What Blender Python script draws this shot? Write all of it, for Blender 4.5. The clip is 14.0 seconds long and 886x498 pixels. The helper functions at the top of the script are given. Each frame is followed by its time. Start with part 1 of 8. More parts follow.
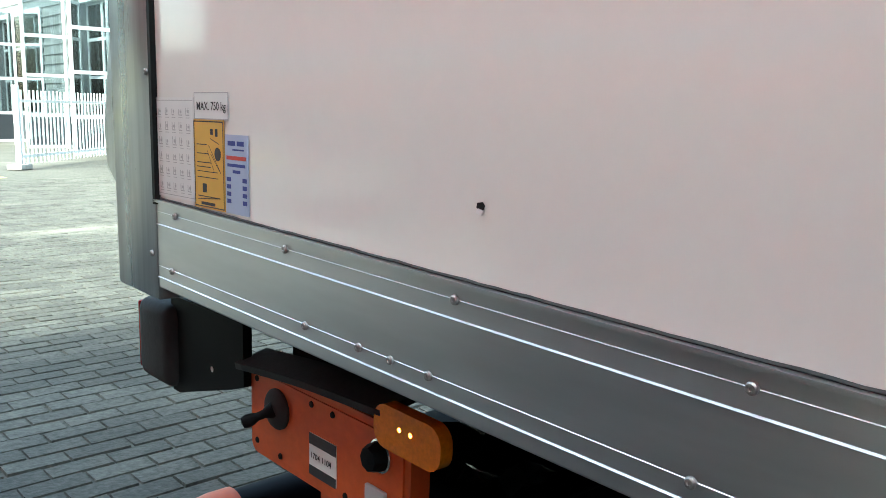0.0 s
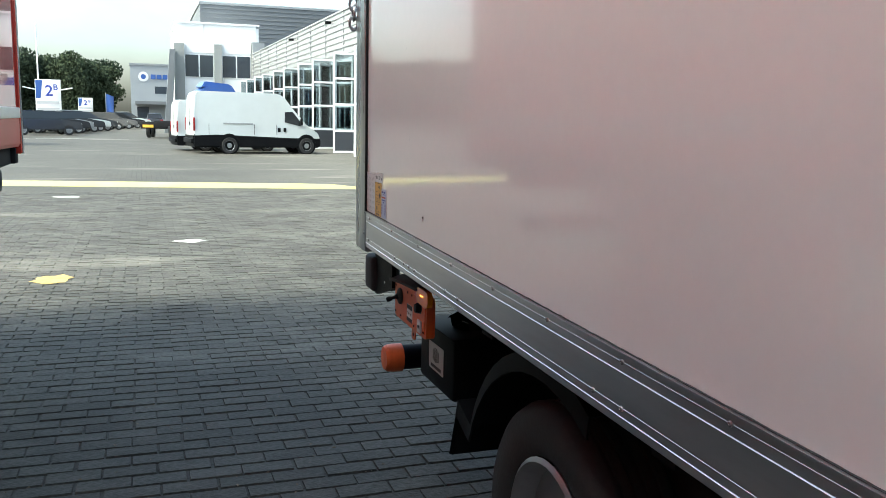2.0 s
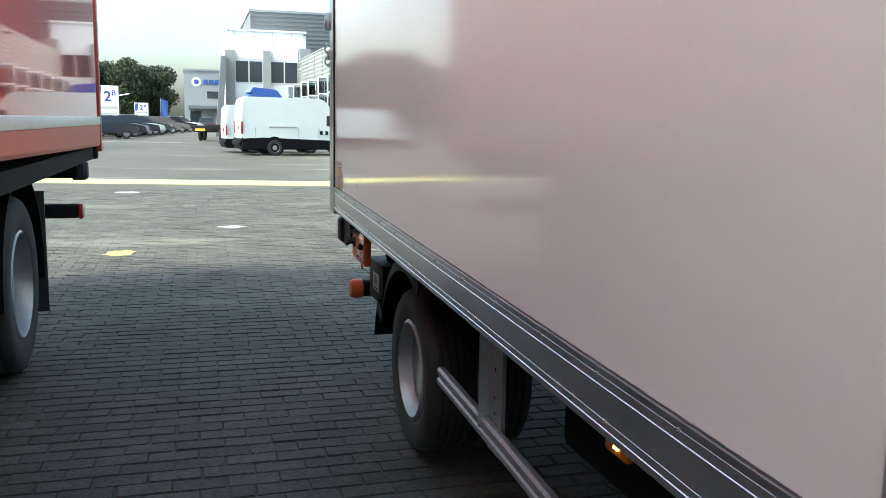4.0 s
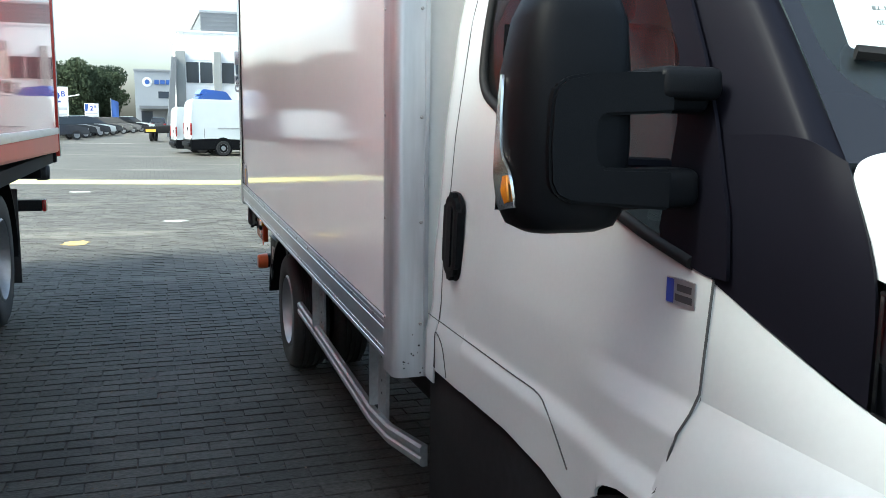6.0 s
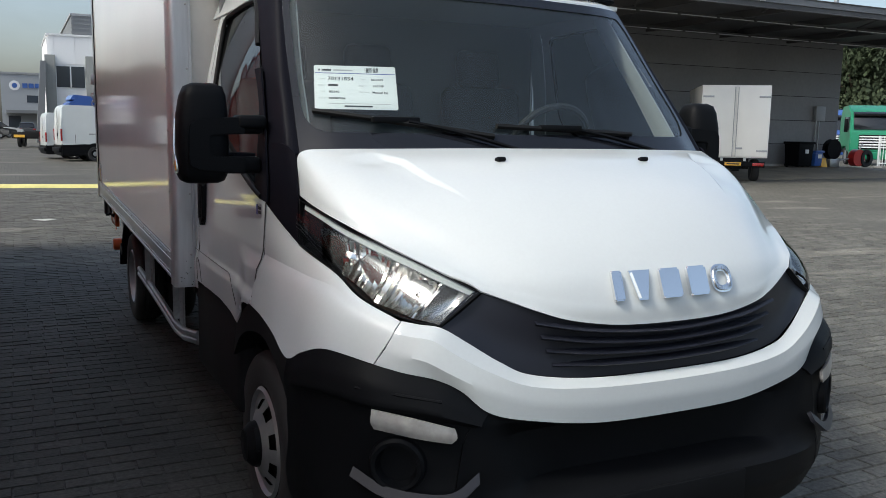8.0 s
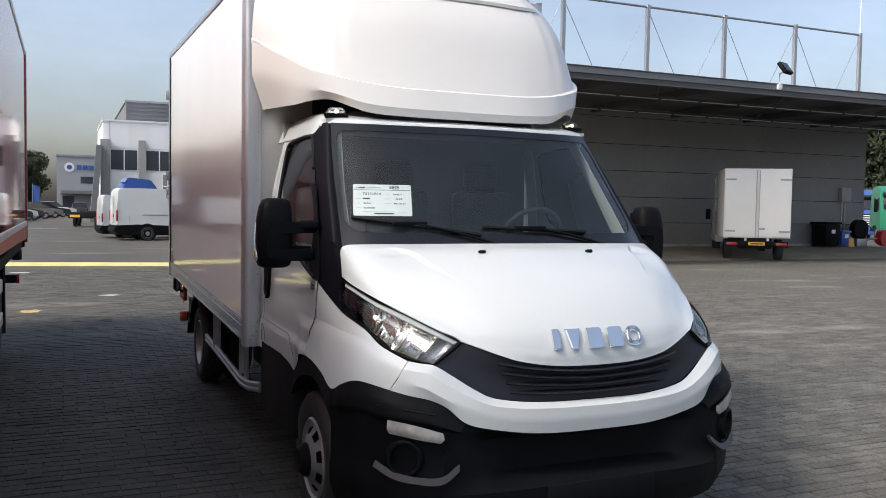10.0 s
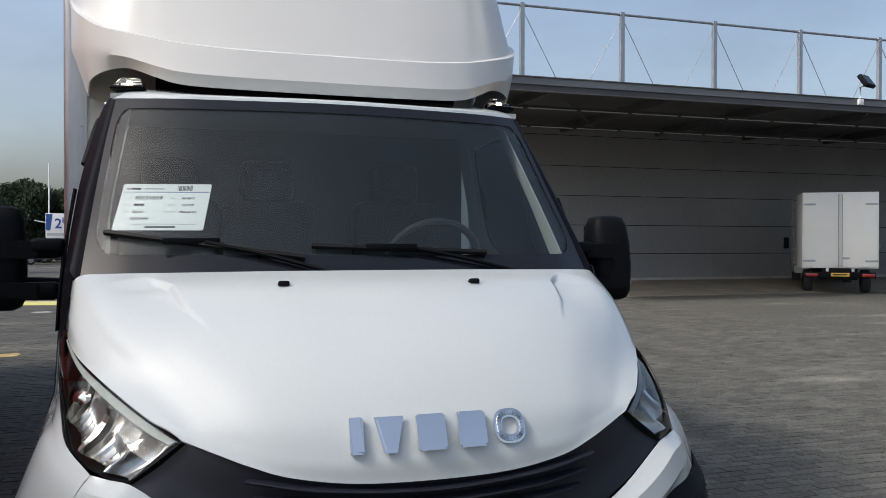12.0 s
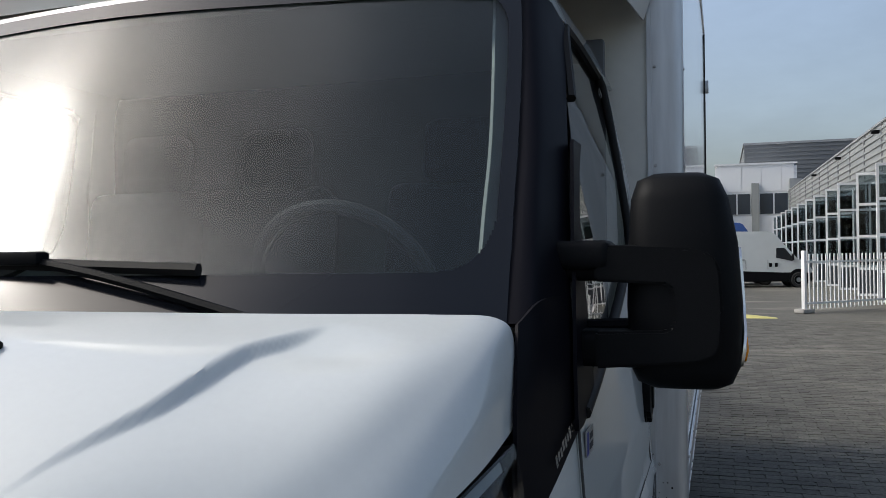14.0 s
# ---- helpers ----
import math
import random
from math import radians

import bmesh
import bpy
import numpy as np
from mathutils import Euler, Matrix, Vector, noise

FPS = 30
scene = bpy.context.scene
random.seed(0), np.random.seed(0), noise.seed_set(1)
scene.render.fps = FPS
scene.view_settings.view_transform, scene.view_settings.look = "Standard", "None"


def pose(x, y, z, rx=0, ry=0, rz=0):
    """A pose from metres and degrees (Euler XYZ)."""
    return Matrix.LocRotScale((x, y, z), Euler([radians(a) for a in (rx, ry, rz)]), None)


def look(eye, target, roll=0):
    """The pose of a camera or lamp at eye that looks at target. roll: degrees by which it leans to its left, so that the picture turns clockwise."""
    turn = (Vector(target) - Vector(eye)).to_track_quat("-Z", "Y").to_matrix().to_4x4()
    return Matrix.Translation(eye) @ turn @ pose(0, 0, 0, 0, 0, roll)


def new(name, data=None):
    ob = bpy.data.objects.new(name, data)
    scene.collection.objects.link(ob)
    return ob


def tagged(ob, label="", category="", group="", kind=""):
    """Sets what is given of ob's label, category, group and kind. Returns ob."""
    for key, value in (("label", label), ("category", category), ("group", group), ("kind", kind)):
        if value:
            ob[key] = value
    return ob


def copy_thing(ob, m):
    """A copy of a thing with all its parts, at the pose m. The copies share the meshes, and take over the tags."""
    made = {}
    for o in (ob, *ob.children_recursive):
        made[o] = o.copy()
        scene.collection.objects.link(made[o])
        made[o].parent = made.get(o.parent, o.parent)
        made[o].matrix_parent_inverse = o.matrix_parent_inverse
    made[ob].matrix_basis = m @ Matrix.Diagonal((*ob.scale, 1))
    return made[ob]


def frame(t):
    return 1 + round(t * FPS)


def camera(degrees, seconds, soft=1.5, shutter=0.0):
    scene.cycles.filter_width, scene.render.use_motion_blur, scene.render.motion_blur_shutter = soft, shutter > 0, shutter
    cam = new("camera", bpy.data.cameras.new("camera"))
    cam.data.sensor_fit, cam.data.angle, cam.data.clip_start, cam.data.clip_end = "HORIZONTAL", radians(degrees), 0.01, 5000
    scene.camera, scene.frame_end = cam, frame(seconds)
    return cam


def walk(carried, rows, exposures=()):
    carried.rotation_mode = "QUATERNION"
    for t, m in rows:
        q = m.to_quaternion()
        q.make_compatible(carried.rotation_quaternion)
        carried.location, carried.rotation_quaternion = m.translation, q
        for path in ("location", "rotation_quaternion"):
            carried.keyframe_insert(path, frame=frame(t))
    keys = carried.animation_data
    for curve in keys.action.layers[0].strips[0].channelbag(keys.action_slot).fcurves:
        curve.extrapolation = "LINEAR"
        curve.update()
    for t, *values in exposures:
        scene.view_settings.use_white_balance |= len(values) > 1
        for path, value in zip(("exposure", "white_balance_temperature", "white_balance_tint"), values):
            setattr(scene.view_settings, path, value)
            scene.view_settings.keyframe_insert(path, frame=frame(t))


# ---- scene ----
cam = camera(54.7, 14.0, soft=0.75)
PATH = [
    (0, (-1.603, 4.556, 1.172), (-0.283, 6.024, 0.856), 1.1),
    (0.3, (-1.686, 4.307, 1.198), (-0.534, 5.912, 0.887), 1.2),
    (0.5, (-1.693, 4.128, 1.223), (-0.665, 5.812, 0.894), 1.4),
    (1, (-1.75, 3.652, 1.321), (-0.932, 5.449, 1.005), 0.5),
    (1.5, (-1.849, 3.142, 1.378), (-1.099, 4.971, 1.071), 0.7),
    (2, (-1.857, 2.661, 1.38), (-1.202, 4.528, 1.083), 1.2),
    (2.5, (-1.847, 2.195, 1.388), (-1.251, 4.083, 1.104), 1.9),
    (4.8, (-1.784, 0.319, 1.447), (-1.252, 2.224, 1.152), 0.9),
    (5, (-1.775, 0.145, 1.466), (-1.245, 2.051, 1.172), 1.1),
    (5.5, (-1.806, -0.328, 1.511), (-1.243, 1.568, 1.218), 1.0),
    (5.6, (-1.795, -0.408, 1.519), (-1.213, 1.483, 1.227), 0.9),
    (6, (-1.734, -0.76, 1.516), (-1.091, 1.111, 1.22), 0.7),
    (6.5, (-1.655, -1.301, 1.508), (-0.952, 0.549, 1.219), 0.8),
    (7, (-1.666, -1.768, 1.542), (-0.804, 0.013, 1.252), 1.1),
    (7.5, (-1.675, -2.236, 1.551), (-0.787, -0.467, 1.269), 1.0),
    (9.8, (-2.124, -3.866, 1.665), (-1.313, -2.044, 1.514), 0.9),
    (10, (-2.114, -3.877, 1.675), (-1.307, -2.05, 1.576), 0.9),
    (10.5, (-1.966, -3.748, 1.651), (-1.176, -1.911, 1.61), 0.7),
    (11, (-1.594, -3.477, 1.642), (-0.861, -1.616, 1.614), 0.5),
    (11.5, (-1.165, -3.09, 1.626), (-0.479, -1.211, 1.602), 0.3),
    (12, (-0.656, -2.781, 1.589), (-0.022, -0.884, 1.571), 0.1),
    (12.5, (-0.204, -2.379, 1.57), (0.187, -0.418, 1.555), 0.1),
    (13, (0.298, -2.017, 1.562), (0.413, -0.021, 1.555), -0.0),
    (13.5, (0.75, -1.591, 1.561), (0.442, 0.386, 1.562), -0.3),
    (14, (1.179, -1.075, 1.573), (0.56, 0.827, 1.58), -0.7),
]
walk(cam, [(t, look(eye, target, roll)) for t, eye, target, roll in PATH],
     exposures=[(0.0, 2.05, 5950, -14), (0.5, 1.75, 6000, -10), (1.5, 1.4, 6150, -6), (2.5, 1.32, 6250, -3), (5.0, 1.45, 5950, -7), (6.0, 1.50, 5900, -4), (6.5, 0.76, 5900, -1), (7.0, 0.25, 6050, 2), (7.5, 0.08, 6150, 4), (10.0, 0.2, 6400, 11), (12.0, -0.2, 6250, 9), (14.0, -0.26, 6250, 8)])

# ---- world ----
world = bpy.data.worlds.new("world")
scene.world = world
world.use_nodes = True
SUN_EL, SUN_AZ = 45.0, 260.0   # degrees above the horizon; compass bearing, clockwise from +y
sky = world.node_tree.nodes.new("ShaderNodeTexSky")
sky.sky_type, sky.sun_disc = "NISHITA", False
sky.sun_elevation, sky.sun_rotation = radians(SUN_EL), radians(SUN_AZ)
sky.air_density, sky.dust_density, sky.ozone_density = 1.0, 4.5, 1.0
# a hazy summer sky: paler than clear air, with thin high cloud all over
wn, wl = world.node_tree.nodes, world.node_tree.links
pale = wn.new("ShaderNodeHueSaturation")
pale.inputs["Saturation"].default_value = 0.82
wl.new(sky.outputs[0], pale.inputs["Color"])
wtc, wmp, cloud, veil, haze = (wn.new("ShaderNode" + k) for k in ("TexCoord", "Mapping", "TexNoise", "MapRange", "VectorMath"))
wmp.inputs["Scale"].default_value = (1.0, 1.0, 2.6)
wl.new(wtc.outputs["Generated"], wmp.inputs[0])
wl.new(wmp.outputs[0], cloud.inputs["Vector"])
cloud.inputs["Scale"].default_value, cloud.inputs["Detail"].default_value, cloud.inputs["Roughness"].default_value = 2.4, 7.0, 0.6
veil.inputs["From Min"].default_value, veil.inputs["From Max"].default_value = 0.3, 0.75
veil.inputs["To Min"].default_value, veil.inputs["To Max"].default_value = 0.90, 1.22
wl.new(cloud.outputs["Fac"], veil.inputs["Value"])
haze.operation = "SCALE"
wl.new(pale.outputs[0], haze.inputs[0])
wl.new(veil.outputs[0], haze.inputs["Scale"])
wl.new(haze.outputs[0], wn["Background"].inputs[0])
wn["Background"].inputs[1].default_value = 0.205
sun = new("sun", bpy.data.lights.new("sun", "SUN"))
sun.data.energy, sun.data.angle, sun.data.color = 2.5, radians(8.0), (1.0, 0.94, 0.86)
_se, _sa = radians(SUN_EL), radians(SUN_AZ)
sun.matrix_world = look((30 * math.sin(_sa) * math.cos(_se), 30 * math.cos(_sa) * math.cos(_se), 30 * math.sin(_se)), (0, 0, 0))


# ---- materials ----
def material(name, color, rough=0.5, metal=0.0, coat=0.0, grain=0.0, grain_scale=40.0, stain=0.0, stain_scale=1.5,
             bump=0.0, bump_scale=60.0, spec=0.5, coat_rough=0.1, rough_var=0.0, island=0.0, each=0.0, stretch=(1, 1, 1), coords="Object"):
    """A surface with fine grain and broad stains in its colour, uneven gloss and fine relief."""
    m = bpy.data.materials.new(name)
    m.use_nodes = True
    n, l = m.node_tree.nodes, m.node_tree.links
    b = n["Principled BSDF"]
    b.inputs["Roughness"].default_value, b.inputs["Metallic"].default_value = rough, metal
    b.inputs["Specular IOR Level"].default_value = spec
    b.inputs["Coat Weight"].default_value, b.inputs["Coat Roughness"].default_value = coat, coat_rough
    b.inputs["Base Color"].default_value = (*color, 1)
    m.diffuse_color = (*color, 1)
    tc = n.new("ShaderNodeTexCoord")
    mp = n.new("ShaderNodeMapping")
    mp.inputs["Scale"].default_value = stretch
    l.new(tc.outputs[coords], mp.inputs[0])

    def noise_at(scale, detail=4.0):
        t = n.new("ShaderNodeTexNoise")
        t.inputs["Scale"].default_value, t.inputs["Detail"].default_value = scale, detail
        l.new(mp.outputs[0], t.inputs["Vector"])
        return t.outputs["Fac"]

    def spread(src, amount):
        r = n.new("ShaderNodeMapRange")
        r.inputs["From Min"].default_value, r.inputs["From Max"].default_value = 0.25, 0.75
        r.inputs["To Min"].default_value, r.inputs["To Max"].default_value = 1 - amount, 1 + amount
        l.new(src, r.inputs["Value"])
        return r.outputs[0]

    factors = []
    if grain:
        factors.append(spread(noise_at(grain_scale), grain))
    if stain:
        factors.append(spread(noise_at(stain_scale, 6.0), stain))
    if island:
        factors.append(spread(n.new("ShaderNodeNewGeometry").outputs["Random Per Island"], island))
    if each:
        factors.append(spread(n.new("ShaderNodeObjectInfo").outputs["Random"], each))
    if factors:
        cur = factors[0]
        for f in factors[1:]:
            k = n.new("ShaderNodeMath")
            k.operation = "MULTIPLY"
            l.new(cur, k.inputs[0])
            l.new(f, k.inputs[1])
            cur = k.outputs[0]
        mix = n.new("ShaderNodeVectorMath")
        mix.operation = "SCALE"
        mix.inputs[0].default_value = color
        l.new(cur, mix.inputs["Scale"])
        l.new(mix.outputs[0], b.inputs["Base Color"])
    if rough_var:
        r = n.new("ShaderNodeMapRange")
        r.inputs["To Min"].default_value, r.inputs["To Max"].default_value = max(0.02, rough - rough_var), rough + rough_var
        l.new(noise_at(stain_scale * 2.3, 5.0), r.inputs["Value"])
        l.new(r.outputs[0], b.inputs["Roughness"])
    if bump:
        bp = n.new("ShaderNodeBump")
        bp.inputs["Strength"].default_value, bp.inputs["Distance"].default_value = bump, 0.004
        l.new(noise_at(bump_scale), bp.inputs["Height"])
        l.new(bp.outputs[0], b.inputs["Normal"])
    return m


def wash(m, pale, amount=0.8, lo=0.56, hi=0.72):
    """Pale washed-out streaks, dark oily spots and painted yard light over a ground material."""
    n, l = m.node_tree.nodes, m.node_tree.links
    b = n["Principled BSDF"]
    src = b.inputs["Base Color"].links[0].from_socket
    tc, mp = n.new("ShaderNodeNewGeometry"), n.new("ShaderNodeMapping")
    mp.inputs["Scale"].default_value = (0.35, 1.1, 1)
    l.new(tc.outputs["Position"], mp.inputs[0])
    cur = src
    for scale, col, a, p, q in ((0.55, pale, amount, lo, hi), (1.3, (0.03, 0.03, 0.028), 0.55, 0.62, 0.75), (7.0, pale, amount * 0.35, 0.55, 0.8)):
        t, r, mx = n.new("ShaderNodeTexNoise"), n.new("ShaderNodeMapRange"), n.new("ShaderNodeMix")
        t.inputs["Scale"].default_value, t.inputs["Detail"].default_value, t.inputs["Roughness"].default_value = scale, 8.0, 0.62
        l.new(mp.outputs[0], t.inputs["Vector"])
        r.inputs["From Min"].default_value, r.inputs["From Max"].default_value, r.inputs["To Max"].default_value = p, q, a
        l.new(t.outputs["Fac"], r.inputs["Value"])
        mx.data_type = "RGBA"
        l.new(r.outputs[0], mx.inputs["Factor"])
        l.new(cur, mx.inputs[6])
        mx.inputs[7].default_value = (*col, 1)
        cur = mx.outputs[2]
    # dark drips of oil on the lane
    for cx, cy, rad in ((-1.6, 8.75, 0.45), (-2.2, 6.75, 0.40), (-1.35, 3.6, 0.5), (-2.25, 3.2, 0.35), (-1.9, 5.2, 0.3)):
        off, dist, nz, sm, r, mx = (n.new("ShaderNode" + k) for k in ("VectorMath", "VectorMath", "TexNoise", "Math", "MapRange", "Mix"))
        off.operation, dist.operation = "SUBTRACT", "LENGTH"
        l.new(tc.outputs["Position"], off.inputs[0])
        off.inputs[1].default_value = (cx, cy, 0)
        l.new(off.outputs[0], dist.inputs[0])
        nz.inputs["Scale"].default_value, nz.inputs["Detail"].default_value = 4.0, 6.0
        l.new(tc.outputs["Position"], nz.inputs["Vector"])
        sm.operation = "MULTIPLY_ADD"
        sm.inputs[1].default_value = 1.6
        l.new(nz.outputs["Fac"], sm.inputs[0])
        l.new(dist.outputs["Value"], sm.inputs[2])
        r.inputs["From Min"].default_value, r.inputs["From Max"].default_value = 0.65 + rad * 0.6, 0.75 + rad
        r.inputs["To Min"].default_value, r.inputs["To Max"].default_value = 0.75, 0.0
        l.new(sm.outputs[0], r.inputs["Value"])
        mx.data_type = "RGBA"
        l.new(r.outputs[0], mx.inputs["Factor"])
        l.new(cur, mx.inputs[6])
        mx.inputs[7].default_value = (0.022, 0.021, 0.019, 1)
        cur = mx.outputs[2]
    # painted light: the open yard brightened, the shaded lane between the trucks left dark
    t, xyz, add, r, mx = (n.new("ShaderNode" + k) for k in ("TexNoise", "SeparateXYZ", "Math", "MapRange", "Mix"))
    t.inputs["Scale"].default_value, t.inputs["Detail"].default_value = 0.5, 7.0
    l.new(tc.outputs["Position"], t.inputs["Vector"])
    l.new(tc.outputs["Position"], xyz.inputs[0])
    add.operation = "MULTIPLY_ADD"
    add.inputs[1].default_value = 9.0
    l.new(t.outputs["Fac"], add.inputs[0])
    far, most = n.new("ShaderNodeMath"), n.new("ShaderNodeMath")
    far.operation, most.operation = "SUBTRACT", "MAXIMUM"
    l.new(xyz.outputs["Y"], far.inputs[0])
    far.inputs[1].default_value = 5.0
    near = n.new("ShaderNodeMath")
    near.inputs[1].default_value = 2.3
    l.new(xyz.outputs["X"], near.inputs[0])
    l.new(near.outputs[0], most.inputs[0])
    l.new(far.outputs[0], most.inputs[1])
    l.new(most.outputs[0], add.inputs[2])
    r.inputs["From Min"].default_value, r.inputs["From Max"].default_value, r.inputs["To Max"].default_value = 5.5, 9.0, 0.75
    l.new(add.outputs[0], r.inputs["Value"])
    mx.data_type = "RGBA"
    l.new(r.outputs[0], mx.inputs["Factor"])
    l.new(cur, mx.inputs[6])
    sunlit_tone = n.new("ShaderNodeMix")
    sunlit_tone.data_type, sunlit_tone.blend_type = "RGBA", "MULTIPLY"
    sunlit_tone.inputs["Factor"].default_value = 1.0
    l.new(cur, sunlit_tone.inputs[6])
    # brightened further in the colour, for the sunlit ground in front of the canopy
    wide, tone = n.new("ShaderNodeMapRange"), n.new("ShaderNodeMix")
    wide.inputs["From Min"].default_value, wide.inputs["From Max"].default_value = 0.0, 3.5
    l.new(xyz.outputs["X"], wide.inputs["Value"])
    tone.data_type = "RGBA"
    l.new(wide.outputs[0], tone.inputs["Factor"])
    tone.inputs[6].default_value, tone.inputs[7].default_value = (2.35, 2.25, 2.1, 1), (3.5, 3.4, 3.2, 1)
    l.new(tone.outputs[2], sunlit_tone.inputs[7])
    l.new(sunlit_tone.outputs[2], mx.inputs[7])
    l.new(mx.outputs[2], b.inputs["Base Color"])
    return m


def pane_material(name, tint, rough=0.0, ior=1.5, streak=0.0, dust_veil=0.0):
    """Thin glass: clear, tinted, glossy by its Fresnel."""
    m = bpy.data.materials.new(name)
    m.use_nodes = True
    n, l = m.node_tree.nodes, m.node_tree.links
    n.remove(n["Principled BSDF"])
    fr, tr, gl, mx = (n.new("ShaderNode" + k) for k in ("Fresnel", "BsdfTransparent", "BsdfGlossy", "MixShader"))
    fr.inputs["IOR"].default_value = ior
    tr.inputs["Color"].default_value = (*tint, 1)
    gl.inputs["Roughness"].default_value = rough
    if streak:      # a wiped dusty film: its gloss comes and goes in soft streaks
        tc, mp, nz, r, k = (n.new("ShaderNode" + t) for t in ("TexCoord", "Mapping", "TexNoise", "MapRange", "Math"))
        mp.inputs["Scale"].default_value, mp.inputs["Rotation"].default_value = (1.0, 1.0, 0.35), (0.0, 0.5, 0.0)
        l.new(tc.outputs["Object"], mp.inputs[0])
        l.new(mp.outputs[0], nz.inputs["Vector"])
        nz.inputs["Scale"].default_value, nz.inputs["Detail"].default_value = 7.0, 6.0
        r.inputs["From Min"].default_value, r.inputs["From Max"].default_value = 0.3, 0.7
        r.inputs["To Min"].default_value, r.inputs["To Max"].default_value = 1 - streak, 1 + streak
        l.new(nz.outputs["Fac"], r.inputs["Value"])
        k.operation = "MULTIPLY"
        l.new(fr.outputs[0], k.inputs[0])
        l.new(r.outputs[0], k.inputs[1])
        l.new(k.outputs[0], mx.inputs[0])
    else:
        l.new(fr.outputs[0], mx.inputs[0])
    l.new(tr.outputs[0], mx.inputs[1])
    l.new(gl.outputs[0], mx.inputs[2])
    out = mx.outputs[0]
    if dust_veil:        # thin dust film, tinted blue-green to add the hazy sky's reflection
        df, dm = n.new("ShaderNodeBsdfDiffuse"), n.new("ShaderNodeMixShader")
        df.inputs["Color"].default_value, dm.inputs[0].default_value = (0.34, 0.43, 0.43, 1), dust_veil
        l.new(out, dm.inputs[1])
        l.new(df.outputs[0], dm.inputs[2])
        out = dm.outputs[0]
    l.new(out, n["Material Output"].inputs["Surface"])
    m.diffuse_color = (*tint, 1)
    return m


def glow_material(name, color, strength):
    m = bpy.data.materials.new(name)
    m.use_nodes = True
    b = m.node_tree.nodes["Principled BSDF"]
    b.inputs["Base Color"].default_value = (*color, 1)
    b.inputs["Emission Color"].default_value, b.inputs["Emission Strength"].default_value = (*color, 1), strength
    return m


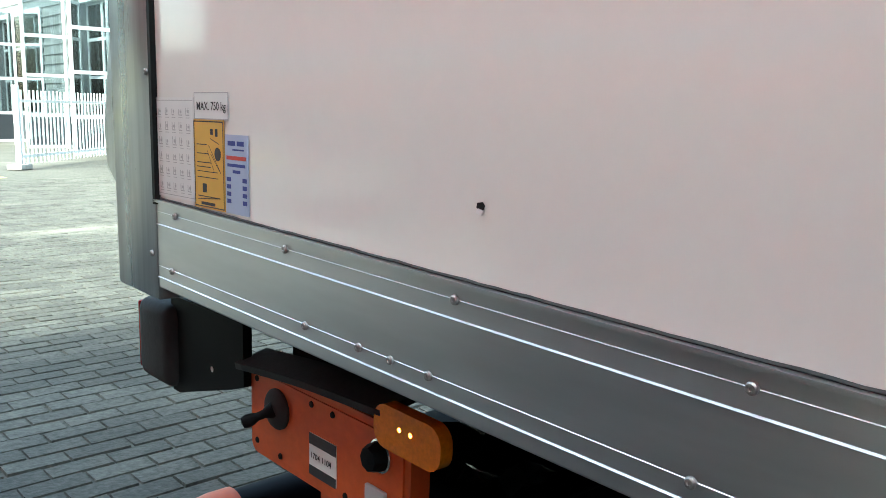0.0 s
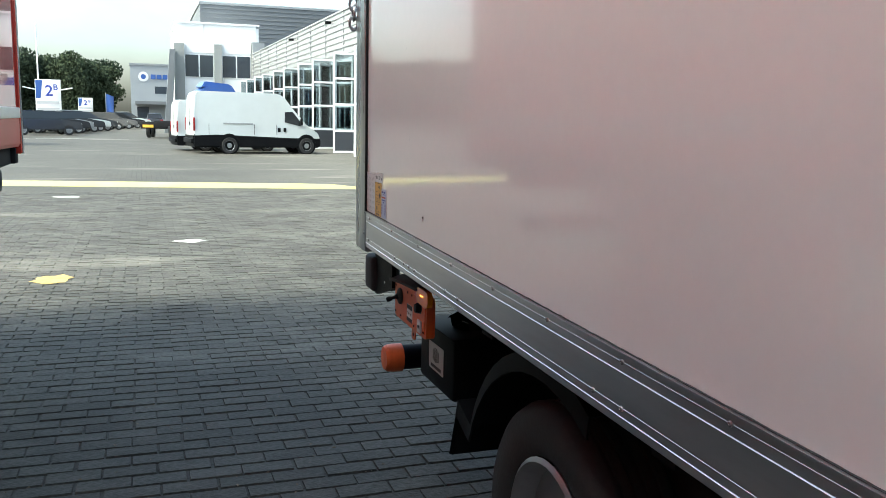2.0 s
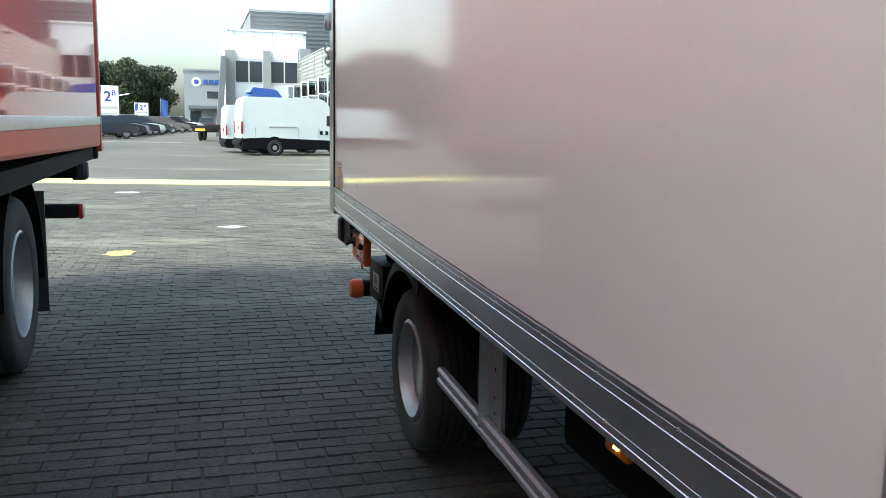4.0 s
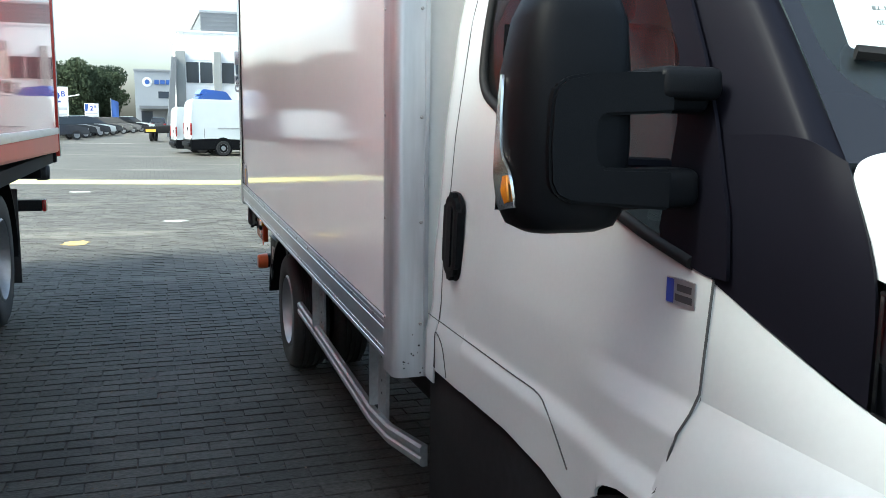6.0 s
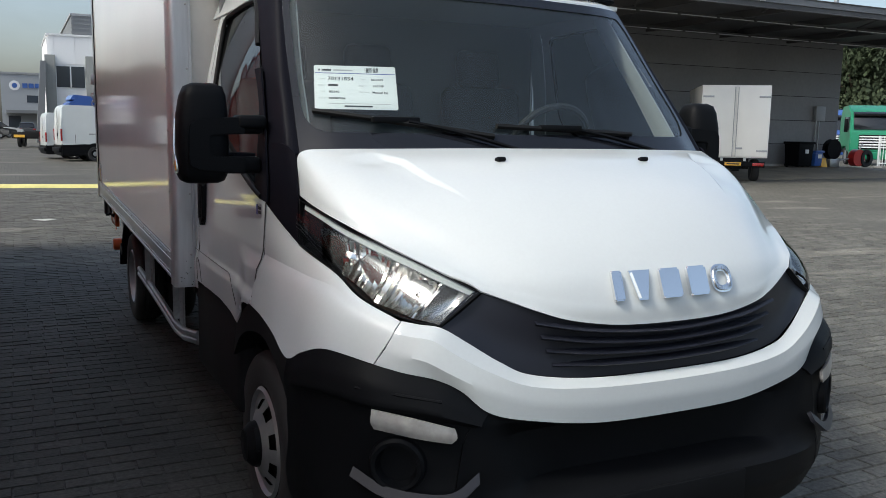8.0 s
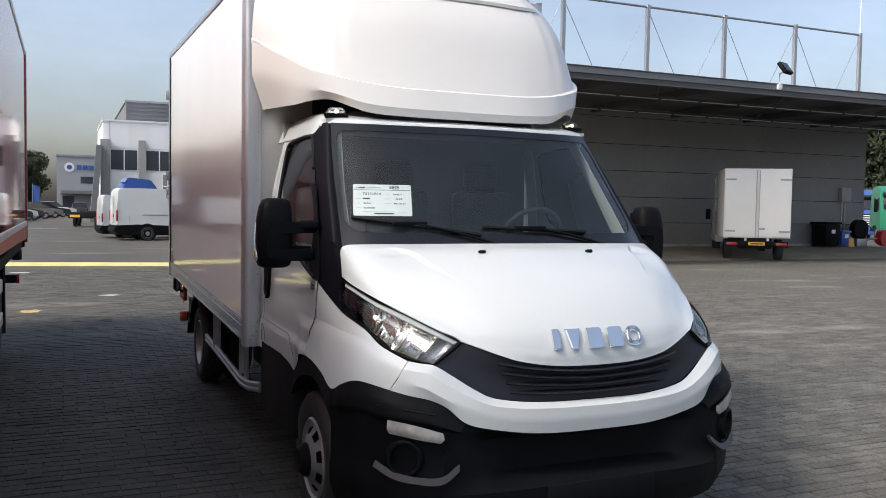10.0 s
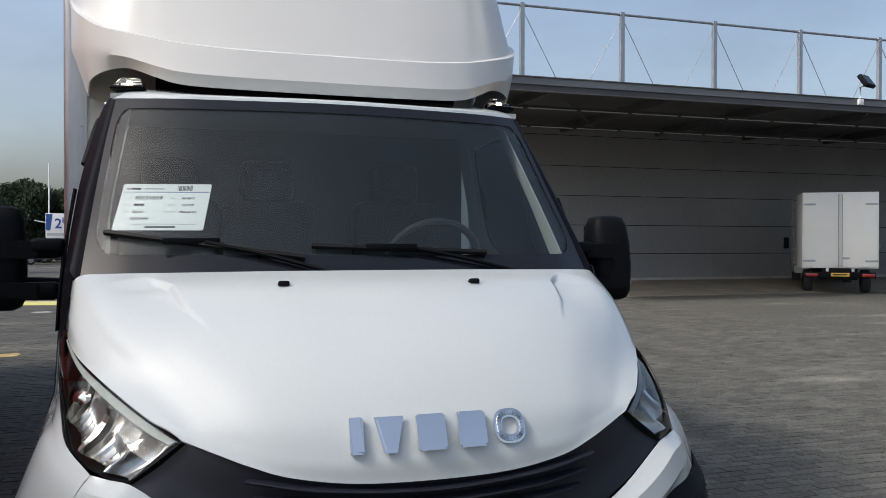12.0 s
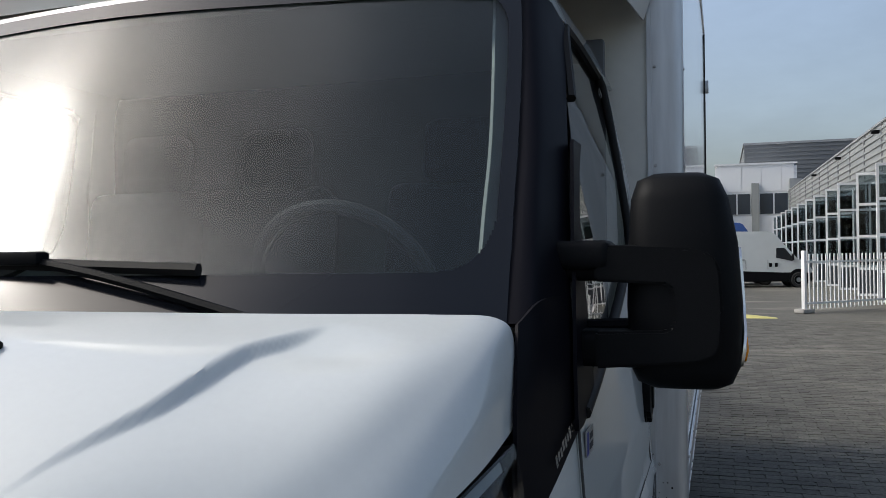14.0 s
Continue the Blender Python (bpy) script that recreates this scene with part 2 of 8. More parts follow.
M = dict(
    white=material("white_paint", (0.52, 0.55, 0.55), 0.5, spec=0.25, coat=1.0, coat_rough=0.025, stain=0.03, stain_scale=2.0, rough_var=0.06, grain=0.015, grain_scale=90),
    cablining=material("cab_lining", (0.10, 0.105, 0.11), 0.7, stain=0.06, grain=0.02),
    cabwall=material("cream_panel", (0.72, 0.71, 0.66), 0.45, stain=0.06, grain=0.02),
    panel=material("white_composite", (0.84, 0.83, 0.805), 0.07, spec=0.6, stain=0.03, stain_scale=1.1, rough_var=0.03, grain=0.01, bump=0.02, bump_scale=2.0),
    fairing=material("white_fibreglass", (0.62, 0.615, 0.59), 0.5, spec=0.3, coat=0.5, coat_rough=0.12, stain=0.025, stain_scale=2.2, rough_var=0.08),
    alu_rear=material("worn_aluminium_post", (0.42, 0.425, 0.44), 0.30, metal=0.95, grain=0.16, grain_scale=60, stain=0.22, stain_scale=7, rough_var=0.12, stretch=(1, 1, 0.06)),
    boxdoor=material("cream_white_door", (0.82, 0.81, 0.77), 0.35, coat=0.3, stain=0.03, stain_scale=1.5),
    alu=material("aluminium_rail", (0.60, 0.605, 0.625), 0.33, metal=0.92, grain=0.12, grain_scale=25, stain=0.10, stain_scale=3, rough_var=0.1, stretch=(1, 0.15, 1)),
    alu_post=material("aluminium_post", (0.52, 0.53, 0.55), 0.42, metal=0.75, grain=0.10, grain_scale=40, stain=0.14, stain_scale=5, rough_var=0.10, stretch=(1, 1, 0.12)),
    steel=material("galvanised_steel", (0.42, 0.43, 0.44), 0.42, metal=0.85, grain=0.12, grain_scale=60, stain=0.1, stain_scale=4, rough_var=0.1),
    ridge=material("bright_ridge", (0.80, 0.80, 0.81), 0.3, metal=0.85, stain=0.12, stain_scale=5, stretch=(1, 0.3, 1)),
    rivet=material("rivet_steel", (0.40, 0.39, 0.38), 0.4, metal=0.8, grain=0.25, grain_scale=300),
    badge=material("badge_chrome", (0.82, 0.82, 0.82), 0.10, metal=1.0),
    silver=material("silver_rim", (0.30, 0.31, 0.32), 0.42, metal=0.7, stain=0.1, stain_scale=6, grain=0.06),
    chrome=material("chrome", (0.88, 0.88, 0.87), 0.12, metal=1.0),
    black=material("black_plastic", (0.006, 0.0065, 0.0075), 0.5, spec=0.07, grain=0.12, grain_scale=250, stain=0.1, stain_scale=6, bump=0.08, bump_scale=500, rough_var=0.06),
    pillar=material("black_pillar", (0.005, 0.005, 0.008), 0.5, spec=0.07, stain=0.1, stain_scale=4, rough_var=0.05),
    grille=material("grille_plastic", (0.011, 0.012, 0.018), 0.42, spec=0.35, stain=0.1, stain_scale=6, rough_var=0.05),
    frit=material("glass_border", (0.010, 0.011, 0.014), 0.12, spec=0.35),
    dark=material("underbody_black", (0.010, 0.010, 0.011), 0.75, spec=0.15, grain=0.2, grain_scale=30, stain=0.2, stain_scale=4),
    bowl=material("lamp_bowl", (0.76, 0.75, 0.72), 0.20, metal=1.0, grain=0.08, grain_scale=60),
    lampback=material("lamp_housing", (0.46, 0.46, 0.46), 0.22, metal=0.85, grain=0.15, grain_scale=50),
    daylamp=material("dull_lamp_lens", (0.30, 0.29, 0.275), 0.3, metal=0.2, coat=0.4, grain=0.15, grain_scale=50, stain=0.2, stain_scale=18),
    rubber=material("tyre_rubber", (0.017, 0.017, 0.018), 0.75, grain=0.2, grain_scale=60, stain=0.2, stain_scale=5, bump=0.2, bump_scale=120),
    seal=material("rubber_seal", (0.009, 0.009, 0.009), 0.6, spec=0.2),
    gap=material("panel_gap", (0.05, 0.05, 0.05), 0.8),
    trim=material("cab_interior", (0.035, 0.037, 0.042), 0.6, grain=0.1, grain_scale=150, stain=0.1, stain_scale=3),
    seat=material("seat_cloth", (0.03, 0.032, 0.038), 0.85, grain=0.2, grain_scale=200, stain=0.1, stain_scale=5),
    headliner=material("light_interior", (0.40, 0.43, 0.42), 0.8, grain=0.05, stain=0.05),
    orange=material("orange_plastic", (0.54, 0.095, 0.02), 0.42, grain=0.08, grain_scale=80, stain=0.14, stain_scale=14, rough_var=0.1),
    red=material("red_gloss_paint", (0.40, 0.040, 0.030), 0.035, spec=0.4, coat=0.0, stain=0.06, stain_scale=1.2, rough_var=0.02, bump=0.05, bump_scale=2.5),
    redskirt=material("red_skirt_paint", (0.42, 0.045, 0.032), 0.38, spec=0.35, stain=0.1, stain_scale=2.0),
    redlens=material("red_lens", (0.26, 0.010, 0.01), 0.2, coat=0.5),
    amber=material("amber_lens", (0.72, 0.26, 0.012), 0.15, coat=0.6, grain=0.15, grain_scale=200),
    paper=material("white_card", (0.80, 0.80, 0.80), 0.5, grain=0.02, grain_scale=30),
    ink=material("black_print", (0.03, 0.03, 0.035), 0.6),
    grey_ink=material("grey_print", (0.45, 0.45, 0.46), 0.6),
    blue_ink=material("blue_print", (0.03, 0.05, 0.30), 0.5),
    red_ink=material("red_print", (0.5, 0.05, 0.04), 0.5),
    decal_y=material("yellow_sticker", (0.70, 0.40, 0.05), 0.4, stain=0.06, stain_scale=12),
    decal_b=material("pale_blue_sticker", (0.42, 0.50, 0.70), 0.4, stain=0.06, stain_scale=12),
    decal_w=material("white_sticker", (0.74, 0.74, 0.74), 0.4, stain=0.05, stain_scale=12),
    cladding=material("ribbed_cladding", (0.30, 0.31, 0.31), 0.42, metal=0.25, stain=0.07, stain_scale=0.6, grain=0.04, grain_scale=12, rough_var=0.08),
    wallgrey=material("dark_wall_panel", (0.200, 0.200, 0.208), 0.5, stain=0.10, stain_scale=0.35, grain=0.06, grain_scale=9, each=0.03, rough_var=0.1),
    steelwork=material("grey_steelwork", (0.30, 0.31, 0.32), 0.5, metal=0.3, stain=0.1, stain_scale=1.2, grain=0.06),
    fascia=material("dull_fascia", (0.17, 0.175, 0.185), 0.5, metal=0.2, stain=0.22, stain_scale=0.9, grain=0.08, grain_scale=8, stretch=(0.4, 1, 3)),
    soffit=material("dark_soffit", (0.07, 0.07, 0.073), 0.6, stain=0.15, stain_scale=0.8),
    whitewall=material("white_wall_panel", (0.74, 0.75, 0.76), 0.45, stain=0.04, stain_scale=0.3, grain=0.02, each=0.02),
    frame_white=material("white_frame", (0.74, 0.75, 0.76), 0.4, stain=0.04, stain_scale=2),
    kick=material("dark_kick_panel", (0.035, 0.04, 0.05), 0.45, stain=0.1, stain_scale=3),
    apron=material("stained_concrete", (0.21, 0.18, 0.135), 0.85, grain=0.15, grain_scale=25, stain=0.25, stain_scale=1.2, bump=0.3),
    concrete=material("concrete", (0.34, 0.33, 0.31), 0.85, grain=0.15, grain_scale=25, stain=0.2, stain_scale=2, bump=0.3),
    pillarstone=material("grey_pillar", (0.27, 0.28, 0.27), 0.7, stain=0.1, stain_scale=0.8, grain=0.06),
    officegrey=material("grey_facade", (0.30, 0.32, 0.34), 0.5, stain=0.06, stain_scale=0.2, grain=0.03),
    darkroof=material("slate_cladding", (0.15, 0.16, 0.17), 0.5, stain=0.08, stain_scale=0.3, grain=0.04),
    yellow=material("yellow_kerb_paint", (0.50, 0.46, 0.16), 0.6, grain=0.12, grain_scale=30, stain=0.2, stain_scale=1.5, bump=0.2),
    spot=material("faded_yellow_paint", (0.42, 0.30, 0.10), 0.7, grain=0.3, grain_scale=20, stain=0.35, stain_scale=6),
    line=material("white_road_paint", (0.40, 0.40, 0.37), 0.7, grain=0.2, grain_scale=30, stain=0.25, stain_scale=2.5),
    brickwall=material("pale_brick", (0.40, 0.38, 0.33), 0.8, grain=0.12, grain_scale=40, each=0.15),
    blue=material("blue_paint", (0.03, 0.09, 0.32), 0.3, coat=0.5, stain=0.06),
    green=material("green_paint", (0.012, 0.20, 0.10), 0.3, coat=0.5, stain=0.06),
    carpaint=material("dark_car_paint", (0.03, 0.033, 0.04), 0.22, coat=0.8, each=0.3),
    carsilver=material("silver_car_paint", (0.36, 0.37, 0.38), 0.25, coat=0.8, metal=0.3),
    extinguisher=material("red_enamel", (0.45, 0.02, 0.02), 0.3, coat=0.4),
    bark=material("bark", (0.10, 0.075, 0.05), 0.9, grain=0.3, grain_scale=12, stain=0.2, stain_scale=2, bump=0.5),
    leaf=material("leaves", (0.050, 0.066, 0.038), 0.9, spec=0.1, island=0.15, stain=0.2, stain_scale=0.35),
    leaf_dark=material("leaves_dark", (0.042, 0.057, 0.036), 0.9, spec=0.1, island=0.15, stain=0.2, stain_scale=0.3),
    windscreen=pane_material("windscreen_glass", (0.80, 0.88, 0.865), 0.22, ior=1.55, streak=0.15, dust_veil=0.024),
    sideglass=pane_material("side_glass", (0.78, 0.86, 0.84)),
    pane=pane_material("window_pane", (0.55, 0.6, 0.62)),
    officeglass=material("office_glass", (0.03, 0.04, 0.055), 0.06, spec=0.6),
    carglass=material("car_glass", (0.015, 0.017, 0.02), 0.06, spec=0.6),
    lens=pane_material("clear_lens", (0.90, 0.92, 0.92), 0.02),
    lamp_warm=glow_material("warm_bulb", (1.0, 0.66, 0.32), 14.0),
    lamp_amber=glow_material("amber_bulb", (1.0, 0.45, 0.05), 9.0),
    lamp_white=glow_material("work_light", (1.0, 0.74, 0.42), 8.0),
)


# ---- building blocks ----
def add_box(bm, x0, x1, y0, y1, z0, z1, m=None):
    k = Matrix.Translation(((x0 + x1) / 2, (y0 + y1) / 2, (z0 + z1) / 2)) @ Matrix.Diagonal((x1 - x0, y1 - y0, z1 - z0, 1))
    return bmesh.ops.create_cube(bm, size=1, matrix=(m @ k) if m else k)["verts"]


def box_bm(x0, x1, y0, y1, z0, z1, bevel=0.0, segments=2):
    bm = bmesh.new()
    add_box(bm, x0, x1, y0, y1, z0, z1)
    if bevel:
        bmesh.ops.bevel(bm, geom=bm.edges[:], offset=bevel, segments=segments, profile=0.5, affect="EDGES", clamp_overlap=True)
    return bm


def add_tube(bm, a, b, r, seg=10, r2=None):
    a, b = Vector(a), Vector(b)
    d = b - a
    q = d.to_track_quat("Z", "Y").to_matrix().to_4x4()
    bmesh.ops.create_cone(bm, cap_ends=True, segments=seg, radius1=r, radius2=r if r2 is None else r2, depth=d.length,
                          matrix=Matrix.Translation((a + b) / 2) @ q)


def tube_bm(pts, r, seg=8):
    """A pipe along a line of points."""
    bm = bmesh.new()
    pts = [Vector(p) for p in pts]
    rings = []
    for i, p in enumerate(pts):
        d = (pts[min(i + 1, len(pts) - 1)] - pts[max(i - 1, 0)]).normalized()
        q = d.to_track_quat("Z", "Y").to_matrix()
        rings.append([bm.verts.new(p + q @ Vector((r * math.cos(k * 2 * math.pi / seg), r * math.sin(k * 2 * math.pi / seg), 0))) for k in range(seg)])
    for a, b in zip(rings, rings[1:]):
        for k in range(seg):
            bm.faces.new((a[k], a[(k + 1) % seg], b[(k + 1) % seg], b[k]))
    bm.faces.new(rings[0][::-1])
    bm.faces.new(rings[-1])
    return bm


def catmull(pts, n):
    """n points along a smooth curve through the control points."""
    p = np.array(pts, float)
    if len(p) == 2:
        t = np.linspace(0, 1, n)[:, None]
        return p[0] * (1 - t) + p[1] * t
    e = np.vstack([2 * p[0] - p[1], p, 2 * p[-1] - p[-2]])
    if p.shape[1] == 3 and p[0][0] == 0 and p[1][0] > 0.01:      # starts on the middle line: run on smoothly to the other side
        e[0] = p[1] * (-1, 1, 1)
    out = []
    for s in np.linspace(0, len(p) - 1 - 1e-9, n):
        i = int(s)
        t = s - i
        a, b, c, d = e[i], e[i + 1], e[i + 2], e[i + 3]
        out.append(0.5 * (2 * b + (c - a) * t + (2 * a - 5 * b + 4 * c - d) * t * t + (3 * b - a - 3 * c + d) * t ** 3))
    return np.array(out)


def loft(curves, nu, nv, straight=False):
    """A grid of nv x nu points over curves of control points."""
    rows = np.array([catmull(c, nu) for c in curves])
    if straight:
        t = np.linspace(0, len(rows) - 1, nv)
        i = np.minimum(t.astype(int), len(rows) - 2)
        f = (t - i)[:, None, None]
        return rows[i] * (1 - f) + rows[i + 1] * f
    return np.stack([catmull(rows[:, k], nv) for k in range(nu)], axis=1)


def both_sides(grid):
    """A half sheet, from the middle outwards, made whole."""
    left = grid[:, :0:-1].copy()
    left[..., 0] *= -1
    return np.concatenate([left, grid], axis=1)


def flip_x(grid):
    g = grid[:, ::-1].copy()
    g[..., 0] *= -1
    return g


def sheet_bm(grid, keep=None):
    bm = bmesh.new()
    nv, nu = grid.shape[:2]
    vs = [[bm.verts.new(grid[j, i]) for i in range(nu)] for j in range(nv)]
    for j in range(nv - 1):
        for i in range(nu - 1):
            if keep is None or keep(j, i):
                bm.faces.new((vs[j][i], vs[j][i + 1], vs[j + 1][i + 1], vs[j + 1][i]))
    bmesh.ops.delete(bm, geom=[v for v in bm.verts if not v.link_faces], context="VERTS")
    return bm


def lathe_bm(profile, seg=32, axis="X", skip=None):
    """A profile of (radius, along) turned round an axis."""
    bm = bmesh.new()
    rings = []
    for r, a in profile:
        ring = []
        for k in range(seg):
            c, s = r * math.cos(k * 2 * math.pi / seg), r * math.sin(k * 2 * math.pi / seg)
            ring.append(bm.verts.new((a, c, s) if axis == "X" else ((c, a, s) if axis == "Y" else (c, s, a))))
        rings.append(ring)
    for j, (a, b) in enumerate(zip(rings, rings[1:])):
        for k in range(seg):
            if skip and skip(j, k):
                continue
            bm.faces.new((a[k], a[(k + 1) % seg], b[(k + 1) % seg], b[k]))
    return bm


def prism_bm(outline, depth, m=None):
    """A flat outline in x, y given thickness along z."""
    bm = bmesh.new()
    lo = [bm.verts.new((x, y, 0)) for x, y in outline]
    hi = [bm.verts.new((x, y, depth)) for x, y in outline]
    bm.faces.new(lo[::-1])
    bm.faces.new(hi)
    for i in range(len(lo)):
        j = (i + 1) % len(lo)
        bm.faces.new((lo[i], lo[j], hi[j], hi[i]))
    if m:
        bm.transform(m)
    return bm


def rounded(w, h, r, n=5):
    """The outline of a rectangle with rounded corners, about its middle."""
    out = []
    for cx, cy, a in ((w / 2 - r, h / 2 - r, 0), (-w / 2 + r, h / 2 - r, 90), (-w / 2 + r, -h / 2 + r, 180), (w / 2 - r, -h / 2 + r, 270)):
        for k in range(n + 1):
            t = radians(a + 90 * k / n)
            out.append((cx + r * math.cos(t), cy + r * math.sin(t)))
    return out


def mesh_of(name, bm, mat, smooth=30):
    me = bpy.data.meshes.new(name)
    bmesh.ops.recalc_face_normals(bm, faces=bm.faces[:])
    if smooth:
        limit = radians(smooth)
        for f in bm.faces:
            f.smooth = True
        for e in bm.edges:
            e.smooth = len(e.link_faces) == 2 and e.calc_face_angle(0) < limit
    bm.to_mesh(me)
    bm.free()
    if mat:
        me.materials.append(mat)
    return me


def part(name, bm, mat, parent, label="", smooth=30, thick=0.0, m=None):
    """One mesh object under a thing or a part."""
    ob = new(name, mesh_of(name, bm, mat, smooth))
    ob.parent = parent
    if m:
        ob.matrix_local = m
    if thick:
        s = ob.modifiers.new("thickness", "SOLIDIFY")
        s.thickness, s.offset = thick, -1
    if label:
        ob["label"] = label
    return ob


def again(src, parent, m):
    """The same piece once more: an object of its own on the same mesh."""
    ob = new(src.name.split(".")[0], src.data)
    ob.parent = parent
    ob.matrix_local = m
    if "label" in src:
        ob["label"] = src["label"]
    return ob


def thing(name, label, category, at=None, group="", kind=""):
    ob = new(name)
    ob.empty_display_size = 0.1
    if at:
        ob.matrix_world = at
    return tagged(ob, label, category, group, kind)


def solid(name, bm, mat, label, category="", group="", kind="", smooth=30, m=None):
    """A top-level thing of one mesh."""
    ob = new(name, mesh_of(name, bm, mat, smooth))
    if m:
        ob.matrix_world = m
    return tagged(ob, label, category, group, kind)


def text_mesh(body, size, mat, bold=0.0):
    cu = bpy.data.curves.new("text", "FONT")
    cu.body, cu.size, cu.align_x, cu.align_y, cu.offset = body, size, "LEFT", "BOTTOM_BASELINE", bold
    cu.resolution_u = 3
    ob = new("text", cu)
    bpy.context.view_layer.update()
    me = bpy.data.meshes.new_from_object(ob.evaluated_get(bpy.context.evaluated_depsgraph_get()))
    bpy.data.objects.remove(ob)
    me.materials.append(mat)
    return me


def writing(name, body, size, mat, parent, m, bold=0.0):
    ob = new(name, text_mesh(body, size, mat, bold))
    ob.parent = parent
    ob.matrix_local = m
    return ob


def bars_bm(rects, lift=0.0004):
    """Flat printed bars (x0, x1, y0, y1)."""
    bm = bmesh.new()
    for x0, x1, y0, y1 in rects:
        bm.faces.new([bm.verts.new((x, y, lift)) for x, y in ((x0, y0), (x1, y0), (x1, y1), (x0, y1))])
    return bm


def ground_z(y):
    return 0.0


# ---- ground ----
def ground_sheet():
    bm = bmesh.new()
    xs = [-400, -120, -60, -30, -15, -6, 0, 6, 12, 20, 32, 60, 120, 400]
    ys = [-300, -100, -40, -15, 0, 8, 13, 18, 24, 32, 42, 52, 63, 90, 150, 400]
    vs = [[bm.verts.new((x, y, ground_z(y) - 0.007)) for x in xs] for y in ys]
    for j in range(len(ys) - 1):
        for i in range(len(xs) - 1):
            bm.faces.new((vs[j][i], vs[j][i + 1], vs[j + 1][i + 1], vs[j + 1][i]))
    return bm


def paving_material():
    """Concrete pavers seen from afar, with sand in the joints, tyre marks and washed-out patches."""
    m = material("far_pavers", (0.040, 0.0395, 0.036), 0.7, spec=0.2, stain=0.2, stain_scale=0.35, grain=0.15, grain_scale=9)
    n, l = m.node_tree.nodes, m.node_tree.links
    b = n["Principled BSDF"]
    src = b.inputs["Base Color"].links[0].from_socket
    br = n.new("ShaderNodeTexBrick")
    br.inputs["Scale"].default_value = 1.0
    br.inputs["Brick Width"].default_value, br.inputs["Row Height"].default_value, br.inputs["Mortar Size"].default_value = 0.212, 0.108, 0.006
    br.inputs["Color1"].default_value, br.inputs["Color2"].default_value, br.inputs["Mortar"].default_value = (1.08, 1.08, 1.08, 1), (0.9, 0.9, 0.9, 1), (0.5, 0.5, 0.48, 1)
    tc = n.new("ShaderNodeTexCoord")
    l.new(tc.outputs["Object"], br.inputs["Vector"])
    mul = n.new("ShaderNodeMix")
    mul.data_type, mul.blend_type = "RGBA", "MULTIPLY"
    mul.inputs["Factor"].default_value = 1.0
    l.new(src, mul.inputs[6])
    l.new(br.outputs["Color"], mul.inputs[7])
    l.new(mul.outputs[2], b.inputs["Base Color"])
    return m


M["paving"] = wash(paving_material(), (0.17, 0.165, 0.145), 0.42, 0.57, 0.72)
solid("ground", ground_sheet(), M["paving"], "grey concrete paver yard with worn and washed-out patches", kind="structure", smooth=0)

# yellow kerb across the yard, its end tapering off
kb = bmesh.new()
sec = [(-0.34, 0.0), (-0.24, 0.055), (0.24, 0.06), (0.34, 0.0)]
rings = []
for x, f in ((2.35, 0.05), (1.8, 0.8), (1.0, 1.0), (-3, 1.0), (-8, 1.0), (-14, 1.0), (-22, 1.0), (-32, 1.0)):
    y = 19.55 - 0.2 * (x - 2.35)
    rings.append([kb.verts.new((x, y + dy * (0.4 + 0.6 * f), ground_z(y) - 0.004 + dz * f)) for dy, dz in sec])
for a, b in zip(rings, rings[1:]):
    for i in range(3):
        kb.faces.new((a[i], a[i + 1], b[i + 1], b[i]))
solid("yellow_kerb", kb, M["yellow"], "low yellow painted kerb lying across the yard", kind="structure")


def patch(name, x, y, w, d, mat, label, seed, kind="structure"):
    """A worn, uneven spot of paint."""
    rnd = random.Random(seed)
    n = 16
    pts = [(math.cos(k * 2 * math.pi / n) * w / 2 * rnd.uniform(0.6, 1.1), math.sin(k * 2 * math.pi / n) * d / 2 * rnd.uniform(0.6, 1.1)) for k in range(n)]
    solid(name, prism_bm(pts, 0.003), mat, label, kind=kind, m=pose(x, y, ground_z(y) + 0.001), smooth=0)


patch("paint_spot", -2.60, 10.35, 0.36, 0.5, M["spot"], "worn yellow paint spot on the pavers", 1)
patch("paint_spot", -1.39, 12.45, 0.36, 0.32, M["line"], "worn white paint spot on the pavers", 2)
patch("paint_spot", -3.07, 18.05, 0.5, 0.4, M["line"], "worn white paint spot on the pavers", 3)
for k, (x0, x1, y) in enumerate(((-26, -7.4, 52), (-7.2, -2.6, 53))):
    solid("parking_line", box_bm(x0, x1, y - 0.06, y + 0.06, ground_z(y) - 0.006, ground_z(y) + 0.003), M["line"], "white parking line", kind="structure", smooth=0)


# ---- the white box truck ----
CAB = pose(0, 0.022, -0.029)
truck = thing("box_truck", "white box truck with aluminium-edged cargo box parked on pavers", "truck")


def two(name, make, mat, label="", **kw):
    """A part on either side of the truck; make(side) gives its mesh, side -1 (the truck's right) or 1."""
    return [part(name, make(s), mat, kw.get("parent", truck), label, m=kw.get("m", CAB), thick=kw.get("thick", 0.0), smooth=kw.get("smooth", 30)) for s in (-1, 1)]


def sided(grid, side):
    return sheet_bm(grid if side > 0 else flip_x(grid))


def side_x(z):
    """Half width of the cab at a height."""
    return float(np.interp(z, (0.5, 0.80, 0.955, 0.995, 1.15, 1.31, 1.5, 1.8, 2.05, 2.17, 2.23), (0.955, 0.985, 0.987, 0.972, 0.973, 0.963, 0.955, 0.925, 0.872, 0.835, 0.78)))


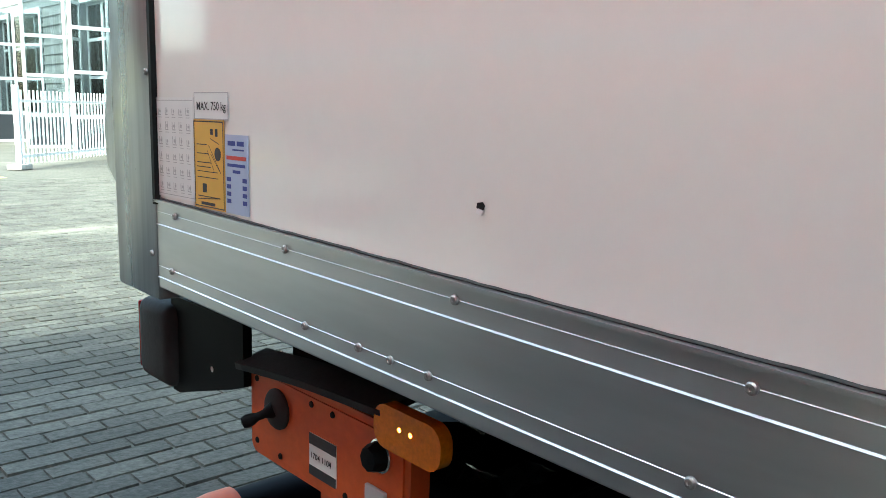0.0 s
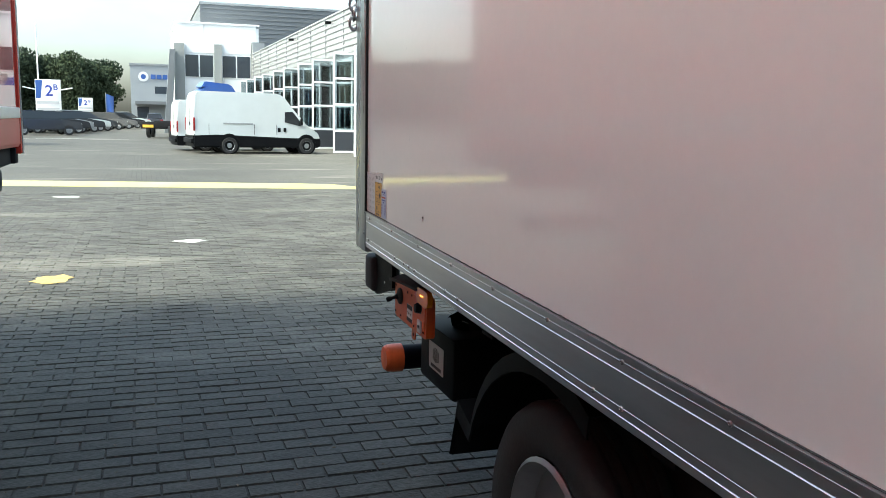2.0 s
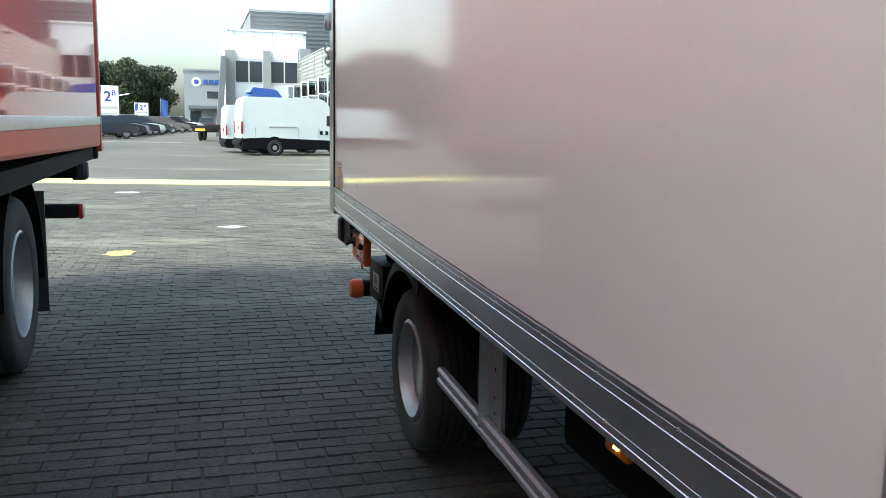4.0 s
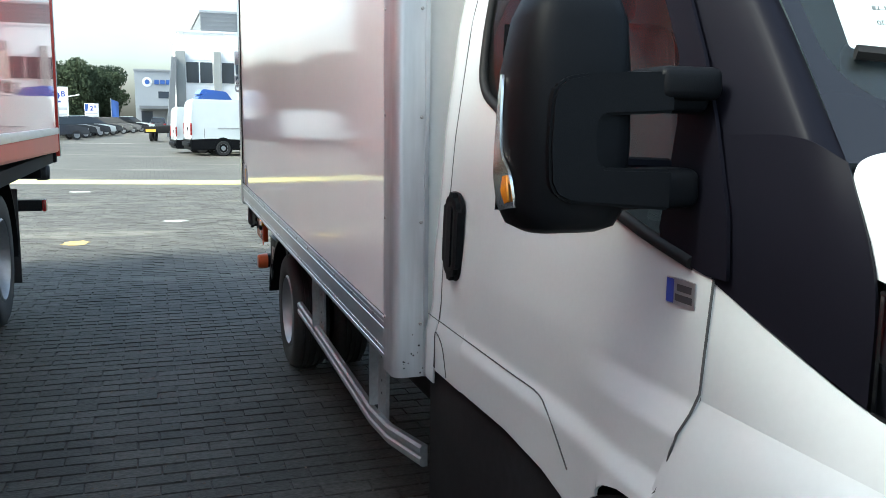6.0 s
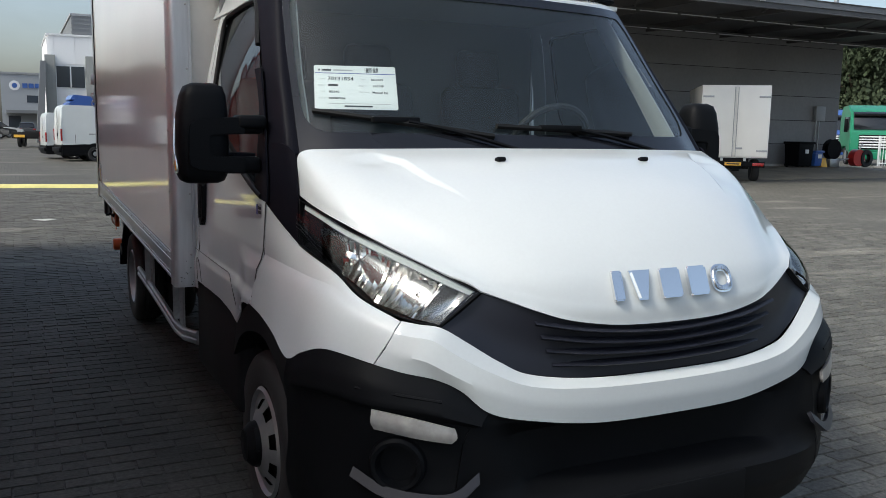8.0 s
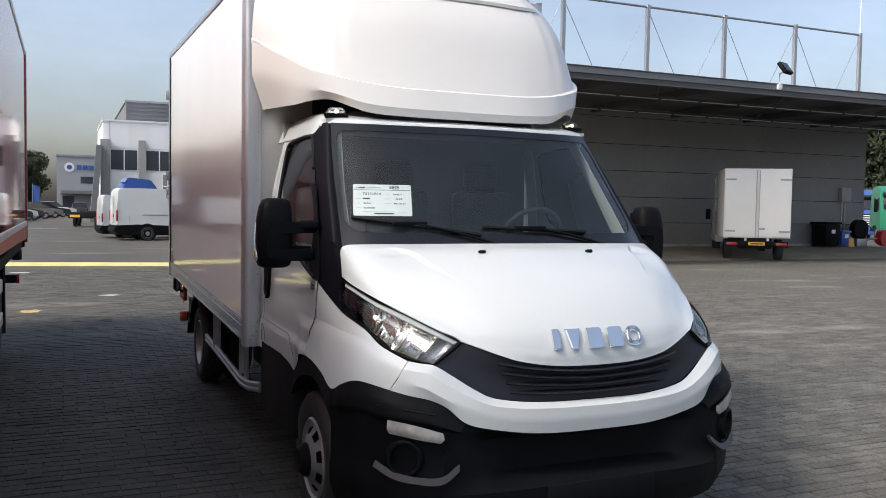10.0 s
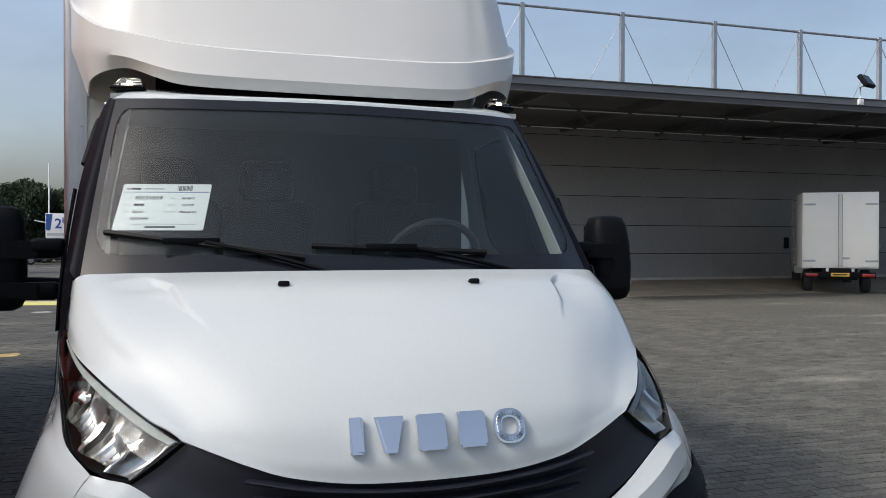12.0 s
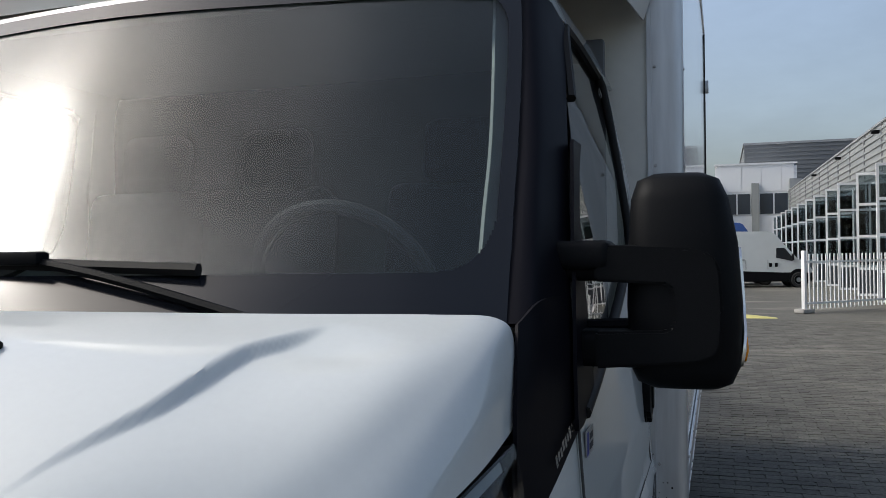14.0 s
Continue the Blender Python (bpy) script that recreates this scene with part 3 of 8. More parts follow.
# -- bonnet, its edge turned down at the sides
hood_rows = [
    [(0, -0.13, 1.525), (0.3, -0.105, 1.524), (0.6, -0.05, 1.52), (0.8, 0.02, 1.516), (0.882, 0.06, 1.508), (0.905, 0.064, 1.47), (0.914, 0.05, 1.372)],
    [(0, -0.28, 1.487), (0.3, -0.262, 1.483), (0.6, -0.21, 1.474), (0.78, -0.16, 1.455), (0.856, -0.13, 1.43), (0.889, -0.125, 1.39), (0.899, -0.12, 1.335)],
    [(0, -0.48, 1.408), (0.3, -0.465, 1.403), (0.55, -0.415, 1.388), (0.70, -0.365, 1.362), (0.785, -0.325, 1.335), (0.832, -0.305, 1.312), (0.856, -0.285, 1.295)],
    [(0, -0.645, 1.30), (0.25, -0.63, 1.297), (0.45, -0.595, 1.287), (0.58, -0.55, 1.268), (0.67, -0.505, 1.252), (0.725, -0.478, 1.244), (0.768, -0.46, 1.238)],
    [(0, -0.745, 1.19), (0.22, -0.736, 1.188), (0.40, -0.71, 1.186), (0.52, -0.668, 1.184), (0.60, -0.63, 1.186), (0.645, -0.612, 1.188), (0.68, -0.60, 1.186)],
    [(0, -0.785, 1.09), (0.22, -0.778, 1.093), (0.38, -0.752, 1.108), (0.48, -0.715, 1.132), (0.56, -0.68, 1.150), (0.60, -0.662, 1.160), (0.63, -0.652, 1.164)],
    [(0, -0.792, 1.028), (0.2, -0.788, 1.034), (0.355, -0.768, 1.056), (0.45, -0.743, 1.085), (0.53, -0.71, 1.115), (0.57, -0.69, 1.13), (0.60, -0.677, 1.142)],
]
hood_grid = loft(hood_rows, 260, 150)


def ramp(v, a, b):
    k = max(0.0, min(1.0, (v - a) / (b - a)))
    return k * k * (3 - 2 * k)


# the pressed step that runs forward from each rear corner of the bonnet
for j in range(hood_grid.shape[0]):
    for i in range(hood_grid.shape[1]):
        x, y, z = hood_grid[j, i]
        if -0.5 < y < -0.02 and 0.45 < x < 0.86:
            inner = float(np.interp(y, (-0.46, -0.40, -0.30, -0.16, -0.07), (0.513, 0.535, 0.578, 0.610, 0.672)))
            width = float(np.interp(y, (-0.46, -0.25, -0.10), (0.012, 0.035, 0.045)))
            deep = 0.016 * ramp(-y, 0.05, 0.13) * (1 - ramp(-y, 0.22, 0.47))
            hood_grid[j, i, 2] -= deep * ramp(x, inner, inner + 0.42 * width) * (1 - ramp(x, inner + width + 0.01, 0.82))
hood = part("bonnet", sheet_bm(both_sides(hood_grid)), M["white"], truck, "white painted bonnet", m=CAB, thick=0.006, smooth=35)
nozzle_bm = box_bm(-0.017, 0.017, -0.012, 0.014, 0, 0.016, 0.006)
nz = part("washer_nozzle", nozzle_bm, M["black"], hood, "black washer nozzle", m=pose(-0.3, -0.255, 1.484, -14))
again(nz, hood, pose(0.3, -0.255, 1.484, -14))


# chrome badge of five plain blocks on the nose
def badge_block(kind, w=0.075, h=0.09):
    if kind == "bar":
        return prism_bm(rounded(0.034, h, 0.004), 0.012)
    if kind == "wedge":
        return prism_bm([(-w / 2, h / 2), (-0.016, -h / 2), (0.016, -h / 2), (w / 2, h / 2)], 0.012)
    if kind == "block":
        return prism_bm(rounded(w, h, 0.006), 0.012)
    bm = bmesh.new()
    for lo, hi in (((1.0, 0), (1.0, 0.012)), ((1.0, 0.012), (0.5, 0.012)), ((0.5, 0.012), (0.5, 0))):
        n = 32
        def pt(k, f, z):
            a = 2 * math.pi * k / n
            c, s = math.cos(a), math.sin(a)
            e = 0.75
            return (math.copysign(abs(c) ** e, c) * (w + 0.012) / 2 * f, math.copysign(abs(s) ** e, s) * h / 2 * f, z)
        for k in range(n):
            bm.faces.new([bm.verts.new(pt(*a)) for a in ((k, *lo), (k + 1, *lo), (k + 1, *hi), (k, *hi))])
    bmesh.ops.remove_doubles(bm, verts=bm.verts[:], dist=1e-5)
    return bm


for kind, x in (("bar", -0.197), ("wedge", -0.115), ("block", -0.01), ("block", 0.098), ("ring", 0.205)):
    b = badge_block(kind)
    bmesh.ops.bevel(b, geom=[e for e in b.edges if all(v.co.z > 0.011 for v in e.verts)], offset=0.006, segments=2, affect="EDGES")
    part("badge_block", b, M["badge"], hood, "chrome badge block", m=pose(x, -0.776 + 0.28 * x * x, 1.142, 68, 0, 16 * x))

# -- nose: grille band, white bumper, black lower bumper
band_rows = [
    [(0, -0.775, 1.03), (0.2, -0.772, 1.036), (0.36, -0.752, 1.058), (0.46, -0.725, 1.09), (0.54, -0.692, 1.118), (0.605, -0.66, 1.144)],
    [(0, -0.765, 0.955), (0.25, -0.757, 0.962), (0.42, -0.735, 0.98), (0.54, -0.705, 1.01), (0.62, -0.675, 1.055), (0.672, -0.65, 1.088)],
    [(0, -0.775, 0.878), (0.28, -0.767, 0.882), (0.47, -0.742, 0.905), (0.56, -0.722, 0.945), (0.645, -0.695, 1.0), (0.722, -0.655, 1.044)],
]
band_grid = loft(band_rows, 26, 13)
grille = part("grille", sheet_bm(both_sides(band_grid)), M["grille"], truck, "dark grey plastic grille band with slats", m=CAB, thick=0.01, smooth=50)
for k in range(4):
    z0 = 0.905 + 0.03 * k
    half = 0.40 + 0.02 * k
    rows = [[(0, -0.772, z0), (half * 0.6, -0.764, z0 + 0.005 + 0.004 * k), (half, -0.742, z0 + 0.012 + 0.012 * k)],
            [(0, -0.798, z0 + 0.006), (half * 0.6, -0.789, z0 + 0.011 + 0.004 * k), (half, -0.752, z0 + 0.017 + 0.012 * k)],
            [(0, -0.796, z0 + 0.013), (half * 0.6, -0.787, z0 + 0.018 + 0.004 * k), (half, -0.752, z0 + 0.021 + 0.012 * k)],
            [(0, -0.770, z0 + 0.020), (half * 0.6, -0.762, z0 + 0.025 + 0.004 * k), (half, -0.742, z0 + 0.026 + 0.012 * k)]]
    part("slat", sheet_bm(both_sides(loft(rows, 16, 7))), M["grille"], grille, smooth=60)
bump_rows = [
    [(0, -0.785, 0.878), (0.28, -0.777, 0.882), (0.47, -0.752, 0.905), (0.56, -0.732, 0.945), (0.645, -0.70, 1.0), (0.716, -0.668, 1.044), (0.765, -0.63, 1.05), (0.806, -0.60, 1.057)],
    [(0, -0.822, 0.858), (0.28, -0.812, 0.862), (0.48, -0.785, 0.88), (0.60, -0.757, 0.925), (0.69, -0.723, 0.975), (0.75, -0.69, 1.015), (0.80, -0.645, 1.022), (0.832, -0.606, 1.026)],
    [(0, -0.825, 0.81), (0.28, -0.815, 0.812), (0.48, -0.79, 0.835), (0.62, -0.762, 0.88), (0.71, -0.728, 0.925), (0.77, -0.692, 0.958), (0.82, -0.648, 0.97), (0.854, -0.602, 0.985)],
    [(0, -0.817, 0.752), (0.28, -0.808, 0.756), (0.50, -0.782, 0.785), (0.61, -0.758, 0.815), (0.68, -0.728, 0.875), (0.74, -0.693, 0.905), (0.82, -0.646, 0.922), (0.882, -0.585, 0.937)],
]
part("bumper", sheet_bm(both_sides(loft(bump_rows, 60, 13, True))), M["white"], truck, "white painted upper bumper", m=CAB, thick=0.005, smooth=24)

# black bumper: the lower middle, the cheeks that wrap round to the wheel arch
low_rows = [
    [(0, -0.785, 0.755), (0.28, -0.778, 0.759), (0.50, -0.757, 0.789), (0.61, -0.742, 0.818), (0.64, -0.738, 0.823)],
    [(0, -0.775, 0.742), (0.28, -0.768, 0.745), (0.50, -0.752, 0.768), (0.60, -0.752, 0.780), (0.66, -0.752, 0.785)],
    [(0, -0.690, 0.715), (0.28, -0.688, 0.715), (0.46, -0.700, 0.72), (0.59, -0.752, 0.73), (0.68, -0.745, 0.735)],
    [(0, -0.690, 0.575), (0.28, -0.688, 0.575), (0.40, -0.700, 0.575), (0.53, -0.760, 0.585), (0.70, -0.745, 0.60)],
    [(0, -0.800, 0.552), (0.28, -0.798, 0.552), (0.42, -0.795, 0.55), (0.56, -0.780, 0.55), (0.72, -0.745, 0.55)],
    [(0, -0.84, 0.535), (0.28, -0.835, 0.535), (0.46, -0.82, 0.53), (0.60, -0.79, 0.525), (0.73, -0.745, 0.52)],
    [(0, -0.84, 0.46), (0.28, -0.835, 0.46), (0.46, -0.82, 0.455), (0.60, -0.79, 0.45), (0.73, -0.74, 0.45)],
    [(0, -0.80, 0.36), (0.28, -0.795, 0.36), (0.46, -0.78, 0.36), (0.60, -0.75, 0.36), (0.72, -0.70, 0.36)],
]
lower = part("lower_bumper", sheet_bm(both_sides(loft(low_rows, 30, 36, True))), M["black"], truck, "black plastic lower bumper", m=CAB, thick=0.012, smooth=28)


def cheek(side):
    rows = [
        [(0.606, -0.752, 0.812), (0.68, -0.722, 0.872), (0.745, -0.687, 0.905), (0.882, -0.592, 0.936), (0.975, -0.44, 0.955), (1.012, -0.34, 0.925), (1.036, -0.255, 0.885)],
        [(0.63, -0.765, 0.795), (0.71, -0.742, 0.838), (0.78, -0.705, 0.868), (0.905, -0.615, 0.890), (0.995, -0.46, 0.898), (1.03, -0.35, 0.876), (1.042, -0.25, 0.845)],
        [(0.64, -0.772, 0.782), (0.72, -0.752, 0.806), (0.79, -0.715, 0.824), (0.915, -0.622, 0.836), (1.0, -0.465, 0.842), (1.035, -0.35, 0.828), (1.04, -0.235, 0.805)],
        [(0.66, -0.748, 0.776), (0.73, -0.726, 0.792), (0.80, -0.690, 0.808), (0.905, -0.608, 0.820), (0.985, -0.452, 0.826), (1.025, -0.34, 0.812), (1.03, -0.225, 0.785)],
        [(0.69, -0.735, 0.62), (0.74, -0.71, 0.62), (0.80, -0.675, 0.62), (0.895, -0.595, 0.62), (0.975, -0.44, 0.62), (1.01, -0.32, 0.62), (1.015, -0.19, 0.60)],
        [(0.715, -0.752, 0.53), (0.76, -0.725, 0.53), (0.82, -0.685, 0.53), (0.91, -0.60, 0.53), (0.985, -0.44, 0.53), (1.012, -0.31, 0.53), (1.015, -0.155, 0.50)],
        [(0.72, -0.745, 0.45), (0.76, -0.72, 0.45), (0.82, -0.68, 0.45), (0.905, -0.595, 0.45), (0.975, -0.43, 0.45), (1.0, -0.30, 0.45), (1.0, -0.13, 0.42)],
        [(0.70, -0.70, 0.36), (0.74, -0.68, 0.36), (0.80, -0.64, 0.36), (0.88, -0.56, 0.36), (0.945, -0.42, 0.36), (0.97, -0.29, 0.36), (0.97, -0.11, 0.34)],
    ]
    return sided(loft(rows, 30, 30, True), side)


for side in (-1, 1):
    ck = part("bumper_corner", cheek(side), M["black"], truck, "black plastic bumper corner", m=CAB, thick=0.01, smooth=40)
    # a thin raised rib, the daytime lamp and the round fog lamp recess
    rib = tube_bm([(side * x, y, z) for x, y, z in ((0.74, -0.728, 0.852), (0.84, -0.672, 0.868), (0.935, -0.578, 0.876))], 0.005, 6)
    part("rib", rib, M["black"], ck)
    part("fog_lamp", sided(loft([[(0.712, -0.755, 0.782), (0.80, -0.712, 0.806), (0.905, -0.625, 0.824)],
                                 [(0.708, -0.762, 0.757), (0.80, -0.720, 0.772), (0.910, -0.630, 0.790)],
                                 [(0.722, -0.754, 0.740), (0.80, -0.716, 0.752), (0.900, -0.632, 0.768)]], 14, 7), side),
         M["daylamp"], ck, "clear daytime lamp lens", thick=0.01)
    # deep round fog lamp well with a stepped collar and a dull cover
    n = Vector((side * 0.55, -0.83, 0)).normalized()
    q = n.to_track_quat("Z", "Y").to_matrix().to_4x4()
    at_fog = Matrix.Translation((side * 0.842, -0.662, 0.668)) @ q
    part("fog_recess", lathe_bm([(0.050, -0.018), (0.056, 0.004), (0.060, 0.016), (0.070, 0.018), (0.078, 0.010), (0.082, -0.01)], 32, "Z"), M["black"], ck, m=at_fog, smooth=25)
    part("fog_cover", lathe_bm([(0.0, -0.012), (0.052, -0.016)], 32, "Z"), M["dark"], ck, m=at_fog)
    blade = loft([[(0.645, -0.775, 0.655), (0.72, -0.768, 0.606), (0.80, -0.722, 0.600), (0.88, -0.655, 0.612), (0.94, -0.578, 0.648)],
                  [(0.650, -0.790, 0.628), (0.72, -0.786, 0.580), (0.80, -0.740, 0.574), (0.89, -0.668, 0.586), (0.955, -0.585, 0.625)]], 20, 3)
    part("trim_blade", sided(blade, side), M["grille"], ck, thick=0.014)

plate_bar = part("plate_carrier", box_bm(-0.27, 0.27, -0.862, -0.845, 0.43, 0.545, 0.005), M["black"], truck, "empty black plate carrier", m=CAB)

# -- headlights
lamp_top = [(0.604, -0.677, 1.139), (0.66, -0.624, 1.17), (0.72, -0.545, 1.205), (0.79, -0.42, 1.246), (0.853, -0.27, 1.284), (0.895, -0.12, 1.326), (0.918, -0.008, 1.352)]
lamp_bot = [(0.722, -0.664, 1.049), (0.775, -0.622, 1.06), (0.822, -0.56, 1.075), (0.868, -0.455, 1.105), (0.895, -0.335, 1.152), (0.917, -0.15, 1.185), (0.922, -0.012, 1.204)]


def lamp_sheet(inset, lo=0.0, hi=1.0, u0=0.0, u1=1.0, bulge=0.02):
    a, b = catmull(lamp_top, 41), catmull(lamp_bot, 41)
    us = np.linspace(u0, u1, 22)
    g = []
    for v in np.linspace(lo, hi, 8):
        row = []
        for u in us:
            k = min(int(u * 40), 39)
            f = u * 40 - k
            p = (a[k] * (1 - f) + a[k + 1] * f) * (1 - v) + (b[k] * (1 - f) + b[k + 1] * f) * v
            out = Vector((0.75, -0.62, 0.25)).normalized()
            w = bulge * math.sin(math.pi * v) - inset
            row.append(p + np.array(out) * w)
        g.append(row)
    return np.array(g)


for side in (-1, 1):
    bowl = part("headlight", sided(lamp_sheet(0.075), side), M["lampback"], truck, "lit clear headlight with chrome reflectors", m=CAB, thick=0.01)
    rim = np.concatenate([lamp_sheet(0.075)[:1], lamp_sheet(0.0, bulge=0)[:1]]), np.concatenate([lamp_sheet(0.075)[-1:], lamp_sheet(0.0, bulge=0)[-1:]])
    for r in rim:
        part("headlight_edge", sided(r, side), M["black"], bowl, thick=0.004)
    for u in (0.0, 1.0):
        k = 0 if u == 0 else -1
        g = np.stack([lamp_sheet(0.075)[:, k], lamp_sheet(0.0, bulge=0)[:, k]])
        part("headlight_end", sided(g, side), M["black"], bowl, thick=0.004)
    lens = part("headlight_lens", sided(lamp_sheet(0.0), side), M["lens"], bowl, "clear lens", smooth=60)
    lens.visible_shadow = False
    out = Vector((side * 0.55, -0.80, 0.22)).normalized()
    q = out.to_track_quat("Z", "Y").to_matrix().to_4x4()
    # one fluted chrome reflector in two scoops, a smooth one at the inner end, small bowls behind
    for name_, u0, u1, deep, steps, mat in (("reflector", 0.43, 0.66, 0.060, 9, "bowl"), ("reflector", 0.20, 0.43, 0.062, 9, "bowl"), ("side_reflector", 0.02, 0.20, 0.045, 30, "lampback")):
        g = lamp_sheet(0.0, 0.10, 0.97, u0, u1, 0.0)
        toward = np.array(Vector((0.75, -0.62, 0.25)).normalized())
        for i in range(g.shape[0]):
            for j in range(g.shape[1]):
                v_, u_ = 2 * i / (g.shape[0] - 1) - 1, 2 * (round(j / 21 * steps) / steps) - 1
                flute = 0.0022 * (math.sin(j * 1.9 + 0.5 * i) if steps < 20 else 0.0)
                g[i, j] -= toward * (0.010 + deep * max(0.0, 1 - 0.75 * u_ * u_ - 0.45 * v_ * v_) + flute)
        part(name_, sided(g, side), M[mat], bowl, "fluted chrome reflector", thick=0.002, smooth=12 if steps < 20 else 60)
    for pos, r, lit in (((0.800, -0.487, 1.150), 0.012, True), ((0.742, -0.560, 1.122), 0.010, False), ((0.868, -0.335, 1.200), 0.024, False)):
        c = Vector((side * pos[0], pos[1], pos[2])) - out * 0.040
        part("bulb", lathe_bm([(0.0, 0.02), (r * 0.9, 0.014), (r, -0.01), (0.008, -0.03)], 12, "Z"), M["lamp_warm" if lit else "chrome"], bowl, "glowing warm bulb" if lit else "chrome bulb shield", m=Matrix.Translation(c) @ q)
    part("dark_bezel", sided(lamp_sheet(0.03, 0.0, 1.0, 0.80, 1.0), side), M["frit"], bowl, thick=0.003)
    # folded chrome bezels between the bowls and a clear light guide along the top
    for u0, u1, lo, hi in ((0.66, 0.685, 0.10, 0.9), (0.19, 0.205, 0.06, 0.97)):
        part("bezel", sided(lamp_sheet(0.036, lo, hi, u0, u1), side), M["bowl"], bowl, thick=0.003, smooth=10)
    part("light_guide", sided(lamp_sheet(0.012, 0.03, 0.15, 0.03, 0.95), side), M["headliner"], bowl, "pale light guide", thick=0.004)

# -- front wings
def wing(side):
    cols = [
        [(0.808, -0.596, 1.056), (0.816, -0.599, 1.048), (0.824, -0.601, 1.040), (0.842, -0.604, 1.012), (0.884, -0.583, 0.938)],
        [(0.874, -0.452, 1.100), (0.882, -0.454, 1.093), (0.890, -0.456, 1.085), (0.922, -0.463, 1.045), (0.976, -0.438, 0.956)],
        [(0.898, -0.33, 1.148), (0.908, -0.33, 1.134), (0.918, -0.33, 1.118), (0.955, -0.332, 1.072), (1.014, -0.335, 0.925)],
        [(0.916, -0.17, 1.178), (0.926, -0.17, 1.150), (0.936, -0.17, 1.121), (0.968, -0.175, 1.070), (1.036, -0.245, 0.888)],
        [(0.924, -0.012, 1.202), (0.935, -0.012, 1.16), (0.945, -0.010, 1.124), (0.975, -0.015, 1.070), (1.028, -0.06, 0.925)],
        [(0.942, 0.12, 1.255), (0.951, 0.12, 1.19), (0.957, 0.12, 1.130), (0.984, 0.12, 1.070), (1.016, 0.14, 0.942)],
        [(0.957, 0.256, 1.316), (0.963, 0.256, 1.22), (0.965, 0.260, 1.135), (0.989, 0.294, 1.060), (1.005, 0.332, 0.942)],
    ]
    upper, under = loft([c[:3] for c in cols], 8, 34), loft([c[2:] for c in cols], 14, 34)
    return sided(np.concatenate([upper[:, :-1], under], axis=1), side)


two("wing", wing, M["white"], "white painted front wing", thick=0.005, smooth=10)


def arch_lip(side):
    edge = [(1.036, -0.245, 0.888), (1.028, -0.06, 0.925), (1.012, 0.14, 0.942), (0.998, 0.34, 0.938), (0.99, 0.5, 0.885), (0.985, 0.635, 0.805)]
    inner = [(0.985, -0.15, 0.62), (0.985, -0.01, 0.745), (0.985, 0.2, 0.835), (0.985, 0.42, 0.82), (0.985, 0.58, 0.76), (0.985, 0.70, 0.66)]
    deep = [(0.60, y, z + 0.02) for _, y, z in inner]
    return sided(loft([edge, inner, deep], 24, 9, True), side)


two("arch_liner", arch_lip, M["dark"], "black wheel arch liner", thick=0.006)

# black panel between bonnet, pillar and door
def quarter(side):
    g = loft([[(0.922, -0.006, 1.205), (0.944, 0.12, 1.259), (0.9605, 0.258, 1.318)],
              [(0.921, 0.0, 1.36), (0.936, 0.10, 1.40), (0.957, 0.262, 1.42)],
              [(0.908, 0.07, 1.50), (0.929, 0.14, 1.53), (0.945, 0.285, 1.53)]], 12, 10)
    return sided(g, side)


two("pillar_foot", quarter, M["pillar"], "black plastic panel below the pillar", thick=0.006)

script = part("model_script", bars_bm([(0.012 * k, 0.012 * k + 0.008, 0.0 + 0.003 * (k % 2), 0.020 - 0.002 * (k % 3)) for k in range(9)], 0.001), M["chrome"], truck, "small chrome script as plain bars", m=CAB @ Matrix.Translation((0.949, 0.125, 1.288)) @ Matrix.Rotation(radians(83), 4, "Z") @ Matrix.Rotation(radians(90), 4, "X") @ pose(0, 0, 0, 0, 0, 24))
# -- windscreen
ws_rows = [
    [(0, -0.085, 1.495), (0.45, -0.058, 1.495), (0.72, 0.01, 1.495), (0.885, 0.098, 1.495)],
    [(0, 0.045, 1.66), (0.45, 0.095, 1.66), (0.70, 0.150, 1.66), (0.867, 0.224, 1.66)],
    [(0, 0.170, 1.82), (0.45, 0.222, 1.82), (0.68, 0.278, 1.82), (0.848, 0.356, 1.82)],
    [(0, 0.300, 1.985), (0.45, 0.352, 1.985), (0.66, 0.405, 1.985), (0.826, 0.486, 1.985)],
    [(0, 0.424, 2.136), (0.45, 0.475, 2.137), (0.64, 0.527, 2.140), (0.798, 0.606, 2.143)],
]
ws = both_sides(loft(ws_rows, 22, 30))
screen = part("windscreen", sheet_bm(ws), M["windscreen"], truck, "clear windscreen with a dark border", m=CAB, smooth=60)
screen.visible_shadow = False
off = np.array((0, -0.003, 0.0025))
fine = both_sides(loft(ws_rows, 169, 241))
nvw, nuw = fine.shape[:2]


def border(j, i):
    """Whether a piece of the glass lies in its black border with rounded lower corners."""
    jj, ii = (j + 0.5) / 8, (min(i, nuw - 2 - i) + 0.5) / 8
    corner = ii < 4.2 and jj < 7.5 and math.hypot((4.2 - ii) * 0.041, (7.5 - jj) * 0.032) > 0.13
    upper = ii < 3.0 and jj > 24.6 and math.hypot((3.0 - ii) * 0.041, (jj - 24.6) * 0.022) > 0.082
    return jj < 3.4 or ii < 1.0 or jj > 28.0 or corner or upper


part("screen_border", sheet_bm(fine + off, border), M["frit"], screen, "black glass border", smooth=60)

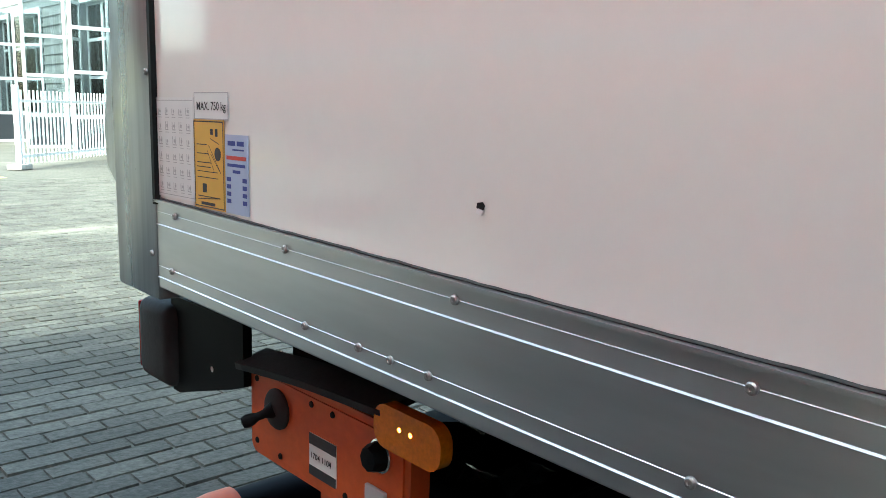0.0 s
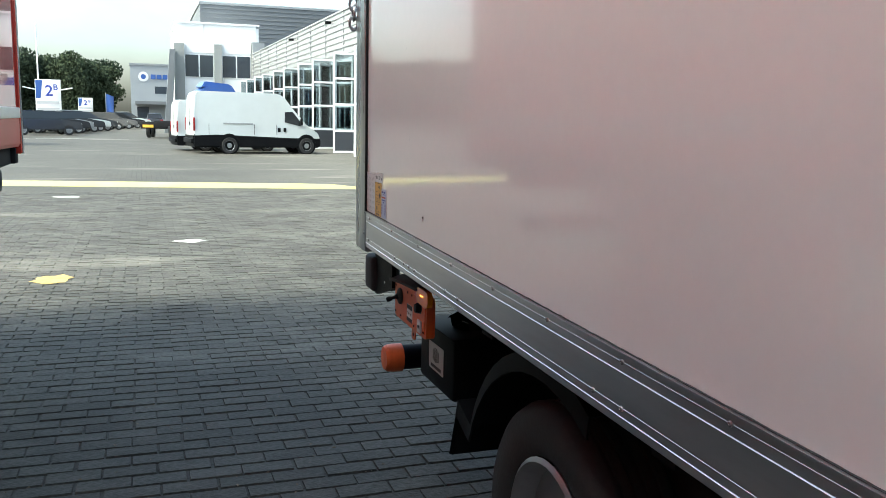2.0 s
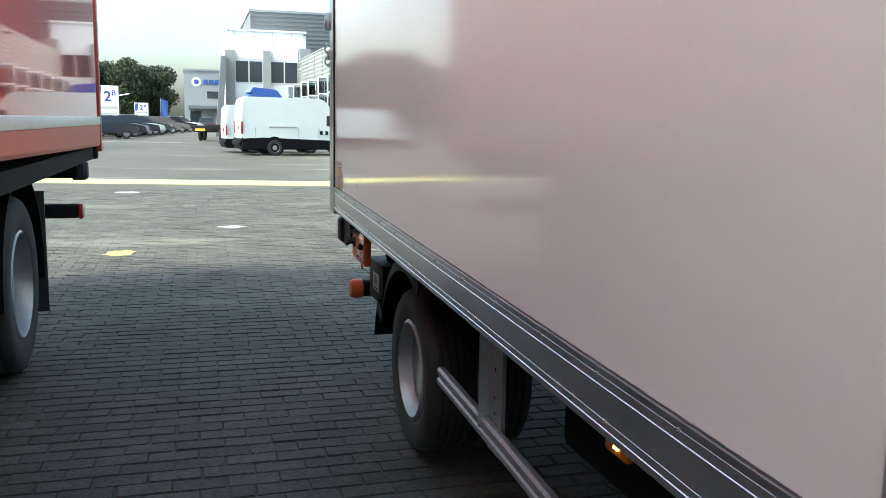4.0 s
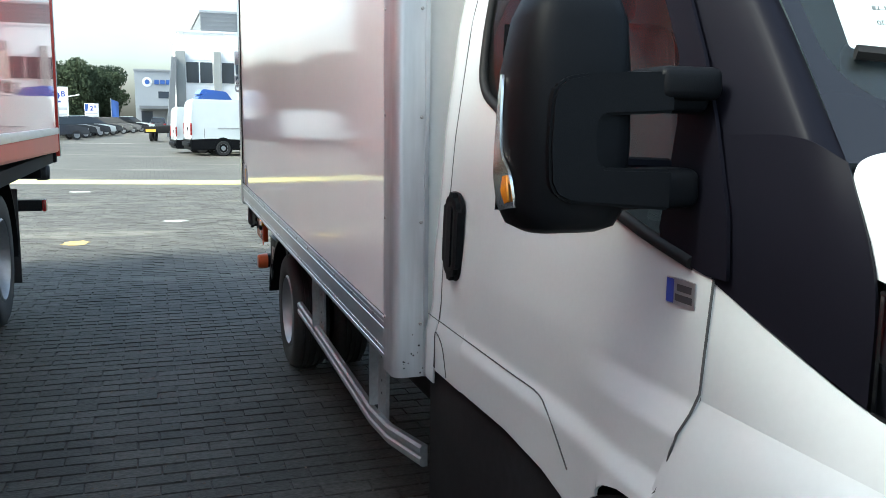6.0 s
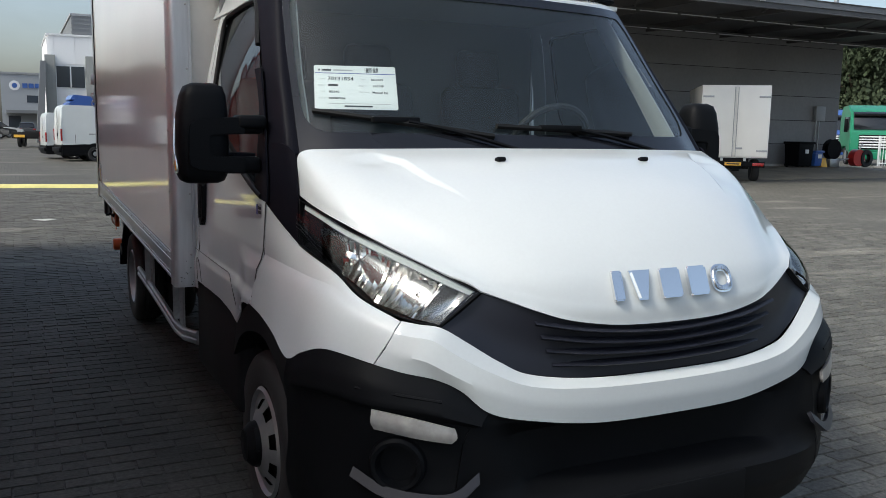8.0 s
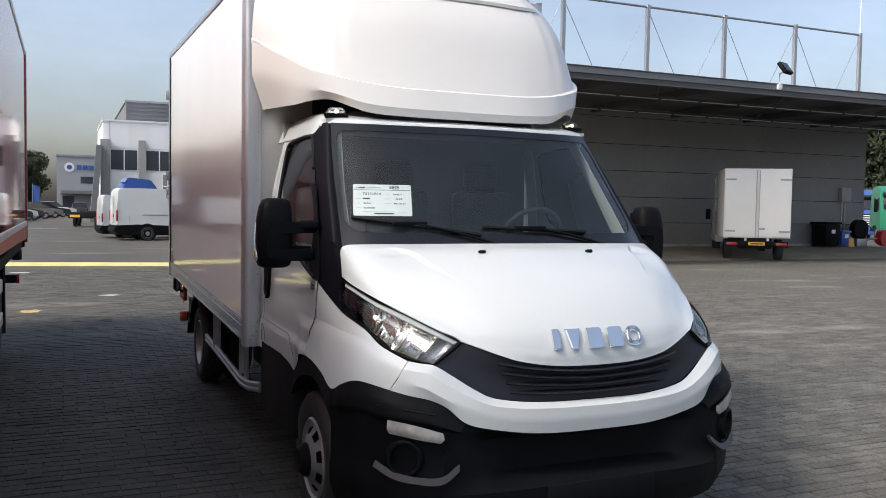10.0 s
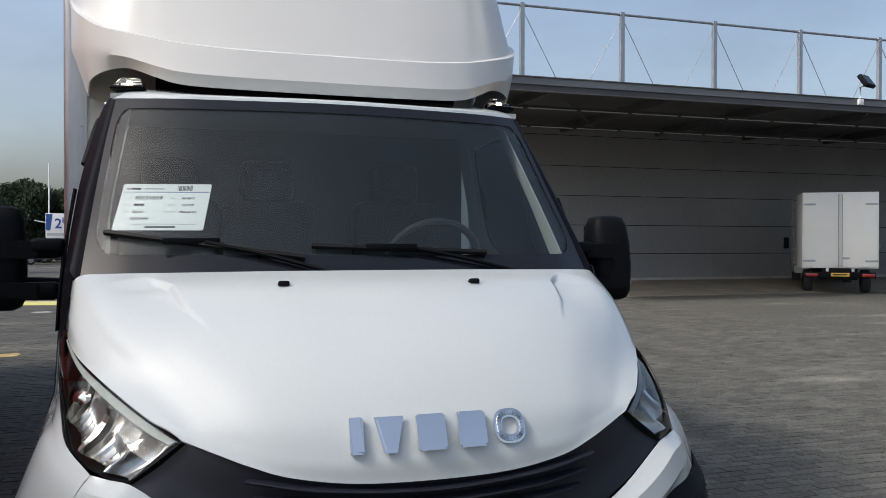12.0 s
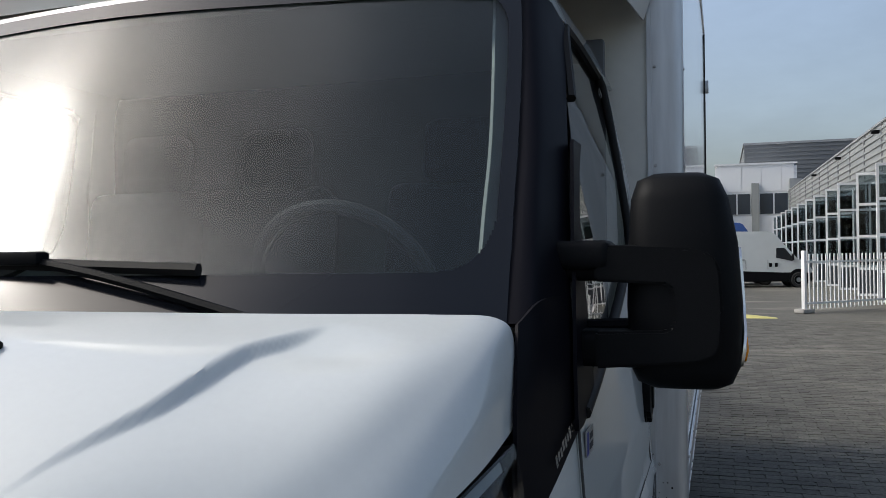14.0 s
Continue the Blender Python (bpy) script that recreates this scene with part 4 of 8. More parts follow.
# wipers
def wiper(name, a, b, pivot, label):
    def on(x, z):
        ax = min(abs(x), 0.86)
        rows = [np.array([p for p in r]) for r in ws_rows]
        ys = [float(np.interp(ax, r[:, 0], r[:, 1])) for r in rows]
        return float(np.interp(z, [1.495, 1.66, 1.82, 1.985, 2.15], ys)) - 0.02
    arm = [(x, on(x, z) - 0.012, z) for x, z in (pivot, ((pivot[0] * 0.4 + (a[0] + b[0]) * 0.3), (pivot[1] * 0.4 + (a[1] + b[1]) * 0.3) + 0.012), ((a[0] + b[0]) / 2, (a[1] + b[1]) / 2 + 0.008))]
    w = part(name, tube_bm(catmull(arm, 8), 0.008, 6), M["black"], truck, label, m=CAB)
    blade = [(a[0] + (b[0] - a[0]) * t, on(a[0] + (b[0] - a[0]) * t, a[1] + (b[1] - a[1]) * t), a[1] + (b[1] - a[1]) * t) for t in np.linspace(0, 1, 8)]
    part("wiper_blade", tube_bm(blade, 0.011, 6), M["seal"], w)
    mid = blade[3]
    part("wiper_clip", box_bm(mid[0] - 0.09, mid[0] + 0.09, mid[1] - 0.02, mid[1] + 0.01, mid[2] - 0.004, mid[2] + 0.018, 0.006), M["black"], w, m=None)
    return w


wiper("wiper", (-0.815, 1.645), (-0.20, 1.565), (-0.06, 1.50), "black windscreen wiper")
wiper("wiper", (-0.175, 1.602), (0.44, 1.580), (0.60, 1.50), "black windscreen wiper")

# -- pillars, roof and header
def pillar(side):
    g = loft([[(0.882, 0.098, 1.498), (0.864, 0.225, 1.66), (0.845, 0.357, 1.82), (0.795, 0.615, 2.152)],
              [(0.912, 0.105, 1.50), (0.893, 0.230, 1.66), (0.871, 0.362, 1.82), (0.816, 0.625, 2.15)],
              [(0.925, 0.14, 1.515), (0.907, 0.265, 1.67), (0.886, 0.395, 1.83), (0.836, 0.66, 2.14)],
              [(0.945, 0.285, 1.53), (0.930, 0.375, 1.68), (0.910, 0.48, 1.84), (0.868, 0.71, 2.08)]], 18, 12)
    return sided(g, side)


two("pillar", pillar, M["pillar"], "black windscreen pillar", thick=0.008, smooth=50)
roof_rows = [
    [(0, 0.424, 2.138), (0.45, 0.475, 2.139), (0.64, 0.527, 2.142), (0.772, 0.592, 2.147), (0.812, 0.615, 2.146), (0.838, 0.665, 2.138)],
    [(0, 0.450, 2.158), (0.45, 0.50, 2.160), (0.64, 0.556, 2.166), (0.765, 0.640, 2.178), (0.815, 0.685, 2.165), (0.858, 0.71, 2.10)],
    [(0, 0.60, 2.185), (0.45, 0.65, 2.188), (0.64, 0.70, 2.20), (0.765, 0.79, 2.215), (0.82, 0.80, 2.185), (0.868, 0.80, 2.09)],
    [(0, 1.1, 2.28), (0.45, 1.1, 2.28), (0.64, 1.1, 2.27), (0.765, 1.1, 2.235), (0.82, 1.1, 2.195), (0.868, 1.1, 2.09)],
    [(0, 1.55, 2.28), (0.45, 1.55, 2.28), (0.64, 1.55, 2.27), (0.765, 1.55, 2.235), (0.82, 1.55, 2.195), (0.868, 1.55, 2.09)],
]
part("cab_roof", sheet_bm(both_sides(loft(roof_rows, 24, 22))), M["white"], truck, "white cab roof", m=CAB, thick=0.01, smooth=50)
for side in (-1, 1):
    at_lamp = CAB @ pose(side * 0.752, 0.660, 2.180, -14, 0, side * 20)
    foot = prism_bm([(-0.068, -0.042), (0.068, -0.042), (0.060, 0.05), (-0.060, 0.05)], 0.014)
    bmesh.ops.bevel(foot, geom=foot.edges[:], offset=0.006, segments=2, affect="EDGES")
    lampb = part("roof_lamp", foot, M["black"], truck, "small lit roof marker lamp on a black foot", m=at_lamp)
    def dome(k, lift):
        bm = bmesh.new()
        lo = [bm.verts.new((x * k, y * k, 0.012)) for x, y in ((-0.060, -0.036), (0.060, -0.036), (0.054, 0.044), (-0.054, 0.044))]
        hi = [bm.verts.new((x * k, y * k, lift)) for x, y in ((-0.040, -0.020), (0.040, -0.020), (0.036, 0.036), (-0.036, 0.036))]
        bm.faces.new(hi)
        for a in range(4):
            bm.faces.new((lo[a], lo[(a + 1) % 4], hi[(a + 1) % 4], hi[a]))
        bmesh.ops.bevel(bm, geom=[e for e in bm.edges if len(e.link_faces) == 2], offset=0.008, segments=3, affect="EDGES")
        return bm
    part("lamp_reflector", box_bm(-0.042, 0.042, 0.004, 0.034, 0.012, 0.044, 0.006), M["lampback"], lampb, "silver reflector")
    cover = part("lamp_lens", dome(1.0, 0.056), M["lens"], lampb, "clear lamp lens")
    cover.visible_shadow = False
    part("bulb", lathe_bm([(0.0, 0.012), (0.010, 0.008), (0.013, 0.0), (0.010, -0.008), (0.0, -0.012)], 12, "Z"), M["lamp_white"], lampb, "warm glowing bulb", m=pose(0, -0.012, 0.031))

# -- doors
Y_FRONT = ((0.80, 0.63), (0.885, 0.5), (0.921, 0.42), (0.944, 0.322), (1.043, 0.292), (1.149, 0.254), (1.335, 0.250), (1.42, 0.262), (1.60, 0.33), (1.84, 0.485), (2.08, 0.715), (2.2, 0.8))
Y_REAR = ((0.84, 1.468), (0.97, 1.453), (1.375, 1.408), (1.70, 1.372), (2.08, 1.325), (2.2, 1.31))
Y_BACK = ((0.80, 1.578), (0.98, 1.556), (1.0, 1.55), (1.37, 1.512), (1.71, 1.487), (2.17, 1.45))


def at(table, z):
    return float(np.interp(z, [a for a, _ in table], [b for _, b in table]))


def bulge(y, z):
    """The flare of the door towards the wheel."""
    k = max(0.0, min(1.0, (0.66 - y) / 0.26))
    return 0.021 * k * k * (3 - 2 * k) * max(0.0, min(1.0, (1.128 - z) / 0.055))


def side_sheet(zlo, zhi, ylo, yhi, nu=24, nv=16, lift=0.0):
    """A sheet of the cab's flank between two lines of height, over a stretch of length."""
    g = []
    for v in np.linspace(0, 1, nv):
        row = []
        for u in np.linspace(0, 1, nu):
            y = ylo + (yhi - ylo) * u
            z = zlo(y) + (zhi(y) - zlo(y)) * v
            row.append((side_x(z) + bulge(y, z) + lift, y, z))
        g.append(row)
    return np.array(g)


SILL = ((0.26, 1.318), (0.40, 1.345), (0.62, 1.405), (0.86, 1.478), (1.0, 1.525), (1.10, 1.558), (1.20, 1.612), (1.255, 1.68), (1.27, 1.80), (1.57, 1.80))
BOTTOM = ((0.26, 0.938), (0.36, 0.934), (0.5, 0.885), (0.63, 0.805), (0.75, 0.832), (0.95, 0.848), (1.57, 0.843))


def line(table):
    return lambda y: float(np.interp(y, [a for a, _ in table], [b for _, b in table]))


def door_panel(side):
    g = side_sheet(line(BOTTOM), line(SILL), 0.27, 1.25, 56, 60)
    for j in range(g.shape[0]):
        for i in range(g.shape[1]):
            z, y = g[j, i, 2], g[j, i, 1]
            yf = at(Y_FRONT, z)
            g[j, i, 1] = max(y, 0.0) if y > 0.5 else yf + (y - 0.27) * (0.5 - yf) / 0.23
    return sided(g, side)


def door_back(side):
    g = []
    for z in np.linspace(0.843, 2.09, 40):
        y0 = 1.248 if z < 1.68 else (float(np.interp(z, (1.68, 1.8, 2.0, 2.09), (1.257, 1.27, 1.245, 1.225))))
        y1 = at(Y_REAR, z) - 0.004
        g.append([(side_x(z), y0 + (y1 - y0) * u, z) for u in np.linspace(0, 1, 8)])
    return sided(np.array(g), side)


def rear_panel(side):
    g = []
    for z in np.linspace(0.80, 2.17, 40):
        y0, y1 = at(Y_REAR, z) + 0.004, at(Y_BACK, z)
        g.append([(side_x(z) - 0.02 * max(0, u - 0.6), y0 + (y1 - y0) * u, z) for u in np.linspace(0, 1, 6)])
    return sided(np.array(g), side)


GLASS_TOP = ((0.30, 1.50), (0.42, 1.72), (0.55, 1.90), (0.70, 2.065), (0.80, 2.085), (1.205, 2.085), (1.275, 2.06))


def door_glass(side):
    return sided(side_sheet(line(SILL), line(GLASS_TOP), 0.30, 1.257, 26, 10, -0.006), side)


doors = two("door", door_panel, M["white"], "white cab door", thick=0.005, smooth=25)
for side, door in zip((-1, 1), doors):
    part("door_back", door_back(side), M["white"], door, thick=0.005, smooth=40)
    glass = part("door_window", door_glass(side), M["sideglass"], door, "tinted door window", smooth=60)
    glass.visible_shadow = False
    edge = [(side * (side_x(z) + 0.002), y, z) for y, z in [(y, line(SILL)(y) + 0.012) for y in np.linspace(0.30, 1.235, 22)] + [(1.263, 1.75), (1.265, 1.88), (1.25, 2.0), (1.225, 2.065)]]
    part("window_seal", tube_bm(catmull(edge[::3] + edge[-1:], 60), 0.0115, 8), M["seal"], door, "black rubber window seal", smooth=60)
    top = [(side * (side_x(z) + 0.002), y, z) for y, z in ((1.225, 2.068), (1.0, 2.085), (0.8, 2.085), (0.70, 2.06), (0.55, 1.895))]
    part("window_seal", tube_bm(catmull(top, 18), 0.010, 6), M["seal"], door)
    hd = rounded(0.110, 0.236, 0.044, 8)
    hb = prism_bm(hd, 0.020)
    bmesh.ops.bevel(hb, geom=[e for e in hb.edges if all(v.co.z > 0.019 for v in e.verts)], offset=0.012, segments=4, affect="EDGES")
    turn = Matrix.Rotation(radians(90), 4, "Z") @ Matrix.Rotation(radians(90), 4, "X")
    if side < 0:
        turn = Matrix.Rotation(radians(-90), 4, "Z") @ Matrix.Rotation(radians(90), 4, "X")
    handle = part("door_handle", hb, M["black"], door, "black plastic door handle", m=Matrix.Translation((side * 0.969, 1.335, 1.243)) @ turn @ pose(0, 0, 0, 0, 0, -5 * side * -1))
    well = part("handle_well", prism_bm(rounded(0.070, 0.185, 0.030, 6), 0.001), M["seal"], handle, m=pose(0, 0, 0.0196))
    part("handle_grip", prism_bm(rounded(0.030, 0.165, 0.013, 5), 0.006), M["black"], handle, m=pose(0.006, 0, 0.0196))
    dots = prism_bm(rounded(0.075, 0.042, 0.003), 0.002)
    bd = part("dealer_badge", dots, M["steel"], door, "small silver and blue sticker", m=Matrix.Translation((side * 0.9665, 0.322, 1.288)) @ turn)
    part("badge_print", bars_bm([(-0.036, -0.016, -0.019, 0.019)], 0.0026), M["blue_ink"], bd)
    part("badge_print", bars_bm([(-0.008, 0.03, 0.002, 0.013), (-0.012, 0.032, -0.014, -0.003)], 0.0026), M["ink"], bd)
    # the seam of the filler flap low on the door's rear
    flap = [(side * (side_x(z) + 0.001), y, z) for y, z in ((1.455, 0.85), (1.452, 0.945), (1.43, 0.955), (1.385, 0.925), (1.355, 0.85))]
    part("flap_seam", tube_bm(catmull(flap, 14), 0.0015, 5), M["gap"], door)
    crease = [(side * (side_x(z) + bulge(y, z) + 0.001), y, z) for y, z in ((1.545, 0.988), (1.2, 0.985), (0.95, 0.983), (0.80, 0.982), (0.74, 0.965), (0.694, 0.935), (0.634, 0.878))]
    part("door_crease", tube_bm(catmull(crease, 20), 0.0017, 5), M["gap"], door)
    # the seam round the door
    seam = [(side * (side_x(z) + bulge(at(Y_FRONT, z), z) - 0.001), at(Y_FRONT, z), z) for z in np.linspace(0.94, 1.32, 12)]
    part("door_seam", tube_bm(seam, 0.0024, 5), M["gap"], door)
    seam = [(side * (side_x(z) - 0.001), at(Y_REAR, z), z) for z in np.linspace(0.85, 2.09, 20)]
    part("door_seam", tube_bm(seam, 0.0017, 5), M["gap"], door)
def sail(side):
    """Black corner plate that carries the mirror, along the door's front edge."""
    g = []
    for z, back in ((1.325, 0.262), (1.345, 0.372), (1.358, 0.386), (1.382, 0.392), (1.42, 0.385), (1.55, 0.372), (1.65, 0.39), (1.74, 0.45), (1.80, 0.51)):
        y0 = at(Y_FRONT, z) - 0.035
        g.append([(side_x(z) + 0.0055, y0 + (max(back, y0 + 0.004) - y0) * u, z) for u in (0, 0.5, 1)])
    return sided(np.array(g), side)


for side, door in zip((-1, 1), doors):
    part("mirror_sail", sail(side), M["pillar"], door, "black plastic mirror corner plate", thick=0.006)
two("cab_rear_panel", rear_panel, M["white"], "white rear corner of the cab", thick=0.005, smooth=40)
part("cab_back", box_bm(-0.86, 0.86, 1.42, 1.45, 0.75, 2.22, 0.01), M["cablining"], truck, "dark grey cab rear wall", m=CAB)
two("rocker", lambda s: box_bm(*((-0.97, -0.86) if s < 0 else (0.86, 0.97)), 0.68, 1.57, 0.40, 0.846, 0.03), M["dark"], "black sill below the door")
part("cab_floor", box_bm(-0.9, 0.9, 0.0, 1.56, 0.62, 0.70), M["dark"], truck, m=CAB)
part("engine_bay", box_bm(-0.62, 0.62, -0.60, 0.02, 0.55, 1.02, 0.05), M["dark"], truck, m=CAB)
part("bulkhead", box_bm(-0.86, 0.86, 0.02, 0.05, 0.62, 1.38, 0.01), M["dark"], truck, m=CAB)

# -- cab interior
dash = part("dashboard", sheet_bm(both_sides(loft([[(0, -0.05, 1.47), (0.5, 0.0, 1.47), (0.84, 0.12, 1.46)], [(0, 0.14, 1.50), (0.5, 0.16, 1.50), (0.84, 0.22, 1.48)],
                                                   [(0, 0.36, 1.50), (0.5, 0.36, 1.49), (0.86, 0.36, 1.46)], [(0, 0.42, 1.42), (0.5, 0.42, 1.42), (0.86, 0.42, 1.40)], [(0, 0.40, 1.0), (0.5, 0.40, 1.0), (0.86, 0.40, 1.0)]], 12, 16))),
            M["trim"], truck, "dark grey dashboard", m=CAB, thick=0.01)
part("steering_wheel", lathe_bm([(0.2 + 0.016 * math.cos(a), 0.016 * math.sin(a)) for a in np.linspace(0, 2 * math.pi, 9)], 36, "Z"), M["trim"], truck, "dark steering wheel", m=CAB @ pose(0.42, 0.56, 1.52, -62))
part("steering_hub", box_bm(-0.19, 0.19, -0.05, 0.05, -0.03, 0.01, 0.02), M["trim"], truck, m=CAB @ pose(0.42, 0.56, 1.52, -62))


def cushion(w, d, h):
    return box_bm(-w / 2, w / 2, -d / 2, d / 2, -h / 2, h / 2, 0.05, 3)


for x in (-0.60, -0.16, 0.46):
    part("seat", cushion(0.44, 0.5, 0.16), M["seat"], truck, "dark cloth cab seat", m=CAB @ pose(x, 0.98, 1.12))
    part("seat_back", cushion(0.44, 0.13, 0.66), M["seat"], truck, "dark cloth seat back", m=CAB @ pose(x, 1.24, 1.48, -10))
    part("headrest", cushion(0.25, 0.09, 0.2), M["seat"], truck, "dark headrest", m=CAB @ pose(x, 1.32, 1.90, -8))
part("headliner", box_bm(-0.82, 0.82, 0.62, 1.55, 2.15, 2.17), M["headliner"], truck, m=CAB)
two("pillar_lining", lambda s: sided(loft([[(0.832, 0.125, 1.50), (0.814, 0.247, 1.66), (0.795, 0.377, 1.82), (0.745, 0.61, 2.13)], [(0.838, 0.21, 1.50), (0.822, 0.33, 1.66), (0.803, 0.46, 1.82), (0.755, 0.69, 2.12)], [(0.862, 0.29, 1.50), (0.848, 0.41, 1.66), (0.832, 0.53, 1.82), (0.785, 0.74, 2.10)]], 12, 7), s), M["headliner"], "pale pillar lining", thick=0.006)

# -- door mirrors on twin arms
for side in (-1, 1):
    body = bmesh.new()
    for k, (z, w, d, o) in enumerate(((1.386, 0.11, 0.06, 0.0), (1.396, 0.15, 0.10, 0.0), (1.425, 0.176, 0.125, 0.0), (1.52, 0.182, 0.13, 0.0), (1.62, 0.172, 0.125, -0.002), (1.69, 0.155, 0.11, -0.006), (1.722, 0.13, 0.09, -0.008), (1.733, 0.08, 0.05, -0.008))):
        ring = []
        for t in range(20):
            a = 2 * math.pi * t / 20
            c, s = math.cos(a), math.sin(a)
            ring.append(body.verts.new((side * (1.14 + o) + w / 2 * math.copysign(abs(c) ** 0.55, c), 0.362 + d * 0.62 * math.copysign(abs(s) ** 0.6, s), z)))
        if k:
            for t in range(20):
                body.faces.new((last[t], last[(t + 1) % 20], ring[(t + 1) % 20], ring[t]))
        else:
            body.faces.new(ring[::-1])
        last = ring
    body.faces.new(last)
    mir = part("door_mirror", body, M["black"], truck, "black plastic door mirror on two arms", m=CAB @ pose(-0.02, 0, -0.008 if side > 0 else 0), smooth=50)
    for z0, z1, x0, x1 in ((1.560, 1.618, 0.935, 1.13), (1.421, 1.480, 0.945, 1.13)):
        arm = box_bm(*sorted((side * x0, side * x1)), 0.285, 0.365, z0, z1, 0.016, 3)
        part("mirror_arm", arm, M["black"], mir)
    # the cradle: a flat C let into the housing, its corners rounded
    cx = [(-0.08, 0.166), (0.06, 0.160), (0.090, 0.154), (0.106, 0.142), (0.112, 0.124), (0.115, 0.060), (0.112, 0.010), (0.102, -0.008), (0.080, -0.018), (-0.08, -0.031),
          (-0.08, 0.028), (0.028, 0.031), (0.037, 0.036), (0.041, 0.046), (0.041, 0.088), (0.037, 0.098), (0.028, 0.103), (-0.08, 0.108)]
    frame_bm = prism_bm([(side * x, z) for x, z in cx], 0.046, Matrix(((1, 0, 0, side * 1.085), (0, 0, 1, 0.2745), (0, 1, 0, 1.452), (0, 0, 0, 1))))
    bmesh.ops.recalc_face_normals(frame_bm, faces=frame_bm.faces[:])
    bmesh.ops.bevel(frame_bm, geom=frame_bm.edges[:], offset=0.004, segments=2, affect="EDGES", clamp_overlap=True)
    part("arm_cradle", frame_bm, M["black"], mir)
    part("arm_joint", box_bm(-0.052, 0.052, -0.055, 0.05, -0.024, 0.024, 0.014, 3), M["black"], mir, m=pose(side * 0.978, 0.325, 1.602))
    part("mirror_glass", sided(loft([[(1.07, 0.441, 1.41), (1.21, 0.441, 1.41)], [(1.075, 0.441, 1.69), (1.20, 0.441, 1.69)]], 2, 2), side), M["chrome"], mir, "mirror glass")
    strip = [[(1.229, 0.378, 1.612), (1.226, 0.392, 1.612)], [(1.233, 0.372, 1.55), (1.230, 0.394, 1.55)], [(1.235, 0.362, 1.50), (1.232, 0.395, 1.50)], [(1.235, 0.330, 1.470), (1.232, 0.395, 1.458)], [(1.229, 0.325, 1.425), (1.226, 0.388, 1.415)]]
    ind = part("indicator", sided(loft(strip, 5, 14), side), M["bowl"], mir, "clear side indicator lens", thick=0.004)
    bulb = [[(1.236, 0.338, 1.470), (1.236, 0.352, 1.468)], [(1.2375, 0.332, 1.45), (1.2375, 0.354, 1.446)], [(1.234, 0.336, 1.432), (1.233, 0.350, 1.428)]]
    part("indicator_bulb", sided(loft(bulb, 5, 7), side), M["amber"], mir, "amber bulb", thick=0.003)
    for y, z in ((0.33, 1.48),):
        part("arm_rod", tube_bm([(side * 0.95, y + 0.04, z), (side * 1.06, y + 0.04, z + 0.004)], 0.012), M["pillar"], mir)

# -- roof air deflector
fair_rows = [
    [(0, 0.560, 2.196), (0.35, 0.575, 2.200), (0.56, 0.620, 2.214), (0.66, 0.668, 2.246), (0.76, 0.745, 2.288), (0.85, 0.82, 2.285), (0.91, 0.95, 2.272), (0.935, 1.2, 2.282), (0.962, 1.565, 2.298)],
    [(0, 0.540, 2.240), (0.35, 0.555, 2.243), (0.56, 0.598, 2.258), (0.66, 0.640, 2.284), (0.765, 0.70, 2.322), (0.862, 0.79, 2.348), (0.930, 0.93, 2.386), (0.985, 1.2, 2.450), (1.034, 1.565, 2.515)],
    [(0, 0.575, 2.352), (0.35, 0.59, 2.356), (0.56, 0.632, 2.374), (0.66, 0.665, 2.392), (0.775, 0.715, 2.420), (0.878, 0.80, 2.458), (0.944, 0.94, 2.525), (0.995, 1.2, 2.615), (1.036, 1.565, 2.74)],
    [(0, 0.602, 2.362), (0.35, 0.617, 2.366), (0.56, 0.66, 2.384), (0.66, 0.692, 2.402), (0.77, 0.742, 2.431), (0.865, 0.826, 2.470), (0.930, 0.96, 2.537), (0.985, 1.21, 2.627), (1.035, 1.565, 2.748)],
    [(0, 0.685, 2.56), (0.35, 0.7, 2.56), (0.6, 0.74, 2.565), (0.685, 0.766, 2.57), (0.77, 0.8, 2.575), (0.87, 0.89, 2.59), (0.935, 1.03, 2.61), (0.985, 1.25, 2.66), (1.034, 1.565, 2.72)],
    [(0, 0.8, 2.8), (0.35, 0.815, 2.8), (0.6, 0.85, 2.8), (0.68, 0.876, 2.8), (0.76, 0.91, 2.8), (0.86, 1.0, 2.8), (0.92, 1.12, 2.82), (0.97, 1.3, 2.84), (1.03, 1.565, 2.86)],
    [(0, 0.98, 3.02), (0.35, 0.99, 3.02), (0.58, 1.02, 3.02), (0.65, 1.046, 3.015), (0.72, 1.08, 3.01), (0.82, 1.16, 3.0), (0.89, 1.26, 3.0), (0.94, 1.39, 3.0), (1.01, 1.565, 3.0)],
    [(0, 1.2, 3.14), (0.35, 1.205, 3.14), (0.55, 1.225, 3.14), (0.615, 1.244, 3.135), (0.68, 1.27, 3.13), (0.78, 1.33, 3.11), (0.85, 1.4, 3.1), (0.9, 1.48, 3.08), (0.96, 1.565, 3.08)],
    [(0, 1.565, 3.185), (0.35, 1.565, 3.185), (0.55, 1.565, 3.18), (0.615, 1.561, 3.175), (0.68, 1.565, 3.17), (0.78, 1.565, 3.155), (0.85, 1.565, 3.14), (0.9, 1.565, 3.12), (0.945, 1.565, 3.095)],
]
fair_grid = np.concatenate([loft(fair_rows[:4], 40, 13, True)[:-1], loft(fair_rows[3:], 40, 36)])
fairing = part("air_deflector", sheet_bm(both_sides(fair_grid)), M["fairing"], truck, "white fibreglass roof air deflector", m=CAB, thick=0.006, smooth=28)
